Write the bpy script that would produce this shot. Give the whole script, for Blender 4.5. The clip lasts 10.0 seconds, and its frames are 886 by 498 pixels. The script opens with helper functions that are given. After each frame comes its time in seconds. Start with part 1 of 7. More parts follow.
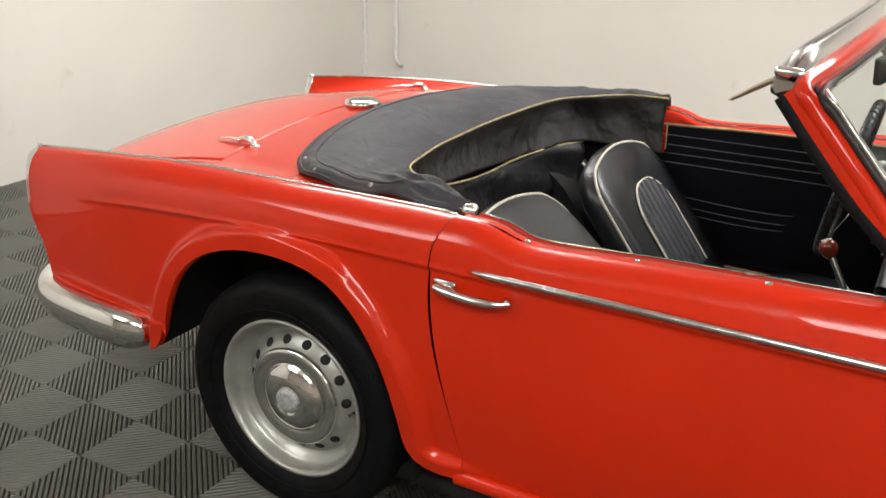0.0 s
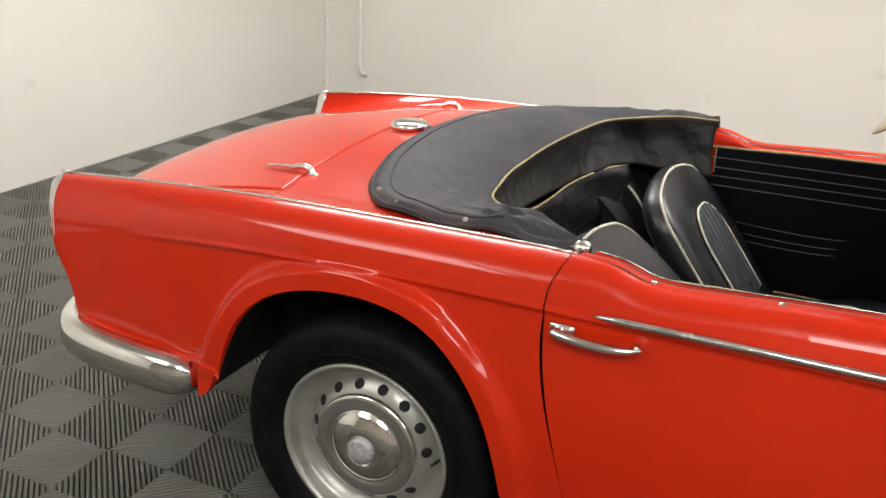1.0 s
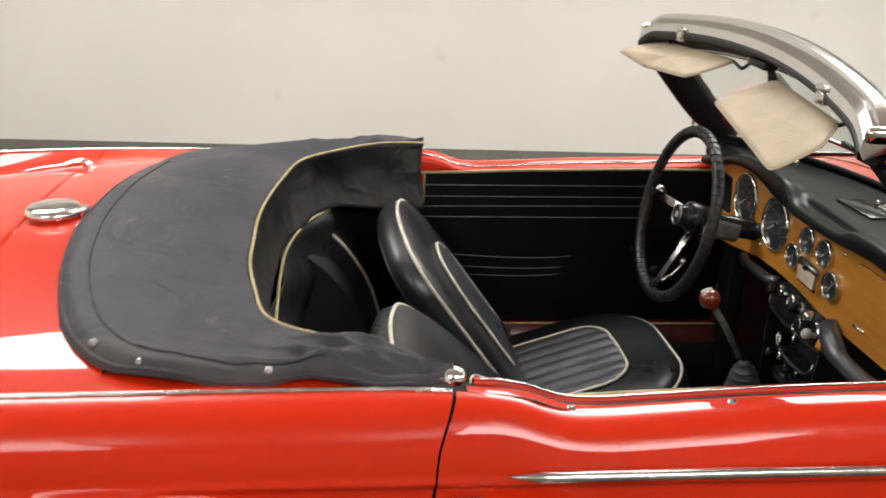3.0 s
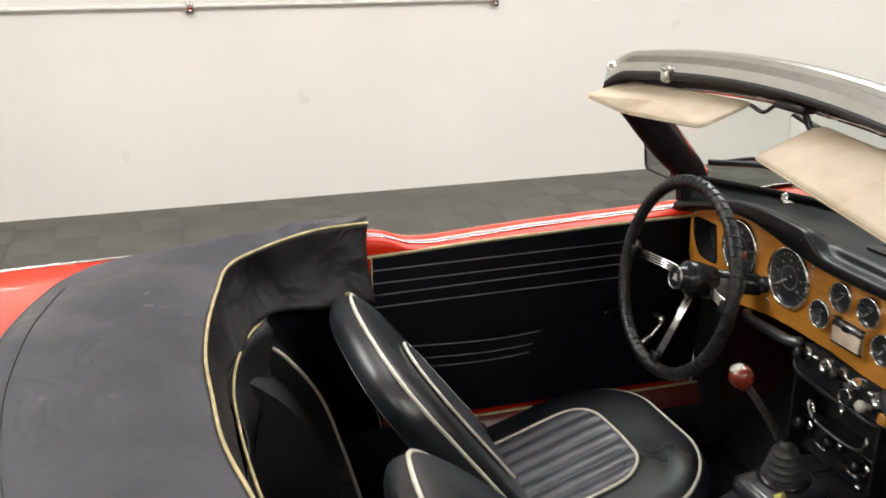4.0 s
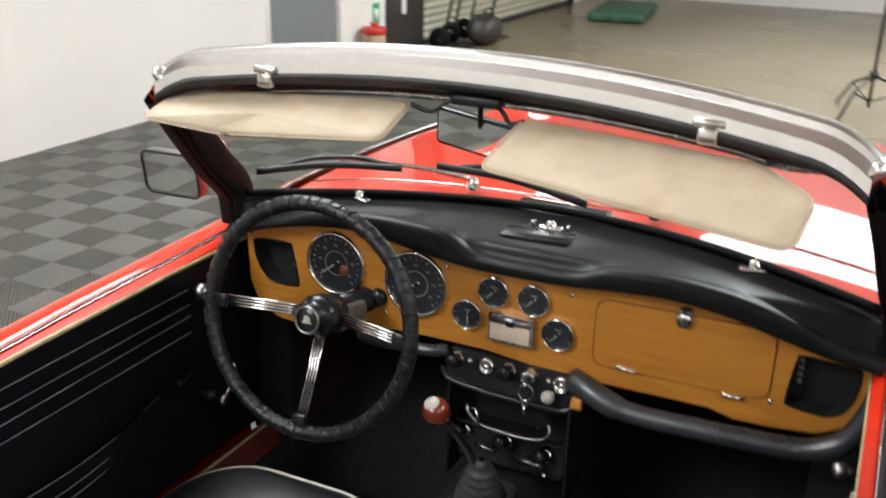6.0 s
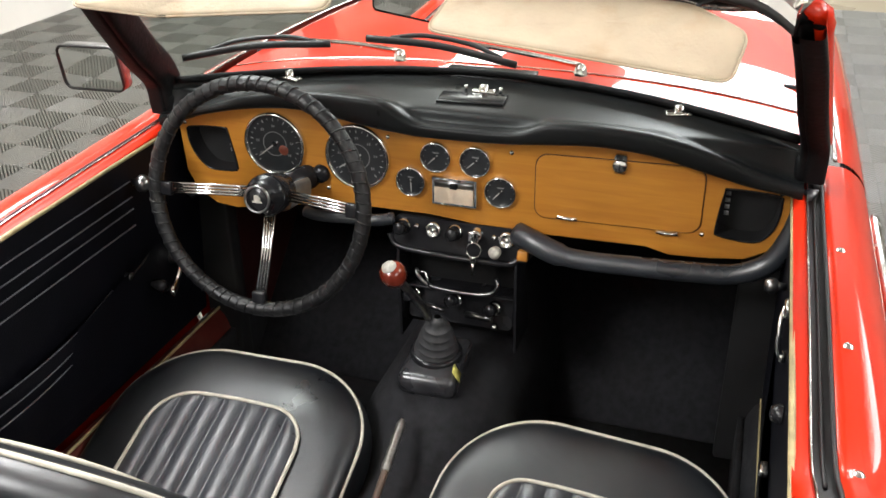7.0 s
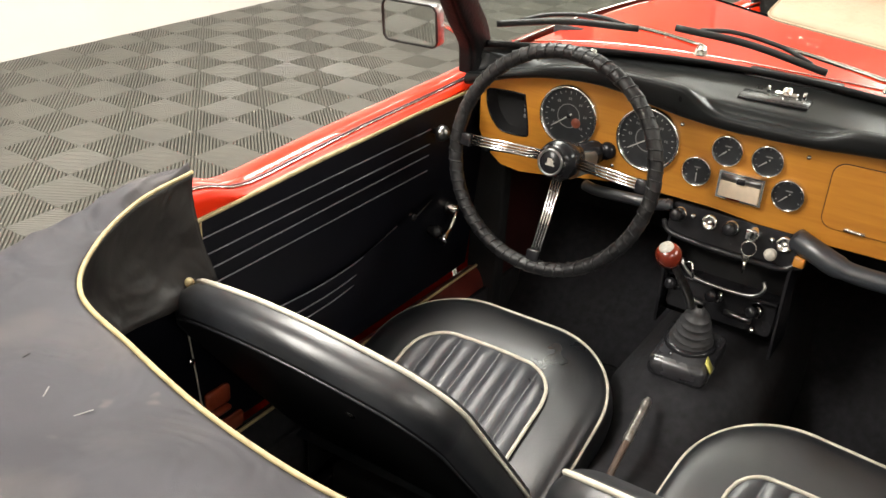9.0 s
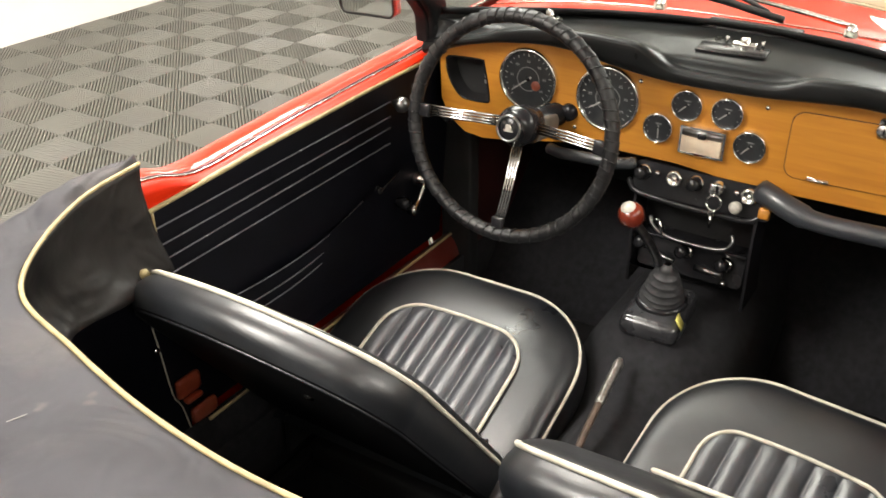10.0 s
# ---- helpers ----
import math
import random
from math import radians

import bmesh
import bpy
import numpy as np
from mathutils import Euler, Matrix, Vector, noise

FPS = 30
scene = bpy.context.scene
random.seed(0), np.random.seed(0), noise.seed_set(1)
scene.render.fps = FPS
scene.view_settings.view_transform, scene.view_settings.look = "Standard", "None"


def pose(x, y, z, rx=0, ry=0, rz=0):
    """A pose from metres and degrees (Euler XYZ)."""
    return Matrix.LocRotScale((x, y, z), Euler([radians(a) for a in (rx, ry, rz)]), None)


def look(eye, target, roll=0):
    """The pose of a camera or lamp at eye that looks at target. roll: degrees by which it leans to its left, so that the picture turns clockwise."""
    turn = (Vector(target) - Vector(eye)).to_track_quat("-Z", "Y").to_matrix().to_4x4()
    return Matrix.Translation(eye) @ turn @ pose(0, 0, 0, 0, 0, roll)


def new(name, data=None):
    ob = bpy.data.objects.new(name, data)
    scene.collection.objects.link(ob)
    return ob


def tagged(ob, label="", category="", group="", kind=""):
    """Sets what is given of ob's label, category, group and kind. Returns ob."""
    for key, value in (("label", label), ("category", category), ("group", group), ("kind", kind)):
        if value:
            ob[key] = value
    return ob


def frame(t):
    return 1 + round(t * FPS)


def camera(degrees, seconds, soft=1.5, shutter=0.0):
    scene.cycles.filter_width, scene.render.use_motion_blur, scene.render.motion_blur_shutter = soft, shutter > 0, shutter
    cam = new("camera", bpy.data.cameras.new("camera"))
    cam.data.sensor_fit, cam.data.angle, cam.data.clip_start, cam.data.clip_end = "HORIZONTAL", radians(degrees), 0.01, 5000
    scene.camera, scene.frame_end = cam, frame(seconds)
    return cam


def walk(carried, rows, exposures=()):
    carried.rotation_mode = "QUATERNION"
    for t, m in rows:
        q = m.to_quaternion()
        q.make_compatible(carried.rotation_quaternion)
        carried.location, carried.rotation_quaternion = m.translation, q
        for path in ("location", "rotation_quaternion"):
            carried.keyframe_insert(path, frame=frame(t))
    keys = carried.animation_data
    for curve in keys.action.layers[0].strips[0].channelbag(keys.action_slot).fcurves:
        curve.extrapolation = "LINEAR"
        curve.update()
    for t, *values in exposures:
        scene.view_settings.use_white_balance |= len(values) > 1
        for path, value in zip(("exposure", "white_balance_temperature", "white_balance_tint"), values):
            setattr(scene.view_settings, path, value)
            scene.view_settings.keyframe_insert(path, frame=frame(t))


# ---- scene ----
cam = camera(50.5, 10.0, 1.5, 0.35)
PATH = [
    (0, (1.332, -2.242, 1.517), (0.403, -0.629, 0.787), 1.0),
    (0.5, (1.141, -2.242, 1.511), (0.29, -0.573, 0.811), 2.8),
    (1, (0.913, -2.279, 1.521), (0.138, -0.58, 0.804), 2.4),
    (1.5, (0.755, -2.278, 1.515), (0.112, -0.528, 0.791), 3.7),
    (2, (0.554, -2.115, 1.497), (0.122, -0.302, 0.771), 4.2),
    (2.5, (0.408, -1.938, 1.507), (0.282, -0.092, 0.75), 3.5),
    (2.7, (0.357, -1.856, 1.498), (0.377, 0.007, 0.772), 3.6),
    (3.8, (0.103, -1.388, 1.499), (0.651, 0.409, 0.812), 0.4),
    (4, (0.084, -1.286, 1.509), (0.645, 0.517, 0.851), -0.0),
    (4.5, (-0.003, -1.059, 1.503), (0.808, 0.646, 0.844), 0.6),
    (5, (-0.086, -0.842, 1.496), (1.132, 0.562, 0.757), 2.3),
    (5.5, (-0.049, -0.661, 1.49), (1.367, 0.541, 0.748), 1.6),
    (6, (-0.118, -0.528, 1.501), (1.567, 0.279, 0.786), 1.4),
    (6.2, (-0.16, -0.499, 1.5), (1.529, 0.223, 0.708), -0.6),
    (7.3, (-0.221, -0.447, 1.478), (1.457, 0.091, 0.531), -0.2),
    (7.5, (-0.229, -0.423, 1.472), (1.453, 0.094, 0.522), 0.5),
    (8, (-0.282, -0.415, 1.437), (1.358, 0.207, 0.477), 2.4),
    (8.5, (-0.343, -0.396, 1.438), (1.195, 0.454, 0.483), 3.2),
    (9, (-0.366, -0.386, 1.443), (1.145, 0.554, 0.53), 3.5),
    (9.5, (-0.355, -0.394, 1.444), (1.149, 0.549, 0.523), 2.5),
    (10, (-0.313, -0.444, 1.458), (1.159, 0.487, 0.474), -0.2),
]
EXPOSURES = [(0.0, 0.06, 6310, 10), (2.7, 0.06, 6310, 10), (4.0, 0.25, 6200, 10), (5.0, 0.36, 6100, 10), (6.2, 0.27, 5980, 10), (7.3, 0.78, 6260, 10), (8.5, 0.91, 6540, 10), (9.0, 0.86, 6660, 10), (9.6, 0.89, 6670, 10), (10.0, 1.0, 6680, 10)]
walk(cam, [(t, look(eye, target, roll)) for t, eye, target, roll in PATH], EXPOSURES)

# ---------------------------------------------------------------- room size, world and lamps
REAR_X, FAR_Y, FRONT_X, NEAR_Y, CEIL_Z = -2.989, 3.963, 15.0, -5.2, 3.1

world = bpy.data.worlds.new("world")
scene.world = world
world.use_nodes = True
world.node_tree.nodes["Background"].inputs["Color"].default_value = (0.9, 0.95, 1.0, 1)
world.node_tree.nodes["Background"].inputs["Strength"].default_value = 0.1


LAMP_Z = CEIL_Z - 0.42


def tube_lamp(x, y, length, width, watts, along_x=True, tone=(1.0, 0.965, 0.915)):
    data = bpy.data.lights.new("tube_light", "AREA")
    data.shape, data.size, data.size_y, data.energy, data.color = "RECTANGLE", length, width, watts, tone
    ob = new("tube_light", data)
    ob.matrix_world = pose(x, y, LAMP_Z, 0, 0, 0 if along_x else 90)
    up = bpy.data.lights.new("tube_uplight", "AREA")
    up.shape, up.size, up.size_y, up.energy, up.color = "RECTANGLE", length, width * 0.6, watts * 0.8, tone
    new("tube_uplight", up).matrix_world = pose(x, y, LAMP_Z + 0.09, 180, 0, 0 if along_x else 90)
    return ob


LAMPS = [(-1.6, -3.1, 1.2), (1.5, -3.2, 1.2), (4.2, -3.0, 1.2), (-1.2, 1.3, 0.9), (1.8, 1.3, 0.9), (4.6, 2.4, 0.5), (7.4, 1.9, 0.5), (10.6, 0.6, 0.5)]
for lx, ly, lw in LAMPS:
    tube_lamp(lx, ly, 1.5, lw, 24 if lx > 4.3 else 40 if lx < -1.5 else 70 if lx < 4 else 40)

# daylight through the roof light over the front of the workshop
SKY_X, SKY_Y, SKY_L, SKY_W = 8.6, -0.9, 4.4, 2.6
roof = bpy.data.lights.new("roof_light", "AREA")
roof.shape, roof.size, roof.size_y, roof.energy, roof.color = "RECTANGLE", SKY_L, SKY_W, 330, (1.0, 0.98, 0.95)
roof_ob = new("roof_light", roof)
roof_ob.matrix_world = pose(SKY_X, SKY_Y, CEIL_Z - 0.03)

# ---------------------------------------------------------------- materials
def material(name, color, rough=0.5, metal=0.0, vary=0.0, scale=20.0, bump=0.0, bump_scale=120.0, coat=0.0, coat_rough=0.03,
             stain=0.0, stain_scale=3.0, stain_color=(0.1, 0.09, 0.07), rough_vary=0.0, spec=0.5, sheen=0.0, speck=0.0, speck_scale=30.0, speck_color=(0.3, 0.29, 0.27),
             wrinkle=0.0, wrinkle_scale=10.0):
    m = bpy.data.materials.new(name)
    m.use_nodes = True
    nt = m.node_tree
    b = nt.nodes["Principled BSDF"]
    b.inputs["Roughness"].default_value, b.inputs["Metallic"].default_value = rough, metal
    b.inputs["Coat Weight"].default_value, b.inputs["Coat Roughness"].default_value = coat, coat_rough
    b.inputs["Specular IOR Level"].default_value = spec
    b.inputs["Sheen Weight"].default_value = sheen
    geo = nt.nodes.new("ShaderNodeNewGeometry")

    def noise_tex(sc, detail=4.0):
        n = nt.nodes.new("ShaderNodeTexNoise")
        n.inputs["Scale"].default_value, n.inputs["Detail"].default_value = sc, detail
        nt.links.new(geo.outputs["Position"], n.inputs["Vector"])
        return n

    def mix(a, bb, fac):
        x = nt.nodes.new("ShaderNodeMix")
        x.data_type = "RGBA"
        for sock, val in ((x.inputs[6], a), (x.inputs[7], bb), (x.inputs[0], fac)):
            if isinstance(val, (tuple, float)):
                sock.default_value = val if isinstance(val, float) else (*val, 1)
            else:
                nt.links.new(val, sock)
        return x.outputs[2]

    def ramp(sock, lo, hi, a=0.0, bb=1.0):
        r = nt.nodes.new("ShaderNodeMapRange")
        for k, v in zip((1, 2, 3, 4), (lo, hi, a, bb)):
            r.inputs[k].default_value = v
        nt.links.new(sock, r.inputs[0])
        return r.outputs[0]

    col = None
    if vary:
        n = noise_tex(scale)
        dark = tuple(max(0.0, c * (1 - vary)) for c in color)
        light = tuple(min(1.0, c * (1 + vary)) for c in color)
        col = mix(dark, light, ramp(n.outputs["Fac"], 0.3, 0.7))
    if stain:
        n = noise_tex(stain_scale, 6.0)
        col = mix(col if col is not None else color, stain_color, ramp(n.outputs["Fac"], 0.52, 0.75, 0.0, stain))
    if speck:
        n = noise_tex(speck_scale, 2.0)
        col = mix(col if col is not None else color, speck_color, ramp(n.outputs["Fac"], 0.70, 0.76, 0.0, speck))
    if col is not None:
        nt.links.new(col, b.inputs["Base Color"])
    else:
        b.inputs["Base Color"].default_value = (*color, 1)
    if rough_vary:
        n = noise_tex(scale * 0.5)
        nt.links.new(ramp(n.outputs["Fac"], 0.3, 0.7, max(0.02, rough - rough_vary), rough + rough_vary), b.inputs["Roughness"])
    if bump:
        n = noise_tex(bump_scale, 3.0)
        bp = nt.nodes.new("ShaderNodeBump")
        bp.inputs["Strength"].default_value, bp.inputs["Distance"].default_value = bump, 0.004
        nt.links.new(n.outputs["Fac"], bp.inputs["Height"])
        if wrinkle:
            w = noise_tex(wrinkle_scale, 2.0)
            w.inputs["Distortion"].default_value = 1.2
            b2 = nt.nodes.new("ShaderNodeBump")
            b2.inputs["Strength"].default_value, b2.inputs["Distance"].default_value = wrinkle, 0.02
            nt.links.new(w.outputs["Fac"], b2.inputs["Height"])
            nt.links.new(b2.outputs["Normal"], bp.inputs["Normal"])
        nt.links.new(bp.outputs["Normal"], b.inputs["Normal"])
    return m


RED = material("red_paint", (0.61, 0.023, 0.0018), 0.4, 0.0, 0.06, 2.0, spec=0.08, coat=0.85, coat_rough=0.02, bump=0.012, bump_scale=14)
# far darker, browner red than RED, on the driver's sill and door-top slot
RED_DULL = material("dark_red_paint", (0.10, 0.013, 0.008), 0.42, vary=0.25, scale=14, coat=0.3, coat_rough=0.2, stain=0.5, stain_scale=9)
RED_SATIN = material("satin_red_paint", (0.56, 0.021, 0.0025), 0.45, vary=0.10, scale=6, spec=0.12, coat=0.2, coat_rough=0.28)
CHROME = material("chrome", (0.80, 0.80, 0.78), 0.08, 1.0, 0.05, 30, rough_vary=0.05)
CHROME_WORN = material("worn_chrome", (0.66, 0.65, 0.62), 0.2, 1.0, 0.12, 60, rough_vary=0.1, stain=0.4, stain_scale=25)
ALU = material("polished_aluminium", (0.70, 0.70, 0.69), 0.2, 1.0, 0.04, 60)
STEEL = material("silver_wheel_paint", (0.41, 0.41, 0.375), 0.36, 0.55, 0.12, 18, rough_vary=0.08, stain=0.3, stain_scale=14)
RUBBER = material("tyre_rubber", (0.006, 0.006, 0.0065), 0.55, vary=0.4, scale=30, bump=0.25, bump_scale=180, spec=0.10)
SEAT_BOARD = material("black_seat_back_vinyl", (0.010, 0.010, 0.0115), 0.5, vary=0.3, scale=12, bump=0.08, bump_scale=300, spec=0.28)
SEAL = material("black_rubber_seal", (0.015, 0.015, 0.015), 0.5, vary=0.3, scale=50)
DARK = material("underbody_black", (0.007, 0.007, 0.0075), 0.8, vary=0.4, scale=12)
CLOTH = material("black_vinyl_cloth", (0.046, 0.0465, 0.054), 0.6, vary=0.25, scale=7, bump=0.14, bump_scale=800, stain=0.7, stain_scale=4.5, stain_color=(0.115, 0.103, 0.095), spec=0.26, speck=0.4, speck_scale=24, speck_color=(0.15, 0.135, 0.12), wrinkle=0.4, wrinkle_scale=9)
LINING = material("black_lining", (0.015, 0.0148, 0.0155), 0.48, vary=0.35, scale=9, bump=0.2, bump_scale=45, spec=0.3, wrinkle=0.6, wrinkle_scale=8)
CURTAIN = material("worn_black_lining", (0.016, 0.0148, 0.0142), 0.46, vary=0.4, scale=11, bump=0.2, bump_scale=60, spec=0.35, stain=0.5, stain_scale=14, stain_color=(0.032, 0.028, 0.024), wrinkle=0.6, wrinkle_scale=8)
LEATHER = material("black_seat_leather", (0.0115, 0.0132, 0.016), 0.36, vary=0.3, scale=10, bump=0.05, bump_scale=700, rough_vary=0.10, spec=0.72, wrinkle=0.05, wrinkle_scale=12, stain=0.45, stain_scale=9, stain_color=(0.026, 0.026, 0.024))
RIBBED = material("grey_black_ribbed_leather", (0.040, 0.043, 0.050), 0.36, spec=0.75, vary=0.3, scale=30, bump=0.10, bump_scale=500, rough_vary=0.1)
CARD = material("black_door_vinyl", (0.0034, 0.0036, 0.0062), 0.5, vary=0.3, scale=10, bump=0.1, bump_scale=300, spec=0.2)
CARPET = material("black_carpet", (0.0125, 0.0125, 0.0155), 0.9, vary=0.45, scale=60, bump=0.6, bump_scale=600, stain=0.3, stain_scale=8, stain_color=(0.016, 0.014, 0.014))
PAD = material("black_crash_pad_vinyl", (0.0085, 0.0092, 0.0096), 0.33, spec=0.17, vary=0.25, scale=14, bump=0.04, bump_scale=500, rough_vary=0.06)
# paler, bluer base than PAD: the roll's sheen is put into the colour
ROLL = material("blue_sheen_vinyl", (0.030, 0.034, 0.041), 0.29, vary=0.25, scale=14, bump=0.04, bump_scale=500, rough_vary=0.08, spec=0.9)
PIPING = material("cream_piping", (0.58, 0.55, 0.46), 0.5, vary=0.18, scale=40, stain=0.35, stain_scale=30, stain_color=(0.25, 0.2, 0.12))
PIPING_OLD = material("yellowed_piping", (0.40, 0.325, 0.165), 0.5, vary=0.25, scale=40, stain=0.4, stain_scale=30, stain_color=(0.2, 0.14, 0.07))
STITCH = material("silver_welt", (0.13, 0.13, 0.15), 0.4, vary=0.3, scale=30)
VISOR = material("cream_visor_vinyl", (0.43, 0.36, 0.255), 0.65, vary=0.10, scale=14, bump=0.2, bump_scale=160, stain=0.75, stain_scale=11, stain_color=(0.36, 0.24, 0.12))
DIAL = material("black_dial", (0.020, 0.022, 0.024), 0.35, vary=0.15, scale=60, coat=0.6, coat_rough=0.03)
MARK = material("dial_marking_white", (0.45, 0.45, 0.43), 0.5, vary=0.08, scale=90)
MARK_DIM = material("dial_marking_grey", (0.2, 0.2, 0.2), 0.5, vary=0.08, scale=90)
DIAL_RED = material("dial_red", (0.17, 0.04, 0.02), 0.5, vary=0.2, scale=60)
BLACK_GLOSS = material("black_enamel", (0.015, 0.015, 0.017), 0.2, vary=0.2, scale=30, rough_vary=0.08, spec=0.35)
KNOB_RED = material("red_brown_knob", (0.16, 0.022, 0.010), 0.2, vary=0.25, scale=40, coat=0.6)
KNOB_CAP = material("knob_cap_grey", (0.45, 0.43, 0.38), 0.4, vary=0.25, scale=250)
BOOT = material("grey_rubber_gaiter", (0.045, 0.045, 0.047), 0.45, vary=0.2, scale=40)
WRAP = material("black_laced_leather", (0.010, 0.010, 0.011), 0.42, vary=0.35, scale=60, bump=0.6, bump_scale=90, rough_vary=0.12)
CREAM_PLASTIC = material("cream_ashtray_liner", (0.70, 0.58, 0.44), 0.55, vary=0.12, scale=40)
WALL = material("cream_wall_paint", (0.74, 0.72, 0.66), 0.6, vary=0.03, scale=1.2, bump=0.08, bump_scale=40, speck=0.25, speck_scale=5.0, speck_color=(0.45, 0.42, 0.36), stain=0.12, stain_scale=1.1, stain_color=(0.52, 0.5, 0.44))
WHITE_PAINT = material("white_gloss_paint", (0.75, 0.74, 0.70), 0.35, vary=0.04, scale=20)
CEIL = material("white_ceiling", (0.72, 0.71, 0.68), 0.8, vary=0.03, scale=2)
TILE = material("grey_floor_tile", (0.098, 0.096, 0.080), 0.45, vary=0.10, scale=5, bump=0.04, bump_scale=300, rough_vary=0.1, stain=0.5, stain_scale=2.2, stain_color=(0.06, 0.058, 0.053))
CONCRETE = material("brown_epoxy_floor", (0.165, 0.138, 0.088), 0.3, vary=0.1, scale=1.5, bump=0.05, bump_scale=30, rough_vary=0.08, stain=0.18, stain_scale=0.8, stain_color=(0.13, 0.10, 0.06))
GREY_DOOR = material("grey_door_paint", (0.20, 0.215, 0.22), 0.45, vary=0.04, scale=3)
SHUTTER = material("cream_shutter_paint", (0.42, 0.40, 0.30), 0.5, vary=0.1, scale=4)
DARK_POST = material("dark_brown_post", (0.028, 0.024, 0.022), 0.5, vary=0.25, scale=6)
EXT_RED = material("extinguisher_red", (0.5, 0.02, 0.015), 0.3, vary=0.06, scale=10, coat=0.5)
LENS = material("dark_red_lens", (0.10, 0.008, 0.006), 0.12, vary=0.2, scale=60, coat=0.6)
EXT_GREEN = material("sign_green", (0.02, 0.3, 0.12), 0.5, vary=0.06, scale=10)
SIGN_WHITE = material("sign_white", (0.7, 0.7, 0.66), 0.5, vary=0.05, scale=10)
BLACK_METAL = material("black_metal", (0.02, 0.02, 0.02), 0.4, 0.3, vary=0.2, scale=20)
BLADE = material("black_wiper", (0.012, 0.012, 0.013), 0.45, vary=0.2, scale=40)
PILLAR_VINYL = material("black_pillar_vinyl", (0.007, 0.007, 0.0075), 0.6, vary=0.3, scale=30, bump=0.3, bump_scale=120, spec=0.12)
TARNISHED = material("tarnished_metal", (0.30, 0.30, 0.30), 0.3, 1.0, 0.3, 60)
FIELD_BLUE = material("medallion_enamel", (0.55, 0.55, 0.56), 0.3, 0.4, 0.35, 160, bump=0.5, bump_scale=300)


def wood_material():
    m = bpy.data.materials.new("varnished_walnut_veneer")
    m.use_nodes = True
    nt = m.node_tree
    b = nt.nodes["Principled BSDF"]
    b.inputs["Roughness"].default_value, b.inputs["Coat Weight"].default_value, b.inputs["Coat Roughness"].default_value = 0.45, 0.35, 0.22
    geo = nt.nodes.new("ShaderNodeNewGeometry")
    mp = nt.nodes.new("ShaderNodeMapping")
    mp.inputs["Scale"].default_value = (3.0, 3.0, 34.0)
    mp.inputs["Rotation"].default_value = (radians(5), 0, 0)
    nt.links.new(geo.outputs["Position"], mp.inputs["Vector"])
    n = nt.nodes.new("ShaderNodeTexNoise")
    n.inputs["Scale"].default_value, n.inputs["Detail"].default_value, n.inputs["Distortion"].default_value = 2.2, 8.0, 0.6
    nt.links.new(mp.outputs["Vector"], n.inputs["Vector"])
    r = nt.nodes.new("ShaderNodeValToRGB")
    r.color_ramp.elements[0].position, r.color_ramp.elements[0].color = 0.25, (0.43, 0.165, 0.017, 1)
    r.color_ramp.elements[1].position, r.color_ramp.elements[1].color = 0.78, (0.56, 0.245, 0.028, 1)
    nt.links.new(n.outputs["Fac"], r.inputs["Fac"])
    nt.links.new(r.outputs["Color"], b.inputs["Base Color"])
    return m


WOOD = wood_material()


def clear_material(name, tint=(0.93, 0.97, 0.95), rough=0.0):
    m = bpy.data.materials.new(name)
    m.use_nodes = True
    nt = m.node_tree
    nt.nodes.remove(nt.nodes["Principled BSDF"])
    out = nt.nodes["Material Output"]
    tr, gl, mx, lw, pw, ad = (nt.nodes.new(k) for k in ("ShaderNodeBsdfTransparent", "ShaderNodeBsdfGlossy", "ShaderNodeMixShader", "ShaderNodeLayerWeight", "ShaderNodeMath", "ShaderNodeMath"))
    tr.inputs["Color"].default_value = (*tint, 1)
    gl.inputs["Roughness"].default_value = rough
    lw.inputs["Blend"].default_value = 0.5
    pw.operation, ad.operation = "POWER", "MULTIPLY_ADD"
    pw.inputs[1].default_value = 5.0
    ad.inputs[1].default_value, ad.inputs[2].default_value = 0.6, 0.03
    nt.links.new(lw.outputs["Facing"], pw.inputs[0])
    nt.links.new(pw.outputs[0], ad.inputs[0])
    nt.links.new(ad.outputs[0], mx.inputs["Fac"])
    nt.links.new(tr.outputs["BSDF"], mx.inputs[1])
    nt.links.new(gl.outputs["BSDF"], mx.inputs[2])
    nt.links.new(mx.outputs["Shader"], out.inputs["Surface"])
    return m


GLASS = clear_material("windscreen_glass", (0.90, 0.95, 0.93))
MIRROR = material("mirror_glass", (0.86, 0.88, 0.88), 0.02, 1.0, 0.02, 20)


# ---------------------------------------------------------------- mesh helpers
def lerp(a, b, t):
    return a + (b - a) * t


def smooth(t):
    t = min(1.0, max(0.0, t))
    return t * t * (3 - 2 * t)


def table(pts):
    """A smooth function through (x, y) pairs."""
    xs = [p[0] for p in pts]
    ys = [p[1] for p in pts]

    def f(x):
        if x <= xs[0]:
            return ys[0]
        if x >= xs[-1]:
            return ys[-1]
        i = max(k for k in range(len(xs) - 1) if xs[k] <= x)
        h = xs[i + 1] - xs[i]
        t = (x - xs[i]) / h
        m0 = (ys[i + 1] - ys[max(i - 1, 0)]) / (xs[i + 1] - xs[max(i - 1, 0)])
        j = min(i + 2, len(xs) - 1)
        m1 = (ys[j] - ys[i]) / (xs[j] - xs[i])
        return ((2 * t ** 3 - 3 * t ** 2 + 1) * ys[i] + (t ** 3 - 2 * t ** 2 + t) * h * m0
                + (-2 * t ** 3 + 3 * t ** 2) * ys[i + 1] + (t ** 3 - t ** 2) * h * m1)
    return f


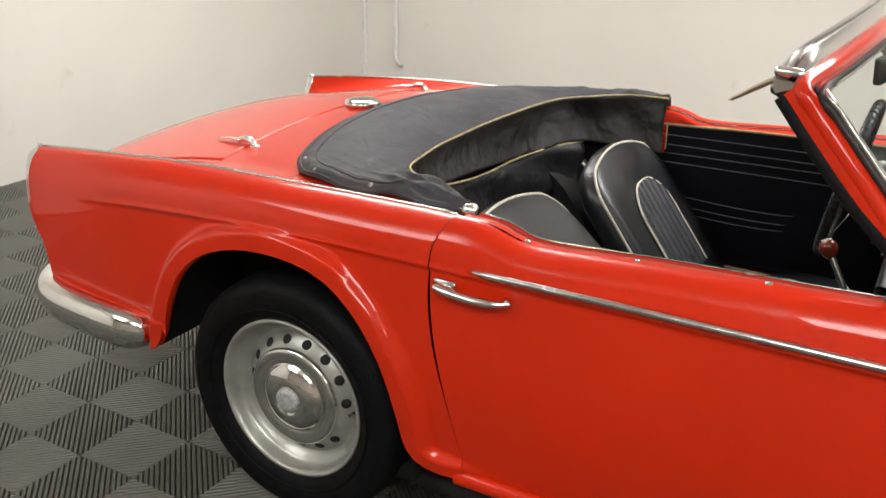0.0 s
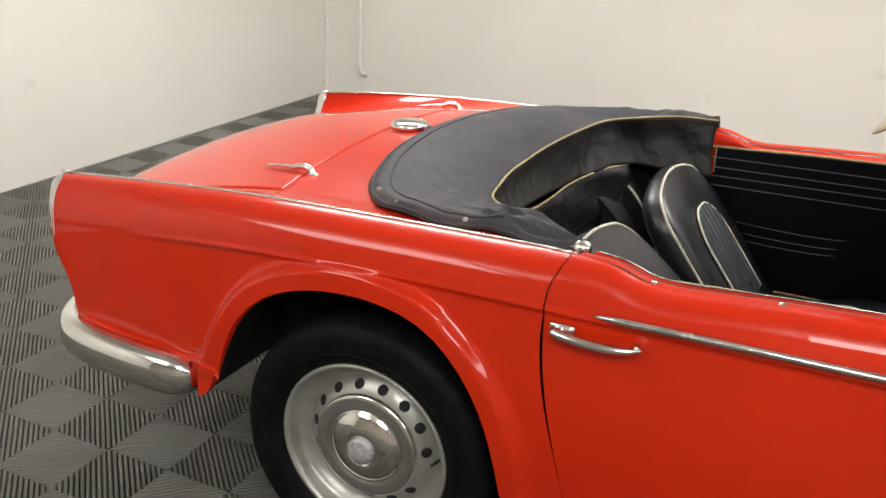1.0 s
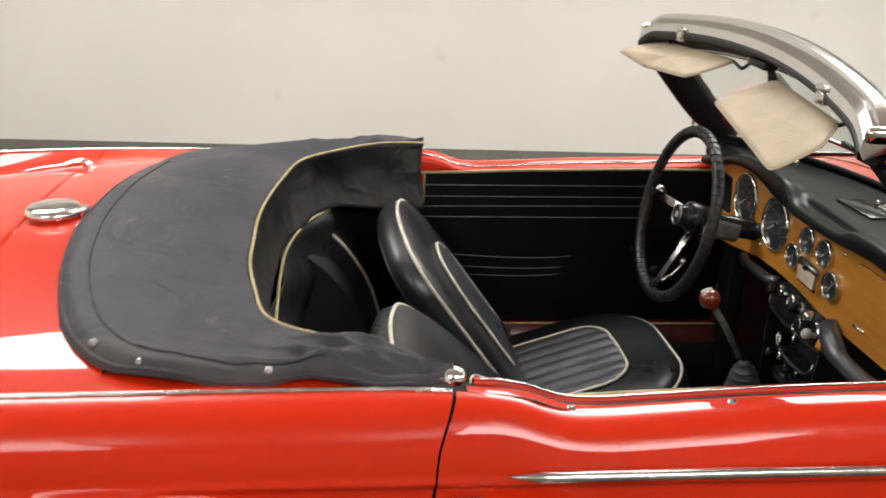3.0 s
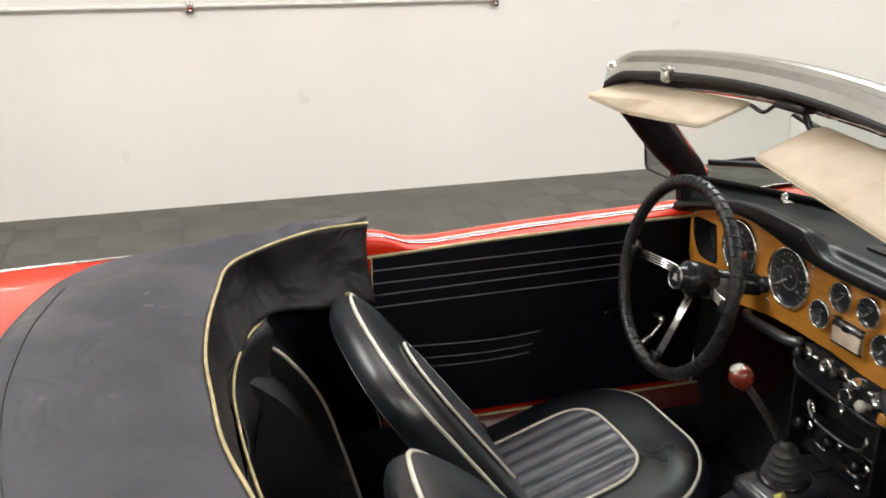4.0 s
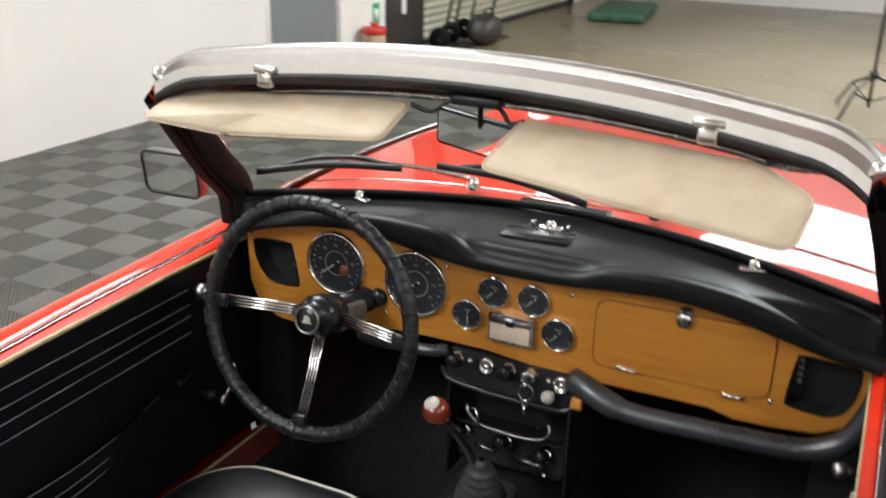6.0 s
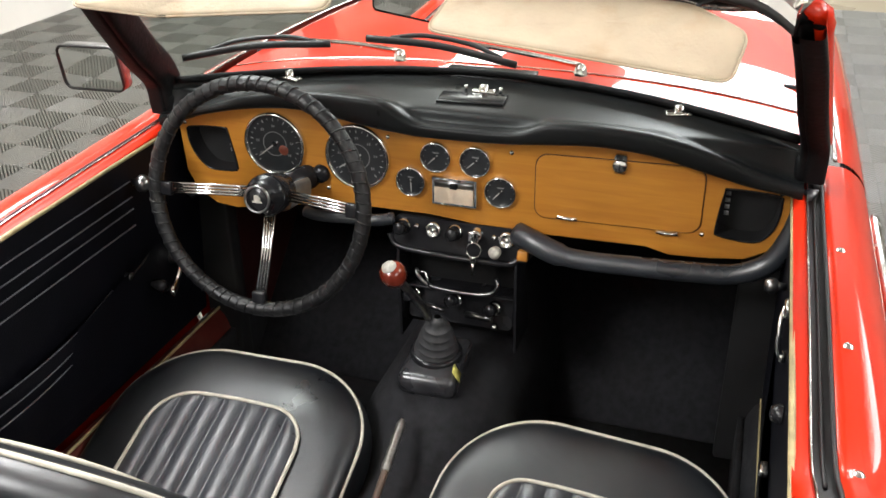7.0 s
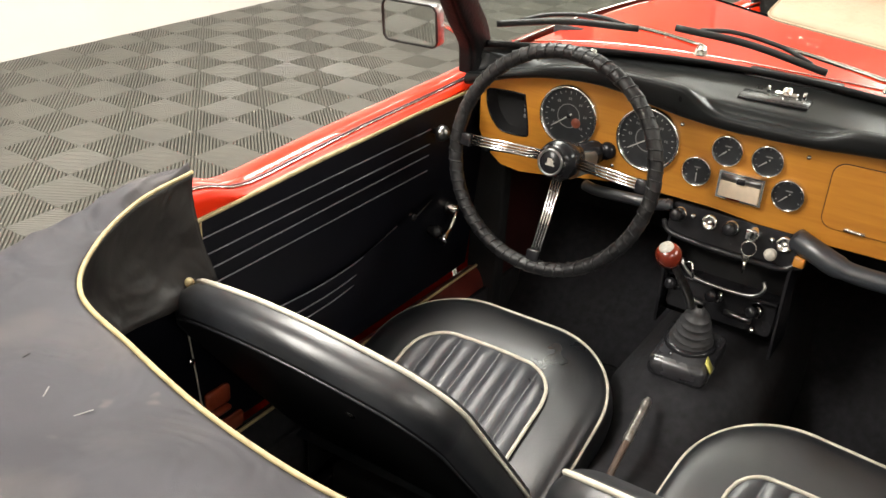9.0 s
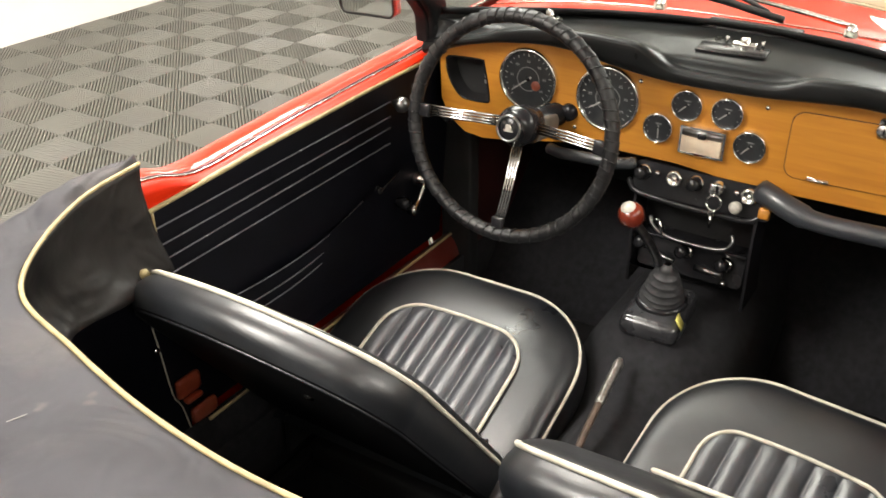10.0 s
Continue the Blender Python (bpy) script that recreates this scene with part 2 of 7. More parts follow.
def spline(pts, n, closed=False):
    """n points on a smooth curve through pts, evenly spread."""
    pts = [Vector(p) for p in pts]
    m = len(pts)
    dense = []
    for i in range(m if closed else m - 1):
        p1, p2 = pts[i], pts[(i + 1) % m]
        p0 = pts[i - 1] if (closed or i) else p1 * 2 - p2
        p3 = pts[(i + 2) % m] if (closed or i + 2 < m) else p2 * 2 - p1
        for k in range(16):
            t = k / 16
            dense.append(0.5 * (2 * p1 + (p2 - p0) * t + (2 * p0 - 5 * p1 + 4 * p2 - p3) * t * t + (3 * p1 - p0 - 3 * p2 + p3) * t ** 3))
    dense.append(pts[0].copy() if closed else pts[-1].copy())
    run = [0.0]
    for a, b in zip(dense, dense[1:]):
        run.append(run[-1] + (b - a).length)
    out, j = [], 0
    for k in range(n):
        want = run[-1] * k / (n if closed else n - 1)
        while j < len(run) - 2 and run[j + 1] < want:
            j += 1
        out.append(dense[j].lerp(dense[j + 1], (want - run[j]) / max(1e-9, run[j + 1] - run[j])))
    return out


def mesh(verts, faces, smooth_faces=True):
    me = bpy.data.meshes.new("mesh")
    me.from_pydata([tuple(v) for v in verts], [], faces)
    me.validate()
    bm = bmesh.new()
    bm.from_mesh(me)
    bmesh.ops.recalc_face_normals(bm, faces=bm.faces)
    bm.to_mesh(me)
    bm.free()
    if smooth_faces:
        me.polygons.foreach_set("use_smooth", [True] * len(me.polygons))
    return me


def joined(*pieces):
    """One (verts, faces) out of several."""
    vs, fs = [], []
    for v, f in pieces:
        k = len(vs)
        vs += list(v)
        fs += [tuple(i + k for i in face) for face in f]
    return vs, fs


def moved(piece, m):
    return [m @ Vector(v) for v in piece[0]], piece[1]


def grid(fn, us, vs, wrap_u=False, wrap_v=False):
    nu, nv = len(us), len(vs)
    verts = [Vector(fn(u, v)) for u in us for v in vs]
    faces = []
    for i in range(nu if wrap_u else nu - 1):
        for j in range(nv if wrap_v else nv - 1):
            a, b = i, (i + 1) % nu
            c, d = j, (j + 1) % nv
            faces.append((a * nv + c, b * nv + c, b * nv + d, a * nv + d))
    return verts, faces


def span(a, b, n):
    return [lerp(a, b, i / (n - 1)) for i in range(n)]


def sweep(path, radius, sides=8, closed=False, flat=1.0, up=(0, 0, 1), taper=None):
    """A tube along a path; flat squashes it along its second axis."""
    path = [Vector(p) for p in path]
    n = len(path)
    verts, faces = [], []
    upv = Vector(up)
    for i, p in enumerate(path):
        a = path[(i - 1) % n] if (closed or i) else p
        b = path[(i + 1) % n] if (closed or i < n - 1) else p
        t = (b - a).normalized()
        s = t.cross(upv)
        if s.length < 1e-4:
            s = t.cross(Vector((1, 0, 0)))
        s.normalize()
        w = s.cross(t).normalized()
        r = radius * (taper(i / (n - 1)) if taper else 1.0)
        for k in range(sides):
            an = 2 * math.pi * (k + 0.5) / sides
            verts.append(p + s * (math.cos(an) * r) + w * (math.sin(an) * r * flat))
    for i in range(n if closed else n - 1):
        j = (i + 1) % n
        for k in range(sides):
            q = (k + 1) % sides
            faces.append((i * sides + k, i * sides + q, j * sides + q, j * sides + k))
    if not closed:
        faces.append(tuple(range(sides))[::-1])
        faces.append(tuple((n - 1) * sides + k for k in range(sides)))
    return verts, faces


def lathe(profile, sides=32, m=None):
    """Turns (radius, height) pairs round the local z axis."""
    verts, faces = [], []
    for i in range(sides):
        an = 2 * math.pi * i / sides
        for r, h in profile:
            verts.append(Vector((r * math.cos(an), r * math.sin(an), h)))
    k = len(profile)
    for i in range(sides):
        j = (i + 1) % sides
        for q in range(k - 1):
            faces.append((i * k + q, j * k + q, j * k + q + 1, i * k + q + 1))
    if m is not None:
        verts = [m @ v for v in verts]
    return verts, faces


def box(x0, x1, y0, y1, z0, z1, bevel=0.0, m=None, segments=2):
    bm = bmesh.new()
    bmesh.ops.create_cube(bm, size=1.0)
    for v in bm.verts:
        v.co = Vector((lerp(x0, x1, v.co.x + 0.5), lerp(y0, y1, v.co.y + 0.5), lerp(z0, z1, v.co.z + 0.5)))
    if bevel:
        bmesh.ops.bevel(bm, geom=bm.edges[:], offset=bevel, segments=segments, affect="EDGES", profile=0.5)
    bm.verts.index_update()
    verts = [v.co.copy() if m is None else m @ v.co for v in bm.verts]
    faces = [tuple(v.index for v in f.verts) for f in bm.faces]
    bm.free()
    return verts, faces


def rounded(w, h, r, n=6):
    """The outline of a rounded rectangle round the origin."""
    pts = []
    for cx, cy, a0 in ((w / 2 - r, h / 2 - r, 0), (-w / 2 + r, h / 2 - r, 90), (-w / 2 + r, -h / 2 + r, 180), (w / 2 - r, -h / 2 + r, 270)):
        for i in range(n + 1):
            a = radians(a0 + 90 * i / n)
            pts.append((cx + r * math.cos(a), cy + r * math.sin(a)))
    return pts


def plate(outline, depth, m=None, bevel=0.0):
    """A flat plate with that outline in local x, y; its face at z = depth, its back at 0."""
    n = len(outline)
    rings = [(outline, 0.0)]
    if bevel:
        rings.append((outline, depth - bevel))
        cx, cy = sum(p[0] for p in outline) / n, sum(p[1] for p in outline) / n
        inner = []
        for i, p in enumerate(outline):
            a, b = Vector(outline[i - 1]), Vector(outline[(i + 1) % n])
            t = (b - a).normalized()
            nn = Vector((-t.y, t.x))
            if nn.dot(Vector((cx, cy)) - Vector(p)) < 0:
                nn = -nn
            q = Vector(p) + nn * bevel
            inner.append((q.x, q.y))
        rings.append((inner, depth))
    else:
        rings.append((outline, depth))
    verts, faces = [], []
    for pts, z in rings:
        verts += [Vector((p[0], p[1], z)) for p in pts]
    for k in range(len(rings) - 1):
        for i in range(n):
            j = (i + 1) % n
            faces.append((k * n + i, k * n + j, (k + 1) * n + j, (k + 1) * n + i))
    faces.append(tuple(range(n))[::-1])
    faces.append(tuple((len(rings) - 1) * n + i for i in range(n)))
    if m is not None:
        verts = [m @ v for v in verts]
    return verts, faces


def part(name, piece, mat, parent=None, label="", flat=False, solid=0.0, offset=-1.0):
    me = mesh(piece[0], piece[1], not flat)
    me.materials.append(mat)
    ob = new(name, me)
    if parent is not None:
        ob.parent = parent
    if label:
        ob["label"] = label
    if solid:
        md = ob.modifiers.new("thickness", "SOLIDIFY")
        md.thickness, md.offset = solid, offset
    return ob


def edged(ob, angle=35):
    """Keeps hard edges hard on a smooth mesh."""
    ob.data.set_sharp_from_angle(angle=radians(angle))
    return ob


def thing(name, label, category, group="", kind="", at=(0, 0, 0)):
    ob = new(name)
    ob.location = at
    ob.empty_display_size = 0.1
    return tagged(ob, label, category, group, kind)


def structure(name, piece, mat, label, category, flat=True):
    return tagged(part(name, piece, mat, flat=flat), label, category, "", "structure")

# ---------------------------------------------------------------- the room
T = 0.12
structure("floor", box(REAR_X - T, FRONT_X + T, NEAR_Y - T, FAR_Y + T, -0.15, -0.013), CONCRETE, "brown sealed concrete floor of the workshop", "floor")
structure("ceiling", box(REAR_X - T, FRONT_X + T, NEAR_Y - T, FAR_Y + T, CEIL_Z, CEIL_Z + 0.1), CEIL, "plain white ceiling over the workshop", "ceiling")
structure("wall_rear", box(REAR_X - T, REAR_X, NEAR_Y - T, FAR_Y + T, -0.013, CEIL_Z), WALL, "cream painted plaster wall behind the car", "wall")
DOOR0, DOOR1, POST0, POST1, SHUT1, DOOR_H, SHUT_H = 5.98, 7.08, 7.86, 8.55, 13.4, 2.08, 2.7
structure("wall_far", joined(box(REAR_X, DOOR0, FAR_Y, FAR_Y + T, -0.013, CEIL_Z), box(DOOR0, DOOR1, FAR_Y, FAR_Y + T, DOOR_H, CEIL_Z),
                             box(DOOR1, POST1, FAR_Y, FAR_Y + T, -0.013, CEIL_Z), box(POST1, SHUT1, FAR_Y, FAR_Y + T, SHUT_H, CEIL_Z),
                             box(SHUT1, FRONT_X, FAR_Y, FAR_Y + T, -0.013, CEIL_Z)), WALL, "cream painted plaster wall along the car", "wall")
structure("wall_front", box(FRONT_X, FRONT_X + T, NEAR_Y - T, FAR_Y + T, -0.013, CEIL_Z), WALL, "cream painted wall at the end of the workshop", "wall")
structure("wall_near", box(REAR_X, FRONT_X, NEAR_Y - T, NEAR_Y, -0.013, CEIL_Z), material("brown_grey_wall", (0.30, 0.27, 0.235), 0.7, vary=0.15, scale=2), "grey-brown painted wall facing the car", "wall")
structure("skylight", box(SKY_X - SKY_L / 2 - 0.1, SKY_X + SKY_L / 2 + 0.1, SKY_Y - SKY_W / 2 - 0.1, SKY_Y + SKY_W / 2 + 0.1, CEIL_Z - 0.02, CEIL_Z - 0.001, 0.004), WHITE_PAINT, "large pale translucent roof light", "skylight")
structure("trim", box(REAR_X + 0.001, REAR_X + 0.03, FAR_Y - 0.03, FAR_Y - 0.001, -0.012, CEIL_Z - 0.002, 0.006), WHITE_PAINT, "pale painted strip in the corner of the walls", "trim")

door = tagged(part("door_1", box(DOOR0 + 0.04, DOOR1 - 0.04, FAR_Y + 0.03, FAR_Y + 0.075, -0.005, DOOR_H - 0.04, 0.004), GREY_DOOR), "closed flat grey painted steel door", "door", "", "structure")
part("door_frame", joined(box(DOOR0, DOOR0 + 0.04, FAR_Y - 0.012, FAR_Y + 0.1, -0.012, DOOR_H, 0.004), box(DOOR1 - 0.04, DOOR1, FAR_Y - 0.012, FAR_Y + 0.1, -0.012, DOOR_H, 0.004),
                          box(DOOR0 + 0.04, DOOR1 - 0.04, FAR_Y - 0.012, FAR_Y + 0.1, DOOR_H - 0.04, DOOR_H, 0.004)), WALL, door)
part("door_handle", joined(lathe([(0, 0), (0.026, 0), (0.026, 0.008), (0.01, 0.01), (0.01, 0.05), (0, 0.05)], 16, pose(DOOR1 - 0.12, FAR_Y + 0.03, 1.0, 90)),
                           sweep([(DOOR1 - 0.12, FAR_Y - 0.015, 1.0), (DOOR1 - 0.24, FAR_Y - 0.015, 1.0)], 0.009)), CHROME, door)

shutter = tagged(part("shutter_frame", joined(box(SHUT1 - 0.06, SHUT1, FAR_Y - 0.03, FAR_Y + 0.1, -0.012, SHUT_H), box(POST1, POST1 + 0.06, FAR_Y - 0.03, FAR_Y + 0.1, -0.012, SHUT_H)), DARK_POST),
                 "closed cream roller shutter with horizontal slats", "roller shutter", "", "structure")
slat = mesh(*grid(lambda u, v: (u, 0.02 * math.cos(v * 2 * math.pi) * 0.5, v * 0.075), span(POST1 + 0.06, SHUT1 - 0.06, 2), span(0, 1, 7)))
slat.materials.append(SHUTTER)
for i in range(35):
    s = new("slat", slat)
    s.parent = shutter
    s.location = (0, FAR_Y + 0.03, 0.02 + i * 0.0755)
part("bottom_rail", box(POST1 + 0.06, SHUT1 - 0.06, FAR_Y + 0.005, FAR_Y + 0.05, -0.01, 0.03, 0.004), BLACK_METAL, shutter)
post = structure("post", box(POST0, POST1, FAR_Y - 0.05, FAR_Y - 0.001, -0.012, CEIL_Z - 0.01, 0.006), DARK_POST, "dark brown painted steel post beside the shutter", "post")
part("notice_plate", box(POST0 + 0.24, POST0 + 0.32, FAR_Y - 0.056, FAR_Y - 0.05, 0.36, 0.66, 0.002), SIGN_WHITE, post, "small pale notice plate")

# conduit down the corner and pipe along the wall
pipe = thing("drain_pipe", "thin white painted pipe running down the wall", "pipe")
px, py = REAR_X + 0.315, FAR_Y - 0.035
part("tube", sweep([(px, py, CEIL_Z - 0.003), (px, py, 1.6), (px, py, 0.26), (px + 0.004, py, 0.21), (px + 0.02, py + 0.006, 0.18), (px + 0.04, py + 0.033, 0.17)], 0.016, 12), WHITE_PAINT, pipe)
part("pipe_clip", box(px - 0.028, px + 0.028, py - 0.02, FAR_Y - 0.001, 0.95, 0.975, 0.004), WHITE_PAINT, pipe)
part("pipe_clip", box(px - 0.028, px + 0.028, py - 0.02, FAR_Y - 0.001, 2.2, 2.225, 0.004), WHITE_PAINT, pipe)
rail = thing("wall_conduit", "white painted horizontal conduit on wall brackets", "conduit")
part("tube", sweep([(REAR_X + 0.9, FAR_Y - 0.03, 1.10), (0.3, FAR_Y - 0.03, 1.093), (2.05, FAR_Y - 0.03, 1.09)], 0.011, 8), WHITE_PAINT, rail)
for bx, bz in ((-1.2, 1.098), (0.32, 1.088), (2.02, 1.084)):
    part("bracket", joined(box(bx - 0.02, bx + 0.02, FAR_Y - 0.045, FAR_Y - 0.001, bz - 0.035, bz + 0.03, 0.004), lathe([(0, 0), (0.008, 0), (0.008, 0.012), (0, 0.014)], 10, pose(bx, FAR_Y - 0.044, bz - 0.018, 90))), CHROME_WORN, rail)

TAN = material("tan_plastic", (0.40, 0.31, 0.19), 0.5, vary=0.08, scale=8)
ext = thing("storage_drum", "tan plastic drum with a red lid by the wall", "drum", at=(7.40, FAR_Y - 0.14, -0.013))
part("drum_body", lathe([(0, 0), (0.10, 0), (0.108, 0.01), (0.112, 0.15), (0.108, 0.28), (0.10, 0.30), (0, 0.30)], 28), TAN, ext)
part("lid", lathe([(0.112, 0.275), (0.116, 0.28), (0.116, 0.315), (0.108, 0.335), (0.05, 0.345), (0, 0.345)], 28), EXT_RED, ext)
part("lid_grip", lathe([(0.03, 0.34), (0.034, 0.36), (0.03, 0.38), (0, 0.382)], 18), EXT_RED, ext)
sign = thing("safety_sign", "green safety sign fixed to the wall", "sign", at=(7.68, FAR_Y - 0.002, 0.36))
part("board", box(-0.06, 0.06, -0.006, 0, -0.14, 0.14, 0.002), EXT_GREEN, sign)
part("pictogram", box(-0.035, 0.035, -0.008, -0.0055, -0.02, 0.09), SIGN_WHITE, sign)

# things standing far off by the shutter
stand = thing("light_stand", "black metal folding stand with spread legs", "stand", at=(7.55, -0.36, -0.013))
for i in range(3):
    a = radians(35 + 120 * i)
    part("leg", sweep([(0, 0, 0.30), (0.25 * math.cos(a), 0.25 * math.sin(a), 0.2), (0.42 * math.cos(a), 0.42 * math.sin(a), 0.01)], 0.011, 8), BLACK_METAL, stand)
    part("brace", sweep([(0, 0, 0.10), (0.25 * math.cos(a), 0.25 * math.sin(a), 0.2)], 0.006, 6), BLACK_METAL, stand)
part("pole", sweep([(0, 0, 0.06), (0, 0, 1.3)], 0.013, 10), BLACK_METAL, stand)
part("collar", lathe([(0, 0.27), (0.03, 0.27), (0.034, 0.3), (0.03, 0.33), (0, 0.33)], 14), BLACK_METAL, stand)


def trolley(x, y, yaw):
    t = thing("hand_trolley", "dark folded hand trolley leaning by the shutter", "trolley", at=(x, y, -0.013))
    t.rotation_euler = (0, 0, radians(yaw))
    for s in (-0.2, 0.2):
        part("upright", sweep(spline([(s, 0.1, 0.12), (s, 0.02, 0.5), (s, -0.02, 1.1)], 10), 0.014, 8), BLACK_METAL, t)
        part("wheel", moved(lathe([(0.03, -0.02), (0.1, -0.02), (0.11, 0), (0.1, 0.02), (0.03, 0.02)], 18), pose(s * 1.25, 0.13, 0.11, 0, 90, 0)), RUBBER, t)
    for z in (0.25, 0.6, 1.08):
        part("crossbar", sweep([(-0.2, 0.06 - z * 0.07, z), (0.2, 0.06 - z * 0.07, z)], 0.01, 8), BLACK_METAL, t)
    part("toe_plate", box(-0.2, 0.2, -0.18, 0.12, 0.012, 0.02, 0.003), BLACK_METAL, t)
    return t


trolley(8.75, FAR_Y - 0.35, 12)
trolley(9.55, FAR_Y - 0.33, -10)
bag = thing("canvas_bag", "slumped dark canvas bag on the floor", "bag", at=(9.1, FAR_Y - 0.5, -0.013))
part("body", grid(lambda u, v: ((0.26 + 0.03 * math.sin(5 * u)) * math.cos(u) * math.sin(v) ** 0.6, 0.17 * math.sin(u) * math.sin(v) ** 0.6, 0.15 - 0.15 * math.cos(v) + 0.02 * math.sin(3 * u) * math.sin(v)), span(0, 2 * math.pi, 25)[:-1], span(0.001, math.pi - 0.001, 13), True), DARK_POST, bag)
part("strap", sweep(spline([(-0.18, 0, 0.25), (-0.08, -0.04, 0.36), (0.08, -0.04, 0.36), (0.18, 0, 0.25)], 16), 0.012, 8), BLACK_METAL, bag)
mat_green = thing("folded_tarpaulin", "folded green tarpaulin lying on the floor", "tarpaulin", at=(12.4, 2.9, -0.013))
part("sheet", moved(box(-0.8, 0.8, -0.35, 0.35, 0, 0.12, 0.045, segments=4), pose(0, 0, 0, 0, 0, 8)), material("green_tarpaulin", (0.03, 0.09, 0.05), 0.6, vary=0.3, scale=6, bump=0.3, bump_scale=20), mat_green)

# lamp housings on the ceiling
for lx, ly, lw in LAMPS:
    f = thing("ceiling_light", "long white fluorescent ceiling light fitting, lit", "ceiling light", "ceiling lights", at=(lx, ly, LAMP_Z))
    part("housing", box(-0.78, 0.78, -lw / 2 - 0.02, lw / 2 + 0.02, 0.012, 0.08, 0.01), WHITE_PAINT, f)
    for ex in (-0.6, 0.6):
        part("hanger", sweep([(ex, 0, 0.08), (ex, 0, 0.419)], 0.004, 6), WHITE_PAINT, f)
    part("end_cap", box(-0.80, -0.781, -lw / 2 - 0.02, lw / 2 + 0.02, -0.02, 0.08, 0.004), WHITE_PAINT, f)
    part("end_cap", box(0.781, 0.80, -lw / 2 - 0.02, lw / 2 + 0.02, -0.02, 0.08, 0.004), WHITE_PAINT, f)

# interlocking ribbed floor tiles: each has four squares, ribbed along alternate diagonals
SQ, X0, Y0 = 0.2087, -0.660, -0.806
RIBS, RISE = 21, 0.010
# added black sheet below the ribs: stands in for shade in the slots
part("rib_gap_shade", box(REAR_X + 0.01, X0 + 34 * SQ, Y0 - 10 * SQ, FAR_Y - 0.01, -0.0128, -0.0118), DARK, bpy.data.objects["floor"])


def tile_piece():
    """Slotted ribs with eased edges; each square's ribs run across its neighbours'."""
    p = SQ * math.sqrt(2) / RIBS
    section = ((-0.41, -RISE), (-0.38, -0.0026), (-0.25, 0.0), (0.25, 0.0), (0.38, -0.0026), (0.41, -RISE))
    pieces = []
    for ix in range(2):
        for iy in range(2):
            cx, cy = (ix + 0.5) * SQ, (iy + 0.5) * SQ
            sx = 1 if (ix + iy) % 2 == 0 else -1
            for k in range(RIBS):
                d = (k + 0.5 - RIBS / 2) * p
                vs = []
                for e, z in section:
                    q = d + e * p
                    ln = max(0.0, (SQ / math.sqrt(2) - abs(q)) - 0.0006)
                    for s in (-ln, ln):
                        ax, ay = (s + q) / math.sqrt(2), (s - q) / math.sqrt(2)
                        vs.append(Vector((cx + sx * ax, cy + ay, z)))
                pieces.append((vs, [(2 * a, 2 * a + 1, 2 * a + 3, 2 * a + 2) for a in range(5)]))
    return joined(*pieces)


def cut(piece, normal, at):
    """What of a piece lies behind a plane."""
    bm = bmesh.new()
    vs = [bm.verts.new(v) for v in piece[0]]
    for f in piece[1]:
        bm.faces.new([vs[i] for i in f])
    bmesh.ops.bisect_plane(bm, geom=bm.verts[:] + bm.edges[:] + bm.faces[:], plane_co=at, plane_no=normal, clear_outer=True)
    bm.verts.index_update()
    out = [v.co.copy() for v in bm.verts], [tuple(v.index for v in f.verts) for f in bm.faces]
    bm.free()
    return out


TILE_PIECE = tile_piece()
tile_mesh = mesh(*TILE_PIECE, smooth_faces=False)
tile_mesh.materials.append(TILE)
pavement = tagged(new("tile_floor"), "grey interlocking plastic floor tiles with diagonal ribs", "floor tiles", "", "structure")
ix0, ix1 = math.floor((REAR_X - X0) / (2 * SQ)), 17
iy0, iy1 = -5, math.floor((FAR_Y - Y0) / (2 * SQ))
side_cut = cut(TILE_PIECE, (0, 1, 0), (0, FAR_Y - 0.001 - Y0 - iy1 * 2 * SQ, 0))
end_cut = cut(TILE_PIECE, (-1, 0, 0), (REAR_X + 0.001 - X0 - ix0 * 2 * SQ, 0, 0))
corner_cut = cut(side_cut, (-1, 0, 0), (REAR_X + 0.001 - X0 - ix0 * 2 * SQ, 0, 0))
far_tiles = []
for i in range(ix0, ix1):
    for j in range(iy0, iy1 + 1):
        x, y = X0 + i * 2 * SQ, Y0 + j * 2 * SQ
        if ix0 < i < 10 and -3 <= j < iy1:
            t = new("tile", tile_mesh)
            t.parent = pavement
            t.location = (x, y, 0)
        else:
            piece = (corner_cut if j == iy1 else end_cut) if i == ix0 else (side_cut if j == iy1 else TILE_PIECE)
            far_tiles.append(([v + Vector((x, y, 0)) for v in piece[0]], piece[1]))
tagged(part("outer_tiles", joined(*far_tiles), TILE, pavement, flat=True), kind="stuff")

# ---------------------------------------------------------------- the car: body
# x runs from the rear axle to the nose, y to the car's left, z up from the floor
car = thing("sports_car", "red open two-seat classic sports car with a black hood cover", "car")

CREASE = 0.775
crease = table([(-0.95, 0.694), (-0.85, 0.702), (-0.50, 0.742), (-0.19, 0.763), (0.09, 0.773), (0.40, CREASE), (0.50, CREASE), (3.0, CREASE)])
strip_z = table([(-0.94, 0.808), (-0.7, 0.832), (-0.36, 0.855), (0.05, 0.865), (0.44, 0.870)])
door_z = table([(0.40, 0.874), (0.50, 0.872), (0.545, 0.864), (0.59, 0.848), (0.64, 0.843), (0.72, 0.847), (0.89, 0.857), (1.21, 0.868), (1.42, 0.878)])
fender_z = table([(1.36, 0.876), (1.6, 0.888), (2.0, 0.884), (2.4, 0.862), (2.7, 0.82), (2.9, 0.76)])
gap_x = table([(0.20, 0.505), (0.285, 0.49), (0.483, 0.445), (0.60, 0.422), (0.711, 0.410), (0.81, 0.412), (0.85, 0.425), (0.90, 0.452)])
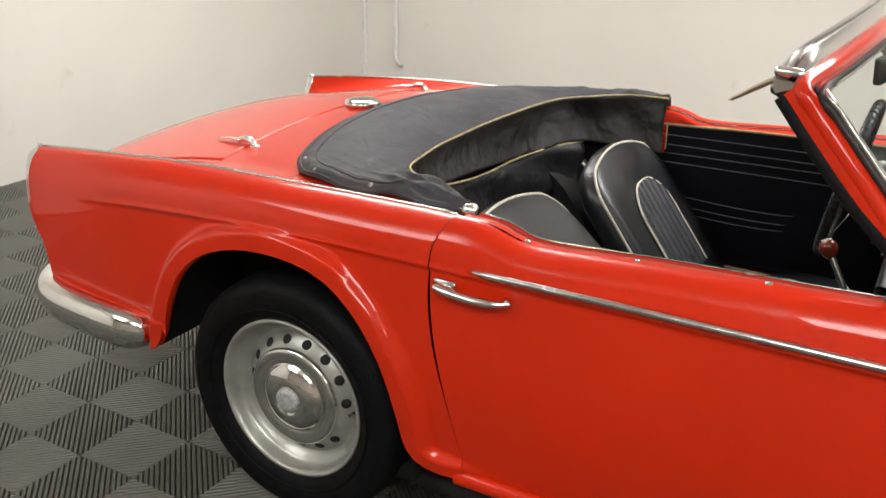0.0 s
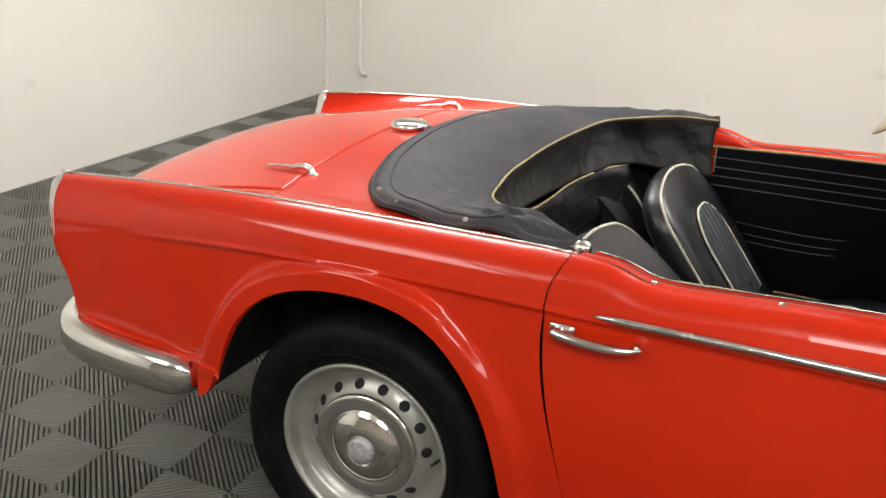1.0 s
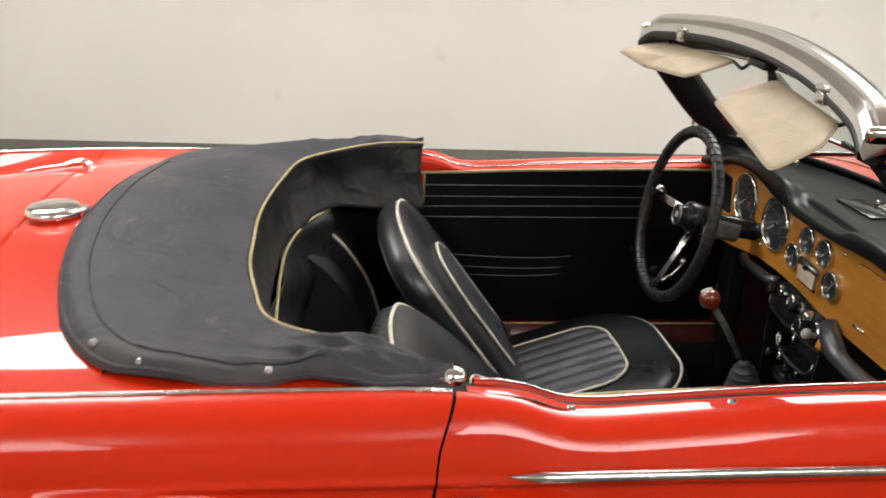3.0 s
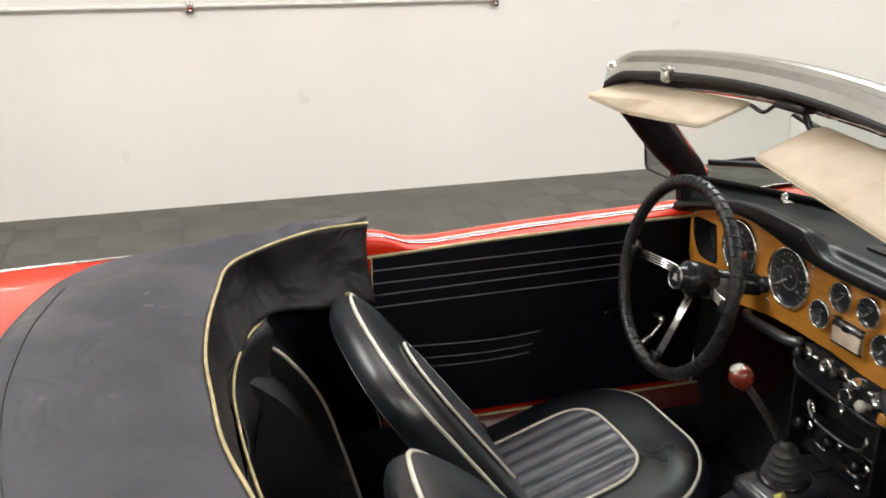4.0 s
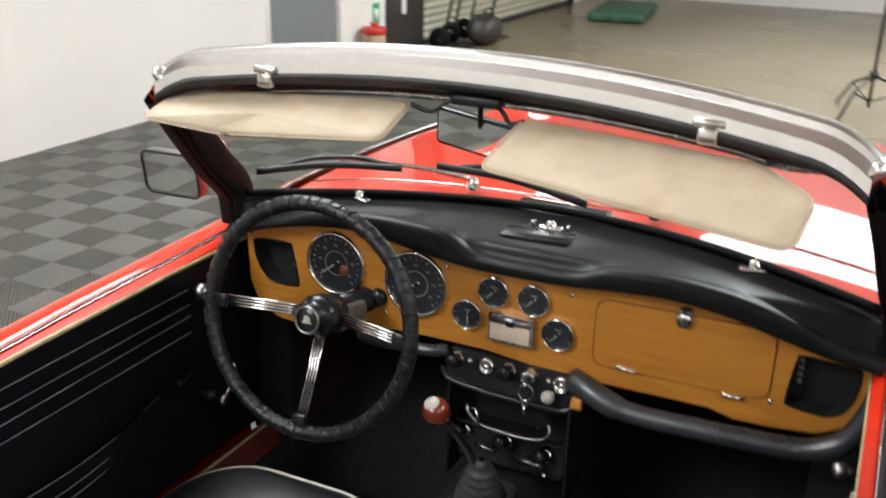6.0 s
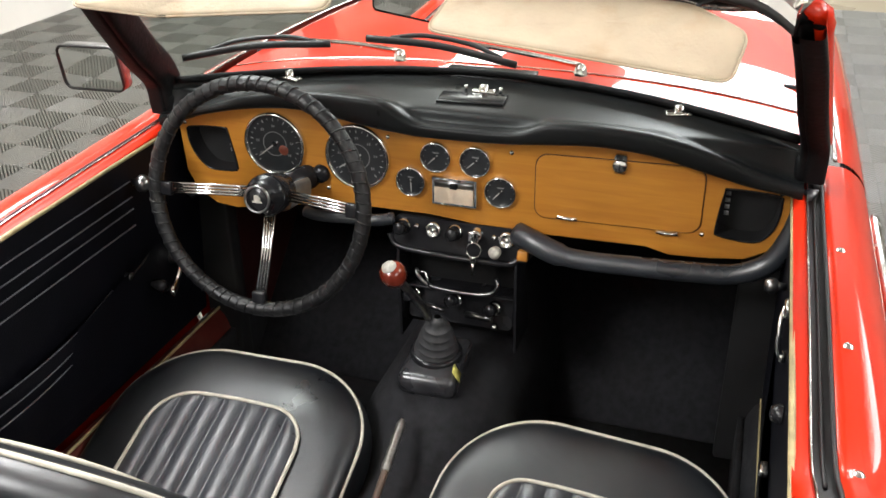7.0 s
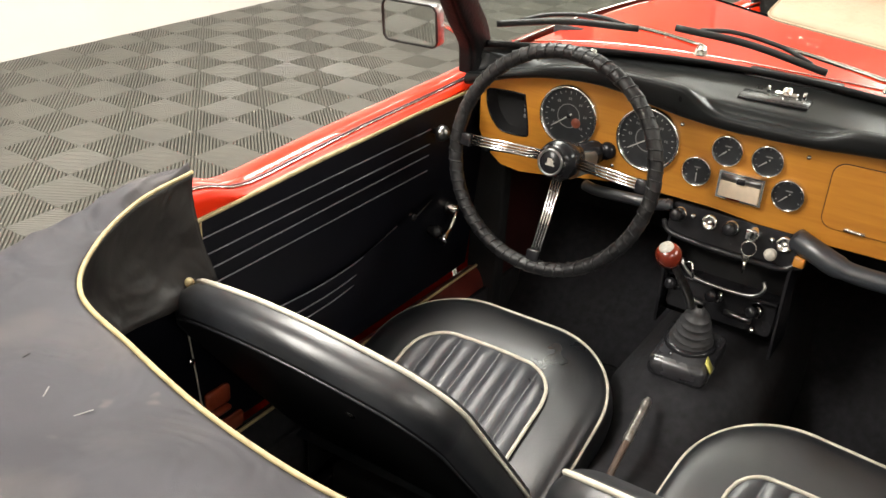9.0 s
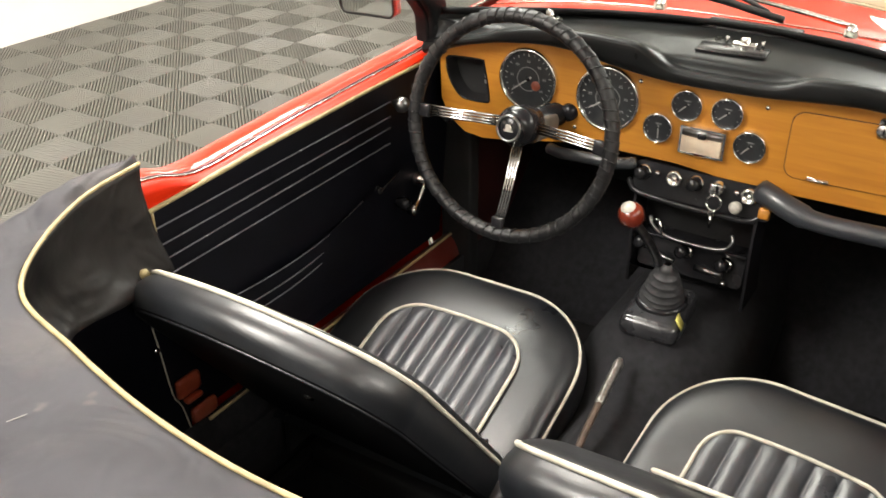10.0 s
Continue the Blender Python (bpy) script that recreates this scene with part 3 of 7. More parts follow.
gap_x2 = table([(0.20, 1.40), (0.5, 1.385), (0.80, 1.375), (0.90, 1.365)])
ARCH_X, ARCH_Z = -0.03, 0.345


arch_table = table([(0, 0.384), (20, 0.382), (40, 0.384), (62, 0.387), (75, 0.379), (90, 0.371), (105, 0.371), (122, 0.374), (135, 0.369), (148, 0.359), (160, 0.357), (170, 0.364), (180, 0.375)])
tip_x = table([(0.349, -0.424), (0.37, -0.410), (0.40, -0.393), (0.42, -0.385), (0.467, -0.365), (0.535, -0.333)])


def arch_r(an):
    """Radius of the wheel opening; 0 degrees points to the nose."""
    return arch_table(abs(math.degrees(an)))


FRONT_EDGE = [(0.354, 0.36), (0.357, 0.33), (0.365, 0.302), (0.382, 0.280), (0.408, 0.267), (0.45, 0.263), (0.505, 0.262)]


def top_y(x):
    return 0.620 + 0.018 * smooth((x - 0.36) / 0.15) - 0.012 * smooth((-0.6 - x) / 0.35)


def side_y(x, z, zt, arch_x=ARCH_X):
    """Half width of the body at a height."""
    ys = 0.700 - 0.030 * smooth((-0.40 - x) / 0.55) ** 1.5 - 0.06 * smooth((x - 2.3) / 0.6)
    yt = top_y(x) - 0.04 * smooth((x - 2.3) / 0.6)
    cr = crease(x)
    keen = smooth((x + 0.72) / 0.40)
    if z >= cr:
        s = min(1.0, (z - cr) / max(1e-4, zt - cr))
        y = yt + (ys - yt) * max(0.0, 1 - s ** 2.2) ** 0.55
    else:
        t = (cr - z) / (cr - 0.2)
        y = ys - 0.006 * keen * smooth(t / 0.03) + 0.010 * math.sin(math.pi * min(1.0, t * 1.1)) - 0.045 * t ** 2.4
    y += 0.004 * keen * math.exp(-((z - cr) / 0.006) ** 2)
    dx, dz = x - arch_x, z - ARCH_Z
    d = math.hypot(dx, dz) - arch_r(math.atan2(dz, dx))
    if x > 0.2 and arch_x == ARCH_X:
        for (xa, za), (xb, zb) in zip(FRONT_EDGE, FRONT_EDGE[1:]):
            k = max(0.0, min(1.0, ((x - xa) * (xb - xa) + (z - za) * (zb - za)) / ((xb - xa) ** 2 + (zb - za) ** 2)))
            d = min(d, math.hypot(x - lerp(xa, xb, k), z - lerp(za, zb, k)))
        return y + 0.025 * (1 - smooth((d - 0.030) / 0.022)) * (1 - smooth((x - 0.44) / 0.1))
    lip = 1 - smooth((d - 0.038) / 0.022)
    return y + 0.025 * lip * smooth((z - 0.22) / 0.15)


UPPER = [1.0, 0.985, 0.95, 0.9, 0.82, 0.72, 0.6, 0.46, 0.32, 0.2, 0.1, 0.04]
LOWER = [0.0, 0.012, 0.03, 0.06, 0.1, 0.16, 0.24, 0.33, 0.42, 0.51, 0.6, 0.68, 0.75, 0.81, 0.86, 0.9, 0.935, 0.96, 0.98, 1.0]

UPPER = [q for a, b in zip(UPPER, UPPER[1:]) for q in (a, (a + b) / 2)] + UPPER[-1:]
LOWER = [q for a, b in zip(LOWER, LOWER[1:]) for q in (a, (2 * a + b) / 3, (a + 2 * b) / 3)] + LOWER[-1:]


def side_panel(tops, bottoms, top_fn, x_end=None, x_start=None, side=-1, arch_x=ARCH_X):
    """A body side between a top line (x) and a lower edge (x, z)."""
    n = len(tops)
    verts, faces = [], []
    for i in range(n):
        xt, (xb, zb) = tops[i], bottoms[i]
        u = i / (n - 1)
        zt, cr = top_fn(xt), crease(xt)
        col = [(xt, lerp(cr, zt, s)) for s in UPPER]
        col += [(lerp(xt, xb, smooth(k) * 0.6 + k * 0.4), lerp(cr, zb, k)) for k in LOWER]
        for x, z in col:
            if x_end:
                w = smooth((u - 0.62) / 0.38)
                x += w * (x_end(z) - lerp(tops[-1], bottoms[-1][0], max(0.0, (CREASE - z) / (CREASE - bottoms[-1][1]))))
            if x_start:
                w = smooth((0.3 - u) / 0.3)
                x += w * (x_start(z) - lerp(tops[0], bottoms[0][0], max(0.0, (CREASE - z) / (CREASE - bottoms[0][1]))))
            verts.append(Vector((x, side * side_y(x, z, max(zt, z), arch_x), z)))
    m = len(UPPER) + len(LOWER)
    for i in range(n - 1):
        for j in range(m - 1):
            faces.append((i * m + j, (i + 1) * m + j, (i + 1) * m + j + 1, i * m + j + 1))
    return verts, faces


def rear_edge():
    pts = [(-0.895, 0.455), (-0.86, 0.437), (-0.75, 0.440), (-0.6, 0.444), (-0.48, 0.442), (-0.425, 0.436), (-0.398, 0.415)]
    for k in range(25):
        a = radians(lerp(170, 8, k / 24))
        r = arch_r(a)
        pts.append((ARCH_X + r * math.cos(a), ARCH_Z + r * math.sin(a)))
    pts += FRONT_EDGE[1:]
    return pts


RB = rear_edge()
RB = [p for a, b in zip(RB, RB[1:]) for p in (a, ((a[0] + b[0]) / 2, (a[1] + b[1]) / 2))] + RB[-1:]
nb = len(RB)
RT = [lerp(-0.903, 0.445, smooth(i / (nb - 1)) * 0.3 + 0.7 * i / (nb - 1)) for i in range(nb)]
EDGE_Z = table([(-0.84, 0.462), (-0.78, 0.452), (-0.65, 0.442), (-0.52, 0.437), (-0.418, 0.441)])
tail_x = table([(0.43, -0.838), (0.465, -0.843), (0.515, -0.848), (0.565, -0.861), (0.60, -0.882), (0.645, -0.901), (0.7, -0.903), (0.82, -0.903)])
for side in (-1, 1):
    wing = part("rear_wing", side_panel(RT, RB, strip_z, gap_x, tail_x, side), RED, car, solid=0.0)
    # returned lip of the wheel opening
    lip = []
    for k in range(25):
        a = radians(lerp(170, 2, k / 24))
        r = arch_r(a)
        x, z = ARCH_X + r * math.cos(a), ARCH_Z + r * math.sin(a)
        lip.append((x, side * side_y(x, z, strip_z(x)), z))
    part("arch_lip", grid(lambda i, v: Vector(lip[i]) + Vector((0, -side * 0.028 * v, 0)) + (Vector((ARCH_X, 0, ARCH_Z)) - Vector((lip[i][0], 0, lip[i][2]))) * 0.012 * math.sin(v * math.pi), list(range(25)), span(0, 1, 5)), RED, wing)
    # rolled tail of the wing below the arch
    def tip_pt(v, k, inset=0.0):
        z = lerp(0.452, 0.349, v)
        xr = tip_x(z)
        wide = 0.100 - 0.085 * smooth((v - 0.15) / 0.85)
        x = xr - wide * (1 - k) + 0.002 - 0.012 * smooth((v - 0.8) / 0.2)
        fade = smooth(v / 0.12) * (smooth(k / 0.15) if v < 0.55 else 1.0)
        return (x, side * (side_y(x, max(z, 0.40), 0.85) - 0.003 + 0.0045 * fade - inset), z)

    part("wing_tip", joined(grid(tip_pt, span(0, 1, 26), span(0, 1, 17)),
                            grid(lambda v, q: tip_pt(v, 1.0, 0.025 * q), span(0, 1, 26), span(0, 1, 3)),
                            grid(lambda v, q: tip_pt(v, 0.0, 0.025 * q), span(0.55, 1, 14), span(0, 1, 3)),
                            grid(lambda k, q: tip_pt(1.0, k, 0.025 * q), span(0, 1, 8), span(0, 1, 3))), RED, wing)
    part("wing_bead", sweep([(x, side * (top_y(x) - 0.001), strip_z(x) + 0.001) for x in span(-0.895, 0.435, 40)], 0.0036, 8), CHROME_WORN, wing, "thin bright beading")
    part("wing_edge", sweep([(x, side * (side_y(x, 0.455, 0.85) - 0.002), EDGE_Z(x)) for x in span(-0.836, -0.418, 24)], 0.0105, 10, taper=lambda t: min(1.0, 0.35 + 6 * t)), RED, wing)
    # inner wheel house
    part("wheel_house", joined(grid(lambda a, v: (ARCH_X + 0.41 * math.cos(a), side * lerp(0.675, 0.36, v), ARCH_Z + 0.41 * math.sin(a)), span(radians(-22), radians(180), 26), span(0, 1, 3)),
                               grid(lambda a, r: (ARCH_X + r * math.cos(a), side * 0.36, ARCH_Z + r * math.sin(a)), span(0, 2 * math.pi, 33), span(0.02, 0.41, 3))), DARK, wing)
    # lamp in the end of the fin
    low_tail = 0.722

    def lamp_pt(z, t, out=0.038):
        """Rounded end of the fin: t runs from its inner to its outer edge."""
        e0, low, high = 0.545, low_tail, strip_z(-0.9)
        y0 = e0 + (top_y(-0.9) - e0) * max(0.0, min(1.0, (z - low) / (high - low))) ** 0.625 - 0.003
        y1 = side_y(-0.9, z, strip_z(-0.9)) + 0.002
        bulge = (1 - abs(t) ** 2.6) ** 0.5
        crown = 1 - 0.5 * smooth((z - 0.79) / 0.026)
        return (tail_x(z) + 0.008 - out * bulge * crown, side * (lerp(y0, y1, 0.5 + 0.5 * t)), z)

    lamp = part("tail_lamp", grid(lamp_pt, span(0.664, 0.813, 20), span(-1, 1, 21)), CHROME, wing, "chrome tail lamp housing")
    part("lamp_collar", grid(lambda x, k: (x, side * lerp(0.560, 0.612, k), 0.727 + 0.086 * k ** 1.6 + 0.006), span(-0.918, -0.893, 4), span(0, 1, 8)), CHROME, lamp, solid=0.002)
    part("lamp_top", grid(lambda k, t: Vector(lamp_pt(0.813, t)).lerp(Vector((-0.885, side * 0.615, 0.817)), k), span(0, 1, 5), span(-1, 1, 21)), CHROME, lamp)
    part("lens", grid(lambda z, t: lamp_pt(z, t, 0.030 * math.sqrt(max(0.0, min(1.0, (z - 0.552) / 0.06)))), span(0.552, 0.663, 14), span(-1, 1, 21)), LENS, lamp, "dark red lens")

# rear deck, boot lid and the inner faces of the fins
LID_X, LID_Y = -0.300, 0.535
mid_z = table([(-0.93, 0.715), (-0.90, 0.758), (-0.86, 0.785), (-0.8, 0.808), (-0.7, 0.838), (-0.5, 0.870), (-0.3, 0.889), (-0.1, 0.897), (0.25, 0.897)])
low_z = table([(-0.93, 0.690), (-0.9, 0.722), (-0.8, 0.755), (-0.7, 0.778), (-0.5, 0.818), (-0.35, 0.842), (-0.2, 0.855), (0.0, 0.860), (0.25, 0.863)])


def deck_z(x, y):
    a = abs(y)
    e = LID_Y + 0.01
    if a <= e:
        return low_z(x) + (mid_z(x) - low_z(x)) * (1 - (a / e) ** 2.2)
    k = (a - e) / (top_y(x) - e)
    return low_z(x) + (strip_z(x) - low_z(x)) * min(1.0, k) ** 1.6


for side in (-1, 1):
    part("fin_inner_panel", grid(lambda x, k: (x, side * lerp(LID_Y + 0.004, top_y(x), k), deck_z(x, lerp(LID_Y + 0.004, top_y(x), k))), span(-0.903, LID_X, 40), span(0, 1, 12)), RED, car)
part("rear_deck", grid(lambda x, k: (x, k * top_y(x), deck_z(x, k * top_y(x))), span(LID_X + 0.003, -0.04, 20), span(-1, 1, 61)), RED, car)
for side in (-1, 1):
    part("deck_side", grid(lambda x, k: (x, side * lerp(0.548 + 0.05 * smooth((x - 0.15) / 0.3), top_y(x), k), lerp(0.858, strip_z(x), k ** 1.5)), span(-0.042, 0.440, 16), span(0, 1, 6)), RED, car)
lid_back = -0.93


def lid_pt(u, v):
    x, y = lerp(lid_back, LID_X, u), lerp(-LID_Y, LID_Y, v)
    edge = min((v if v < 0.5 else 1 - v) * 2 * LID_Y, (1 - u) * (LID_X - lid_back))
    return (x, y, deck_z(x, y) + 0.002 - 0.005 * (1 - smooth(edge / 0.006)))


fine = sorted(set(span(0, 1, 41) + [0.004, 0.008, 0.012, 0.018, 0.982, 0.988, 0.992, 0.996]))
lid = part("boot_lid", grid(lid_pt, fine, fine), RED, car, solid=0.0)
part("lid_channel", joined(box(LID_X - 0.03, LID_X + 0.03, -0.56, 0.56, 0.80, 0.838), box(-0.9, LID_X, -LID_Y - 0.02, -LID_Y + 0.02, 0.66, 0.705), box(-0.9, LID_X, LID_Y - 0.02, LID_Y + 0.02, 0.66, 0.705)), DARK, car)
part("tail_panel", grid(lambda v, y: (-0.93 + 0.055 * (1 - v) ** 2 + 0.03 * (abs(y) / 0.6) ** 4, y, lerp(0.40, deck_z(-0.93, min(abs(y), LID_Y)) - 0.002, v)), span(0, 1, 12), span(-0.6, 0.6, 31)), RED, car)

for side in (-1, 1):
    h = part("boot_hinge", joined(sweep(spline([(-0.284, side * 0.430, 0.862), (-0.296, side * 0.429, 0.877), (-0.318, side * 0.427, 0.878), (-0.342, side * 0.424, 0.871)], 14), 0.0085, 10, taper=lambda t: 1.15 - 0.35 * t),
                                  sweep(spline([(-0.330, side * 0.425, 0.874), (-0.385, side * 0.416, 0.868), (-0.428, side * 0.408, 0.860)], 12), 0.009, 10, flat=0.45, taper=lambda t: 1.0 - 0.55 * t),
                                  moved(lathe([(0, 0), (0.016, 0), (0.017, 0.006), (0.012, 0.012), (0, 0.013)], 18), pose(-0.280, side * 0.430, 0.855))), CHROME, car, "chrome boot hinge")
cap = part("fuel_cap", moved(lathe([(0.0, 0.031), (0.03, 0.0305), (0.044, 0.028), (0.050, 0.023), (0.052, 0.016), (0.050, 0.010), (0.046, 0.009), (0.046, 0.003), (0.056, 0.002), (0.057, -0.004)], 40), pose(-0.250, 0.010, 0.885, 0, -1.5)), CHROME, car, "round chrome snap fuel filler cap")
part("lever", box(0.048, 0.062, -0.014, 0.014, 0.008, 0.026, 0.003, pose(-0.250, 0.010, 0.885)), CHROME, cap)

# rear bumper
bp = [(-0.437, -0.716, 0.390), (-0.56, -0.730, 0.395), (-0.70, -0.728, 0.40), (-0.80, -0.716, 0.404), (-0.875, -0.685, 0.407), (-0.935, -0.61, 0.41), (-0.98, -0.45, 0.41), (-1.01, -0.2, 0.41), (-1.012, 0, 0.41)]
bp += [(x, -y, z) for x, y, z in bp[-2::-1]]
bline = spline(bp, 90)


def bumper_pt(i, a):
    p = bline[i]
    q0, q1 = bline[max(i - 1, 0)], bline[min(i + 1, 89)]
    t = (q1 - q0).normalized()
    out = Vector((-t.y, t.x, 0))
    if out.dot(Vector((p.x + 0.4, p.y, 0))) < 0:
        out = -out
    end = min(1.0, min(i, 89 - i) / 3.6)
    k = 0.06 + 0.94 * math.sqrt(1 - (1 - end) ** 2)
    prof = 0.052 * math.cos(a) ** 0.7 if abs(a) < math.pi / 2 - 1e-3 else 0.0
    return p + out * (prof * k - 0.030) + Vector((0, 0, (0.053 if a > 0 else 0.062) * k * math.sin(a)))


bumper = part("rear_bumper", grid(bumper_pt, list(range(90)), span(-math.pi / 2, math.pi / 2, 17)), CHROME, car, "curved chrome rear bumper", solid=0.003)
for side in (-1, 1):
    part("bumper_bracket", sweep([(-0.50, side * 0.71, 0.40), (-0.46, side * 0.66, 0.40)], 0.012, 8), BLACK_METAL, bumper)

# sills, floor pan and undertray
for side in (-1, 1):
    part("sill", grid(lambda x, a: (x, side * (0.664 + 0.020 * math.cos(a)), 0.262 + 0.022 * math.sin(a)), span(0.47, 1.45, 12), span(-math.pi, math.pi, 13)), RED, car)
part("floor_pan", box(0.18, 1.95, -0.63, 0.63, 0.165, 0.20), DARK, car)
part("boot_floor", box(-0.86, 0.18, -0.35, 0.35, 0.30, 0.34), DARK, car)
for side in (-1, 1):
    part("spare_well", box(-0.86, -0.46, side * 0.35 if side > 0 else -0.60, 0.60 if side > 0 else -0.35, 0.34, 0.44), DARK, car)

# ---------------------------------------------------------------- doors
bead_z = table([(0.46, 0.824), (0.60, 0.829), (0.75, 0.836), (0.95, 0.842), (1.10, 0.846), (1.36, 0.848)])
for side in (-1, 1):
    inset = 0.011 if side < 0 else 0.0
    tops = span(0.452, 1.367, 40)
    bots = [(lerp(0.494, 1.397, i / 39), 0.285) for i in range(40)]
    dr = part("door", side_panel(tops, bots, door_z, None, None, side), RED, car)
    me = dr.data
    for v in me.vertices:
        u = (v.co.x - 0.45) / 0.92
        w0, w1 = smooth((0.25 - u) / 0.25), smooth((u - 0.8) / 0.2)
        k = max(0.0, (CREASE - v.co.z) / (CREASE - 0.285))
        base0, base1 = lerp(0.452, 0.494, smooth(k) * 0.6 + k * 0.4), lerp(1.367, 1.397, k)
        v.co.x += w0 * (gap_x(v.co.z) + 0.0030 - base0) + w1 * (gap_x2(v.co.z) - 0.006 - base1)
    # outer top shoulder, then the glass slot, then the inner rail
    part("outer_ledge", grid(lambda x, v: (x, side * lerp(top_y(x), 0.615 if side < 0 else 0.6085, v), door_z(x) + 0.001 * math.sin(v * 3) - 0.004 * smooth((v - 0.8) / 0.2)), span(0.455, 1.36, 40), span(0, 1, 5)), RED, dr)
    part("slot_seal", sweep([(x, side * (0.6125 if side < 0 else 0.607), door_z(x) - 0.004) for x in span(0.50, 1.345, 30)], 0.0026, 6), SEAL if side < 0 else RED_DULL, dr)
    if side < 0:
        part("door_glass", grid(lambda x, v: (x, side * lerp(0.6035, 0.6000, v), door_z(x) - 0.010), span(0.58, 1.33, 20), span(0, 1, 2)), SEAL, dr, solid=0.004)
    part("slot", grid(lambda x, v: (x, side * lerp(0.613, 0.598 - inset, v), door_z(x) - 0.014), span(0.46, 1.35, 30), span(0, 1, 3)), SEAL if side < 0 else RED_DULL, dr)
    rail_prof = ((0.6015, 0.0, -0.016), (0.6005, 0.0, -0.006), (0.596, 0.0, -0.0060), (0.590, 0.0, -0.0075), (0.5845, 0.0, -0.0125), (0.582, 0.35, -0.006), (0.5815, 0.7, -0.002), (0.583, 1.0, 0.0))
    part("inner_rail", grid(lambda x, k: (x, side * (rail_prof[k][0] - inset), lerp(door_z(x), bead_z(x), rail_prof[k][1]) + rail_prof[k][2]), span(0.47, 1.345, 40), list(range(8))), RED_SATIN, dr, "duller red door top")
    part("rail_strip", sweep([(x, side * (0.6005 - inset), door_z(x) - 0.004) for x in span(0.48, 1.34, 40)], 0.0016, 6), CHROME_WORN, dr, "thin bright strip")
    part("flank_trim", sweep(spline([(0.508, side * 0.7035, 0.7855), (0.56, side * 0.709, 0.7875), (0.8, side * 0.7095, 0.7895), (1.1, side * 0.7095, 0.7905), (1.36, side * 0.7095, 0.791)], 60), 0.0085, 8, flat=0.9, taper=lambda t: min(1.0, 0.25 + t * 14)), CHROME_WORN, dr, "bright side moulding")
    hd = part("door_handle", joined(sweep(spline([(0.436, side * 0.716, 0.741), (0.47, side * 0.725, 0.738), (0.53, side * 0.729, 0.736), (0.58, side * 0.725, 0.738), (0.608, side * 0.714, 0.742)], 26), 0.0112, 10, flat=0.85, taper=lambda t: 1.1 - 0.25 * t - 0.35 * smooth((t - 0.7) / 0.3)),
                                    sweep([(0.594, side * 0.70, 0.741), (0.602, side * 0.718, 0.741)], 0.007, 8)), CHROME, dr, "chrome pull door handle")
    part("escutcheon", joined(box(0.426, 0.478, side * 0.7035 - 0.006, side * 0.7035 + 0.006, 0.736, 0.755, 0.005), lathe([(0, 0.02), (0.011, 0.019), (0.0125, 0.012), (0.0125, 0)], 20, pose(0.447, side * 0.706, 0.737, -90 * side if side > 0 else 90))), CHROME, hd)
    for sx in (0.60, 0.83, 1.07) if side < 0 else ():
        part("stud", moved(lathe([(0, 0.006), (0.005, 0.005), (0.008, 0.0)], 12), pose(sx, side * 0.632, door_z(sx) - 0.002)), CHROME_WORN, dr)
    part("door_gap", joined(grid(lambda z, v: (gap_x(z) + lerp(-0.004, 0.009, v), side * (side_y(gap_x(z), z, 0.872) - 0.016), z), span(0.287, 0.868, 24), span(0, 1, 2))), SEAL, dr)

# front wings, bonnet and scuttle
for side in (-1, 1):
    fx = 2.205
    fb = [(1.41, 0.222), (1.6, 0.225), (1.75, 0.24), (1.80, 0.27)]
    for k in range(21):
        a = radians(lerp(172, 8, k / 20))
        r = arch_r(math.pi - a)
        fb.append((fx + r * math.cos(a), ARCH_Z + r * math.sin(a)))
    fb += [(2.60, 0.36), (2.68, 0.38), (2.78, 0.42)]
    nf = len(fb)
    ft = [lerp(1.378, 2.80, i / (nf - 1)) for i in range(nf)]
    wing = part("front_wing", side_panel(ft, fb, fender_z, None, None, side, fx), RED, car)
    part("wing_bead", sweep([(x, side * (top_y(x) - 0.004), fender_z(x) + 0.001) for x in span(1.38, 2.6, 30)], 0.003, 8), CHROME_WORN, wing)
    part("wheel_house", grid(lambda a, v: (fx + 0.40 * math.cos(a), side * lerp(0.655, 0.4, v), ARCH_Z + 0.40 * math.sin(a)), span(radians(-20), radians(200), 24), span(0, 1, 3)), DARK, wing)

bon_mid = table([(1.42, 0.935), (1.55, 0.936), (1.9, 0.93), (2.3, 0.905), (2.6, 0.868), (2.8, 0.80), (2.88, 0.72), (2.9, 0.62)])


def bonnet_z(x, y):
    e = 0.612 - 0.03 * smooth((x - 2.4) / 0.4)
    k = min(1.0, abs(y) / e)
    z = lerp(bon_mid(x), fender_z(x) - 0.003, k ** 2.6)
    # raised power bulge on the car's right and the brows over the head lamps
    z += 0.030 * smooth((0.16 - abs(y + 0.20)) / 0.12) * smooth((x - 1.62) / 0.35) * smooth((2.65 - x) / 0.4)
    for s in (-1, 1):
        z += 0.045 * math.exp(-((y - s * 0.47) / 0.115) ** 4) * smooth((x - 2.25) / 0.35)
    return z


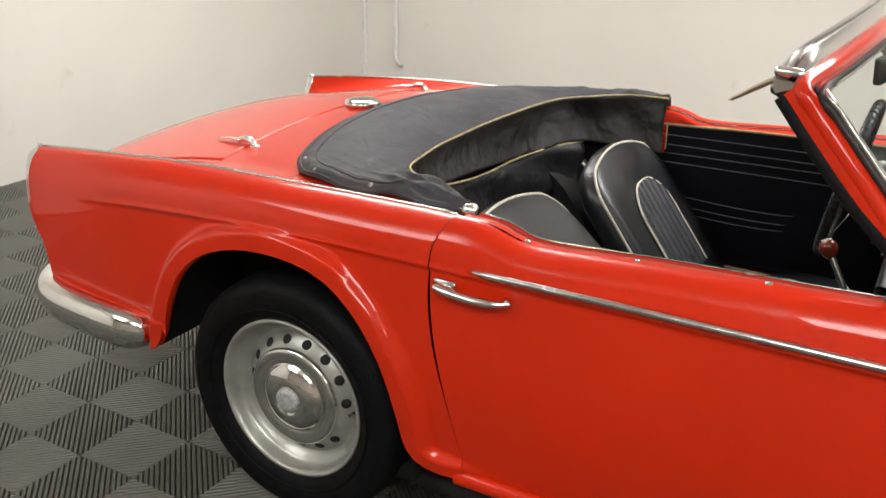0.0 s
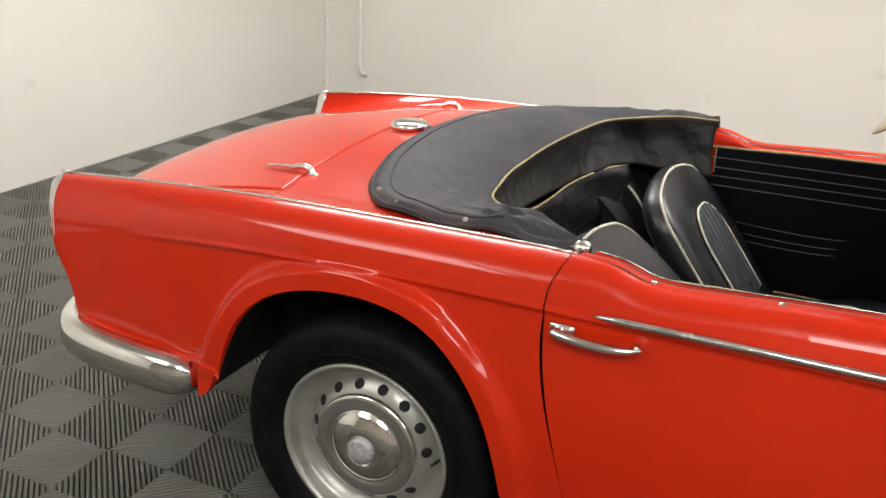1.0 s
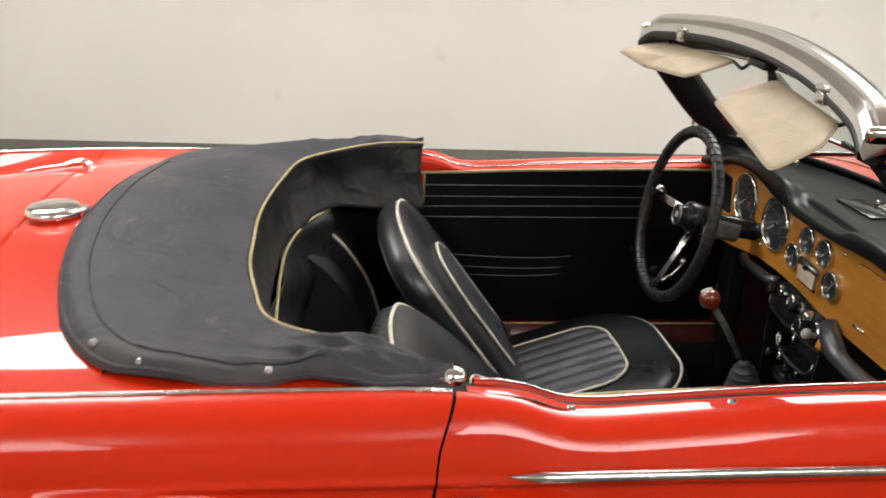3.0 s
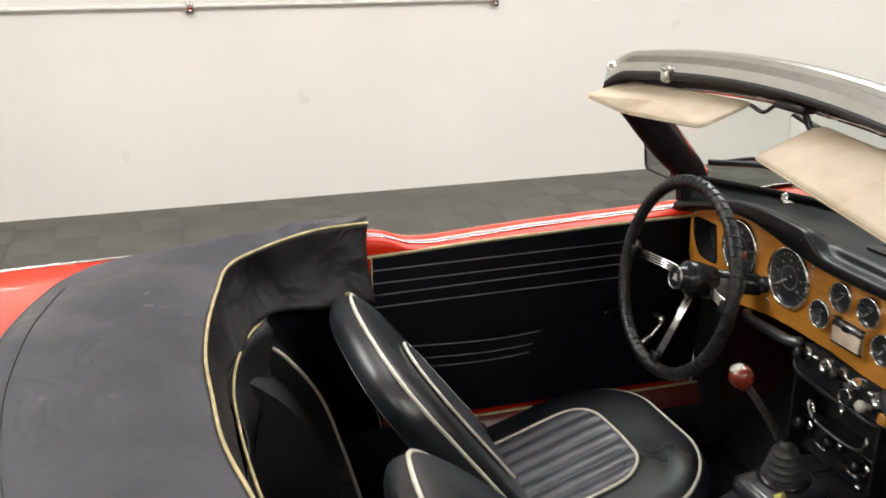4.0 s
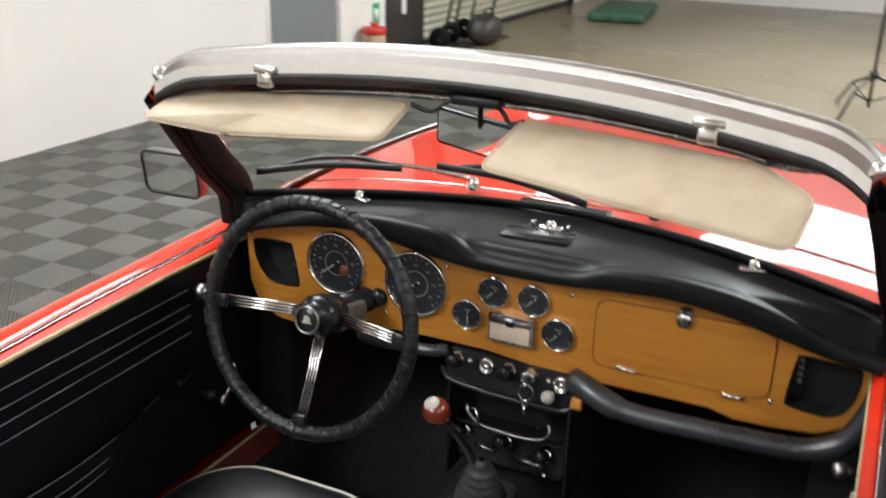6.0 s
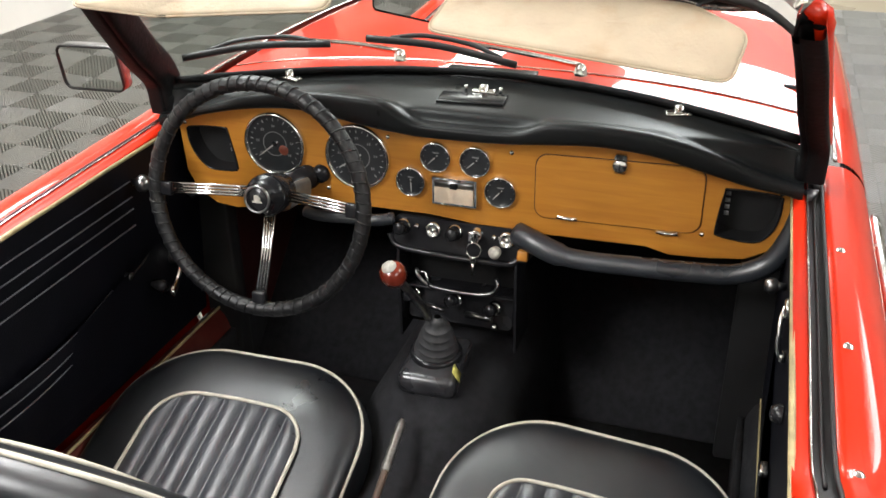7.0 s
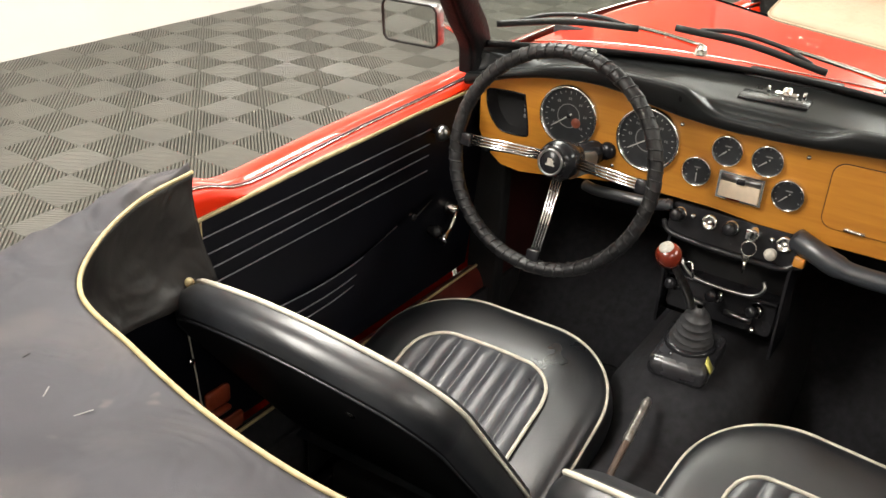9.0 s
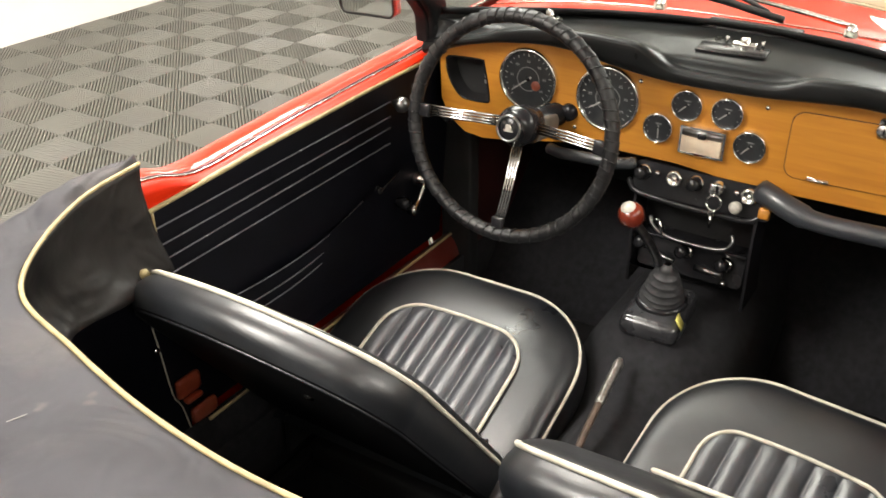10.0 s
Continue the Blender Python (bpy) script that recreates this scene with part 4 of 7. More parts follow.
part("scuttle", grid(lambda k, y: (lerp(1.482 - 0.60 * min(abs(y), 0.575) ** 2, 1.569, k), y, bonnet_z(lerp(1.482 - 0.60 * min(abs(y), 0.575) ** 2, 1.569, k), y)), span(0, 1, 12), span(-0.61, 0.61, 61)), RED, car)
part("bonnet", grid(lambda x, y: (x, y * (1 - 0.05 * smooth((x - 2.4) / 0.4)), bonnet_z(x, y * (1 - 0.05 * smooth((x - 2.4) / 0.4))) + 0.002), span(1.572, 2.86, 70), span(-0.607, 0.607, 91)), RED, car)
part("bonnet_bead", sweep([(1.5705, y, bonnet_z(1.5705, y) + 0.0015) for y in span(-0.600, 0.600, 60)], 0.0016, 6), CHROME_WORN, car, "thin bright bead along the bonnet joint")
part("front_panel", grid(lambda v, y: (2.86 - 0.02 * v - 0.05 * abs(y), y, lerp(bonnet_z(2.86, y * 0.95), 0.36, v)), span(0, 1, 10), span(-0.62, 0.62, 31)), RED, car)
part("scuttle_vent", box(1.46, 1.53, -0.09, 0.09, 0.937, 0.945, 0.003), BLACK_GLOSS, car)

# ---------------------------------------------------------------- wheels
def wheel(x, side, tyre_detail=True):
    w = new("wheel")
    w.parent = car
    m = pose(x, side * 0.61, 0.318, -90 * side if side > 0 else 90, 0, 0)
    # local z points out of the car
    tread = [(0.212, -0.06), (0.255, -0.083), (0.288, -0.084), (0.306, -0.074), (0.314, -0.062), (0.318, -0.03), (0.3185, 0.0), (0.318, 0.03), (0.314, 0.062), (0.306, 0.074),
             (0.296, 0.081), (0.288, 0.0845), (0.276, 0.086), (0.262, 0.0855), (0.24, 0.082), (0.222, 0.075), (0.213, 0.066), (0.207, 0.058)]
    tyre = part("tyre", moved(lathe(tread, 72), m), RUBBER, w)
    blocks = []
    for i in range(72):
        a = 2 * math.pi * i / 72
        for rr, zz, ln in ((0.3055, 0.067, 0.007), (0.3055, -0.067, 0.007)):
            blocks.append(moved(box(-0.007, 0.007, -0.009, 0.003, -ln, ln, 0.0012, segments=1), m @ Matrix.Rotation(a, 4, "Z") @ Matrix.Translation((0, rr, zz)) @ Matrix.Rotation(0.75 if zz > 0 else -0.75, 4, "X")))
    tagged(part("tread_blocks", joined(*blocks), RUBBER, tyre), kind="stuff")
    for k, r in enumerate((0.243, 0.262, 0.283)):
        part("sidewall_ring", moved(lathe([(r - 0.0015, 0.0835), (r, 0.0875 - 0.001 * k), (r + 0.0015, 0.0835)], 72), m), RUBBER, tyre)
    rim = part("rim", moved(lathe([(0.208, 0.055), (0.212, 0.062), (0.213, 0.068), (0.209, 0.072), (0.203, 0.069), (0.199, 0.058), (0.195, 0.040), (0.188, 0.032), (0.180, 0.028), (0.172, 0.010),
                                   (0.168, 0.010), (0.160, 0.016), (0.148, 0.027), (0.136, 0.037), (0.124, 0.042), (0.110, 0.042), (0.0, 0.042)], 72), m), STEEL, w, "silver painted steel rim")
    for i in range(15):
        if i % 15 == 14:
            continue
        a = 2 * math.pi * i / 15 + 0.1
        part("vent_hole", moved(lathe([(0, 0.002), (0.0115, 0.002), (0.013, 0.0005), (0.0135, -0.002)], 16), m @ Matrix.Rotation(a, 4, "Z") @ Matrix.Translation((0.146, 0, 0.0285)) @ Matrix.Rotation(radians(38), 4, "Y")), DARK, rim)
    hub = part("hub_cap", moved(lathe([(0.129, 0.038), (0.1305, 0.046), (0.1295, 0.052), (0.125, 0.0555), (0.118, 0.0565), (0.106, 0.0560), (0.095, 0.0545), (0.0925, 0.0530), (0.0905, 0.0535), (0.088, 0.0570), (0.080, 0.0640), (0.066, 0.0700), (0.050, 0.0740), (0.034, 0.0760), (0.0335, 0.0740), (0, 0.0740)], 56), m), CHROME, w, "domed chrome hub cap")
    part("medallion", moved(lathe([(0.0325, 0.0745), (0.032, 0.0775), (0.02, 0.0795), (0.0, 0.080)], 28), m), FIELD_BLUE, hub)
    part("valve", sweep([m @ Vector((0.176, 0, 0.018)), m @ Vector((0.168, 0.0, 0.05))], 0.004, 8), BLACK_METAL, rim)
    part("brake_drum", moved(lathe([(0.0, -0.09), (0.15, -0.09), (0.155, -0.02), (0.14, 0.0), (0.0, 0.0)], 24), m), DARK, w)
    return w


for wx in (0.0, 2.235):
    for side in (-1, 1):
        wheel(wx, side)

# ---------------------------------------------------------------- hood cover behind the seats
N = 161
outer = spline([(0.440, -0.588, 0.870), (0.405, -0.602, 0.868), (0.335, -0.611, 0.866), (0.285, -0.594, 0.874), (0.24, -0.584, 0.877), (0.182, -0.597, 0.868), (0.09, -0.592, 0.866), (0.012, -0.575, 0.868), (-0.058, -0.535, 0.872), (-0.118, -0.45, 0.878),
                (-0.168, -0.30, 0.888), (-0.190, -0.15, 0.897), (-0.196, 0.0, 0.900), (-0.182, 0.20, 0.897), (-0.144, 0.39, 0.885), (-0.088, 0.53, 0.873), (0.03, 0.590, 0.868), (0.25, 0.605, 0.872), (0.42, 0.612, 0.878), (0.498, 0.612, 0.880)], N)
piped = spline([(0.440, -0.579, 0.882), (0.353, -0.515, 0.882), (0.256, -0.469, 0.869), (0.172, -0.397, 0.866), (0.143, -0.285, 0.866), (0.126, -0.172, 0.866), (0.123, -0.058, 0.867), (0.122, 0.063, 0.868), (0.134, 0.190, 0.872),
                (0.159, 0.318, 0.879), (0.192, 0.441, 0.883), (0.270, 0.515, 0.888), (0.379, 0.562, 0.897), (0.496, 0.585, 0.896)], N)


def cover_pt(i, v):
    a, b = outer[i], piped[i]
    p = a.lerp(b, v)
    s = i / (N - 1)
    rise = 0.022 * math.sin(math.pi * v) ** 0.8
    rise += 0.012 * smooth(v / 0.10) - 0.006
    rise *= 0.25 + 0.75 * smooth(s / 0.07)
    # slack folds near both ends and a ripple along the right-hand hem
    fold = 0.007 * math.sin(34 * s + 5 * v) * math.sin(math.pi * v) * (smooth((0.22 - s) / 0.22) + smooth((s - 0.80) / 0.2))
    hem = 0.010 * max(0.0, math.sin(46 * s - 0.6)) * (1 - smooth(v / 0.3)) * smooth((0.30 - s) / 0.12)
    n = noise.noise(Vector((p.x * 7, p.y * 5, 3.1))) * 0.006 * math.sin(math.pi * v)
    n += noise.noise(Vector((p.x * 22 + p.y * 6, p.y * 9 - p.x * 4, 7.3))) * 0.0035 * math.sin(math.pi * v) * (0.45 + 3.0 * smooth((0.25 - s) / 0.2) + 1.2 * smooth((s - 0.78) / 0.2))
    n -= 0.010 * math.exp(-((s - 0.925 + 0.05 * v) / 0.012) ** 2) * smooth((v - 0.35) / 0.4) * (1 - smooth((v - 0.9) / 0.1))
    n += 0.007 * math.exp(-((s - 0.965 + 0.05 * v) / 0.010) ** 2) * smooth((v - 0.2) / 0.4) * (1 - smooth((v - 0.8) / 0.18))
    # crumpled corner over the hood socket
    n += (0.010 * math.sin(70 * s + 9 * v) * math.sin(math.pi * v) - 0.004) * smooth((0.13 - s) / 0.05) * smooth(s / 0.02)
    near = smooth((0.30 - s) / 0.14) * smooth(s / 0.015)
    n += near * (0.006 * (1 - abs(math.sin(17 * v + 40 * s + 2 * math.sin(23 * s)))) ** 3 + 0.005 * (1 - abs(math.sin(9 * v - 58 * s))) ** 3) * (0.3 + 0.7 * math.sin(math.pi * v))
    far = smooth((s - 0.70) / 0.2)
    n += far * 0.005 * (1 - abs(math.sin(6 * v + 52 * s))) ** 3 * math.sin(math.pi * v)
    return p + Vector((0, 0, rise + fold + hem + n))


cover = part("hood_cover", grid(cover_pt, list(range(N)), span(0, 1, 41)), CLOTH, car, "black vinyl hood cover with worn dusty patches", solid=0.003)
part("front_piping", sweep([Vector(cover_pt(i, 1.0)) + Vector((0.002, 0, 0.001)) for i in range(23, N)], 0.0031, 8), PIPING_OLD, cover, "yellowed cream piping")
part("hem", sweep([Vector(cover_pt(i, 0.03)) for i in range(N)], 0.0035, 6), CLOTH, cover)
part("hem_seam", sweep([Vector(cover_pt(i, 0.17)) + Vector((0, 0, 0.0008)) for i in range(14, 107)], 0.0012, 5), LINING, cover, "stitched hem seam")
for sx, sy, sz in ((0.345, -0.596, 0.884), (0.182, -0.596, 0.884), (0.008, -0.569, 0.884), (-0.066, -0.518, 0.887), (-0.122, -0.36, 0.893), (-0.146, -0.12, 0.905)):
    part("snap", moved(lathe([(0, 0.005), (0.004, 0.0045), (0.0068, 0.0025), (0.0072, 0)], 14), pose(sx + 0.006, sy + 0.012, sz - 0.004, 22 if sy < -0.5 else 0, 0, 0)), TARNISHED, cover)

def on_cover(x, y):
    """The spot on the cover nearest to a place in plan."""
    return min((Vector(cover_pt(i, v)) for i in range(0, N, 2) for v in span(0.1, 0.9, 25)), key=lambda p: (p.x - x) ** 2 + (p.y - y) ** 2)


SCUFF = material("chalky_scuff", (0.24, 0.235, 0.225), 0.7, vary=0.3, scale=200)
for sx, sy, length, yaw, mat in ((0.043, 0.292, 0.016, 35, SCUFF), (0.044, 0.242, 0.020, -20, SCUFF), (0.069, 0.359, 0.009, 10, DARK)):
    part("scuff", box(-length / 2, length / 2, -0.0007, 0.0007, 0.0, 0.0006, 0.0002, pose(sx, sy, on_cover(sx, sy).z + 0.0010, 0, 0, yaw)), mat, cover)

# curtain hanging inside the front edge
hang = spline([(0.36, -0.490, 0.850), (0.262, -0.440, 0.845), (0.185, -0.385, 0.834), (0.168, -0.285, 0.800), (0.160, -0.172, 0.780), (0.156, -0.050, 0.765), (0.156, 0.070, 0.757), (0.160, 0.190, 0.752), (0.180, 0.310, 0.750), (0.212, 0.410, 0.752), (0.266, 0.485, 0.752), (0.330, 0.515, 0.748), (0.407, 0.538, 0.742), (0.494, 0.560, 0.738)], N)


def curtain_pt(i, v):
    a, b = Vector(cover_pt(i, 1.0)), hang[i]
    s = i / (N - 1)
    p = a.lerp(b, v)
    back = Vector((-0.012, 0.010 if s > 0.6 else 0.0, 0)) * math.sin(math.pi * v)
    wave = (0.011 * math.sin(26 * s + 1.5 * v) + 0.006 * math.sin(61 * s - 4 * v)) * smooth(v / 0.5)
    wave *= 0.10 + 0.90 * smooth((s - 0.6) / 0.2)
    wave += 0.008 * noise.noise(Vector((s * 9, v * 1.5, 2.2))) * smooth(v / 0.3) * smooth((s - 0.5) / 0.2)
    return p + back + Vector((wave * (1 - 0.5 * s), -wave * s * 0.7, 0.004 * math.sin(18 * s) * v))


curtain = part("hood_curtain", grid(curtain_pt, list(range(N)), span(0, 1, 18)), CURTAIN, car, "black lining hanging from the cover", solid=0.0025)
part("curtain_edge", sweep([curtain_pt(N - 1, v) for v in span(0, 1, 12)], 0.003, 6), CURTAIN, curtain)
part("snap", moved(lathe([(0, 0.005), (0.005, 0.0045), (0.008, 0.002), (0.0085, 0)], 14), pose(0.443, 0.547, 0.757, 75, 0, -12)), PIPING_OLD, curtain, "brass press stud")
# folded hood behind, with its own piped edge
fold_top = spline([(0.262, 0.494, 0.753), (0.213, 0.395, 0.754), (0.182, 0.288, 0.750), (0.168, 0.180, 0.750), (0.166, 0.066, 0.750), (0.168, -0.049, 0.757), (0.172, -0.161, 0.772), (0.177, -0.268, 0.793), (0.186, -0.373, 0.820)], 50)
part("hood_fold", grid(lambda i, v: fold_top[i] + Vector((0.02 * v + 0.01 * math.sin(9 * v + i * 0.3), -0.02 * math.sin(2.5 * v), -0.20 * v)), list(range(50)), span(0, 1, 8)), LINING, curtain, solid=0.003)
part("fold_piping", sweep(fold_top, 0.0031, 8), PIPING_OLD, curtain)

# chrome socket at the near front corner of the deck
part("hood_socket", joined(lathe([(0, 0.019), (0.012, 0.0175), (0.0185, 0.011), (0.020, 0.0)], 18, pose(0.442, -0.584, 0.866, 0, 8)), box(0.39, 0.452, -0.582 - 0.015, -0.582 + 0.015, 0.862, 0.874, 0.005)), CHROME, car, "chrome hood socket")

# rear of the cockpit: side trims and bulkhead
part("bulkhead", grid(lambda y, v: (0.16 - 0.05 * smooth(v / 0.8), y, lerp(0.34, 0.80, v)), span(-0.6, 0.6, 12), span(0, 1, 8)), CARPET, car)
part("parcel_floor", box(0.16, 0.50, -0.42, 0.42, 0.30, 0.335), CARPET, car)
for side in (-1, 1):
    tr = part("quarter_trim", grid(lambda x, v: (x, side * (0.600 + 0.008 * v), lerp(0.845, 0.24, v)), span(0.16, 0.53, 8), span(0, 1, 8)), CARD, car)
    arch = spline([(0.211, side * 0.470, 0.728), (0.260, side * 0.480, 0.695), (0.304, side * 0.484, 0.652), (0.362, side * 0.480, 0.565), (0.398, side * 0.450, 0.457), (0.428, side * 0.410, 0.343)], 30)
    part("wheel_arch_pad", grid(lambda i, v: arch[i] + Vector((0, side * 0.12 * v, 0.03 * math.sin(math.pi * v * 0.5))), list(range(30)), span(0, 1, 5)), LINING, tr)
    part("arch_face", grid(lambda i, v: arch[i].lerp(Vector((0.19, arch[i].y - side * 0.002, 0.36)), v), list(range(30)), span(0, 1, 6)), LINING, tr)
    part("arch_piping", sweep(arch, 0.0042, 8), PIPING, tr)

# welt and red painted striker plates at the foot of the driver's door post
part("post_welt", sweep(spline([(0.466, 0.590, 0.680), (0.481, 0.594, 0.580), (0.495, 0.598, 0.480), (0.512, 0.600, 0.440), (0.531, 0.602, 0.338)], 24), 0.0016, 6), PIPING, car, "thin pale welt")
BRACKET_RED = material("faded_orange_red_paint", (0.30, 0.05, 0.02), 0.42, vary=0.25, scale=30, stain=0.4, stain_scale=30, coat=0.3, coat_rough=0.15)
bracket = part("striker_plate", box(0.500, 0.552, 0.588, 0.602, 0.466, 0.502, 0.006), BRACKET_RED, car, "orange-red painted striker plate")
part("striker_lip", box(0.508, 0.545, 0.580, 0.594, 0.456, 0.4655, 0.004), BRACKET_RED, bracket)
part("lower_plate", box(0.522, 0.580, 0.586, 0.602, 0.400, 0.432, 0.008), BRACKET_RED, bracket)
part("screw", moved(lathe([(0, 0.003), (0.004, 0.0025), (0.006, 0)], 10), pose(0.474, 0.590, 0.585, 90)), CHROME_WORN, bracket)

# ---------------------------------------------------------------- cabin floor, sills and tunnel
KICK = material("dark_maroon_paint", (0.035, 0.006, 0.005), 0.5, vary=0.3, scale=12)
part("carpet", box(0.30, 1.62, -0.585, 0.585, 0.198, 0.215), CARPET, car)
part("tunnel", grid(lambda x, a: (x, (0.105 + 0.06 * smooth((x - 0.98) / 0.2)) * math.cos(a) * (1 if abs(math.cos(a)) > 0.5 else 1), 0.20 + (0.17 + 0.092 * smooth((x - 0.97) / 0.16)) * math.sin(a) ** 0.55),
                    span(0.30, 1.62, 34), span(0.0, math.pi, 21)), CARPET, car)
for side in (-1, 1):
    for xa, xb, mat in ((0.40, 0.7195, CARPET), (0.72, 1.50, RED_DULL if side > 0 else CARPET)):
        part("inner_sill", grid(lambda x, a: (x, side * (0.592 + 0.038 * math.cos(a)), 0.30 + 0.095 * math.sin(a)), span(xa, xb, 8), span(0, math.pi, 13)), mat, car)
    part("sill_piping", sweep([(x, side * 0.583, 0.398) for x in span(0.55, 1.42, 20)], 0.0035, 6), PIPING_OLD, car)
    part("sill_side", box(0.42, 1.50, side * 0.552 - 0.006, side * 0.552 + 0.006, 0.205, 0.35), CARPET, car)
    kick = part("kick_panel", grid(lambda x, v: (x, side * 0.56, lerp(0.21, 0.86, v)), span(1.36, 1.72, 6), span(0, 1, 6)), KICK if side > 0 else CARPET, car, solid=0.006)
    part("hinge_pillar", box(1.345, 1.385, side * 0.56 - 0.03, side * 0.56 + 0.05, 0.24, 0.86, 0.006), DARK, car)
part("firewall", box(1.70, 1.72, -0.62, 0.62, 0.20, 0.90), CARPET, car)
part("toe_board", grid(lambda y, v: (lerp(1.42, 1.70, v), y, lerp(0.215, 0.46, v)), span(-0.58, 0.58, 8), span(0, 1, 4)), CARPET, car, solid=0.01)

# door cards
line_at = [(0.802, 0.811), (0.771, 0.779), (0.743, 0.756), (0.714, 0.720)]
for side in (-1, 1):
    card_in = 0.011 if side < 0 else 0.0
    card = part("door_card", grid(lambda x, v: (x, side * (0.585 - card_in + 0.030 * v ** 1.3 * (1 if side > 0 else 0.3)), lerp(bead_z(x) - 0.001, 0.395, v)), span(0.475, 1.345, 30), span(0, 1, 16)), CARD, car, "black vinyl door card with fine silver welts")
    def card_y(z, x):
        v = (bead_z(x) - z) / (bead_z(x) - 0.395)
        return 0.585 - card_in + 0.030 * min(1, max(0, v)) ** 1.3 * (1 if side > 0 else 0.3) - 0.0025

    part("card_bead", sweep([(x, side * (0.5825 - card_in), bead_z(x)) for x in span(0.476, 1.344, 40)], 0.0042, 8), PIPING_OLD, card, "cream beading")
    if side > 0:
        part("card_bead_rear", sweep([(0.503, side * (0.5815 - card_in), z) for z in span(0.822, 0.745, 8)], 0.0022, 8), PIPING_OLD, card)
        part("shut_strip", grid(lambda x, z: (x, side * (card_y(z, x) + 0.0005), z), span(0.476, 0.500, 4), span(0.735, 0.824, 10)), RED_SATIN, card, "red painted edge")
    for za, zb in line_at if side > 0 else ():
        part("welt", sweep([(x, side * card_y(lerp(za, zb, k), x), lerp(za, zb, k) - 0.01) for k, x in zip(span(0, 0.75, 24), span(0.49, 1.12, 24))], 0.0015, 6), STITCH, card)
    # slack map pocket with three gathered welts
    for za, zm, zb, xe in ((0.597, 0.594, 0.614, 1.03), (0.564, 0.563, 0.584, 1.00), (0.540, 0.541, 0.562, 0.98)) if side > 0 else ():
        f = table([(0.56, za), (0.86, zm), (xe, zb)])
        part("pocket_welt", sweep([(x, side * (card_y(f(x), x) - 0.0145 * math.sin(math.pi * (x - 0.56) / (xe - 0.56))), f(x)) for x in span(0.56, xe, 24)], 0.0014, 6), STITCH, card)
    pz = table([(0.56, 0.590), (0.86, 0.597), (1.12, 0.635), (1.2, 0.64)])
    part("map_pocket", grid(lambda x, v: (x, side * (card_y(lerp(pz(x), 0.43, v), x) - 0.012 * math.sin(math.pi * (x - 0.56) / 0.62) * math.cos(v * 1.4)), lerp(pz(x), 0.43, v)), span(0.56, 1.18, 24), span(0, 1, 6)), CARD, card)
    if side > 0:
        crank = part("window_winder", joined(sweep(spline([(1.228, 0.580, 0.584), (1.218, 0.574, 0.574), (1.197, 0.573, 0.551), (1.176, 0.573, 0.537), (1.168, 0.573, 0.534)], 20), 0.0085, 10, taper=lambda t: 0.7 + 0.65 * smooth((t - 0.5) / 0.4)),
                                             moved(lathe([(0, 0.026), (0.010, 0.024), (0.013, 0.016), (0.017, 0.0)], 18), pose(1.229, 0.598, 0.585, 90, 0, 0))), CHROME, card, "chrome window winder")
        part("winder_knob", moved(lathe([(0, 0.030), (0.011, 0.028), (0.015, 0.018), (0.010, 0.0)], 16), pose(1.143, 0.590, 0.566, 90, 0, 0)), BLACK_GLOSS, crank, "black winder knob")
        part("release_knob", joined(sweep([(1.126, 0.580, 0.795), (1.126, 0.556, 0.795)], 0.007, 10), moved(lathe([(0, 0.026), (0.010, 0.024), (0.0155, 0.016), (0.016, 0.006), (0.010, 0.0)], 20), pose(1.126, 0.572, 0.795, 90, 0, 0))), TARNISHED, card, "tarnished metal knob")
        part("door_release", joined(moved(lathe([(0, 0.012), (0.006, 0.011), (0.009, 0.005), (0.010, 0.0)], 18), pose(1.080, 0.596, 0.618, 90, 0, 0)),
                                          sweep(spline([(1.080, 0.586, 0.618), (1.110, 0.585, 0.628), (1.145, 0.588, 0.637)], 12), 0.0020, 8)), BLACK_GLOSS, card, "dark inner door release")
    else:
        part("release_knob", joined(sweep([(1.096, -0.570, 0.779), (1.088, -0.556, 0.784)], 0.006, 10), moved(lathe([(0, 0.020), (0.008, 0.019), (0.0115, 0.012), (0.0115, 0.004), (0.008, 0.0)], 18), pose(1.090, -0.560, 0.782, -90, 0, 0))), TARNISHED, card, "small tarnished knob")
        lever = part("release_lever", sweep(spline([(0.962, -0.5665, 0.822), (0.948, -0.5615, 0.810), (0.938, -0.5610, 0.792), (0.934, -0.5630, 0.772), (0.936, -0.5680, 0.758)], 20), 0.0042, 8), CHROME, card, "curved chrome door lever")
        part("lever_boss", box(0.944, 0.976, -0.5745, -0.5635, 0.812, 0.830, 0.004), CHROME_WORN, lever)
        part("lever_foot", box(0.928, 0.946, -0.5745, -0.5655, 0.752, 0.764, 0.003), CHROME_WORN, lever)
        part("pull_knob", moved(lathe([(0, 0.016), (0.009, 0.014), (0.013, 0.005), (0.0135, 0.0)], 18), pose(0.822, -0.573, 0.745, -90, 0, 0)), BLACK_GLOSS, card, "dark knob")
        part("catch", box(0.866, 0.892, -0.574, -0.562, 0.603, 0.614, 0.003), CHROME_WORN, card)

# ---------------------------------------------------------------- seats
def nose_edge(w, half, length, r, bow=0.02):
    """Forward edge of a cushion with rounded corners at a sideways offset."""
    a = abs(w)
    k = half - r
    x = length - bow * (a / half) ** 2
    if a > k:
        x -= r - math.sqrt(max(0.0, r * r - (a - k) ** 2))
    return x


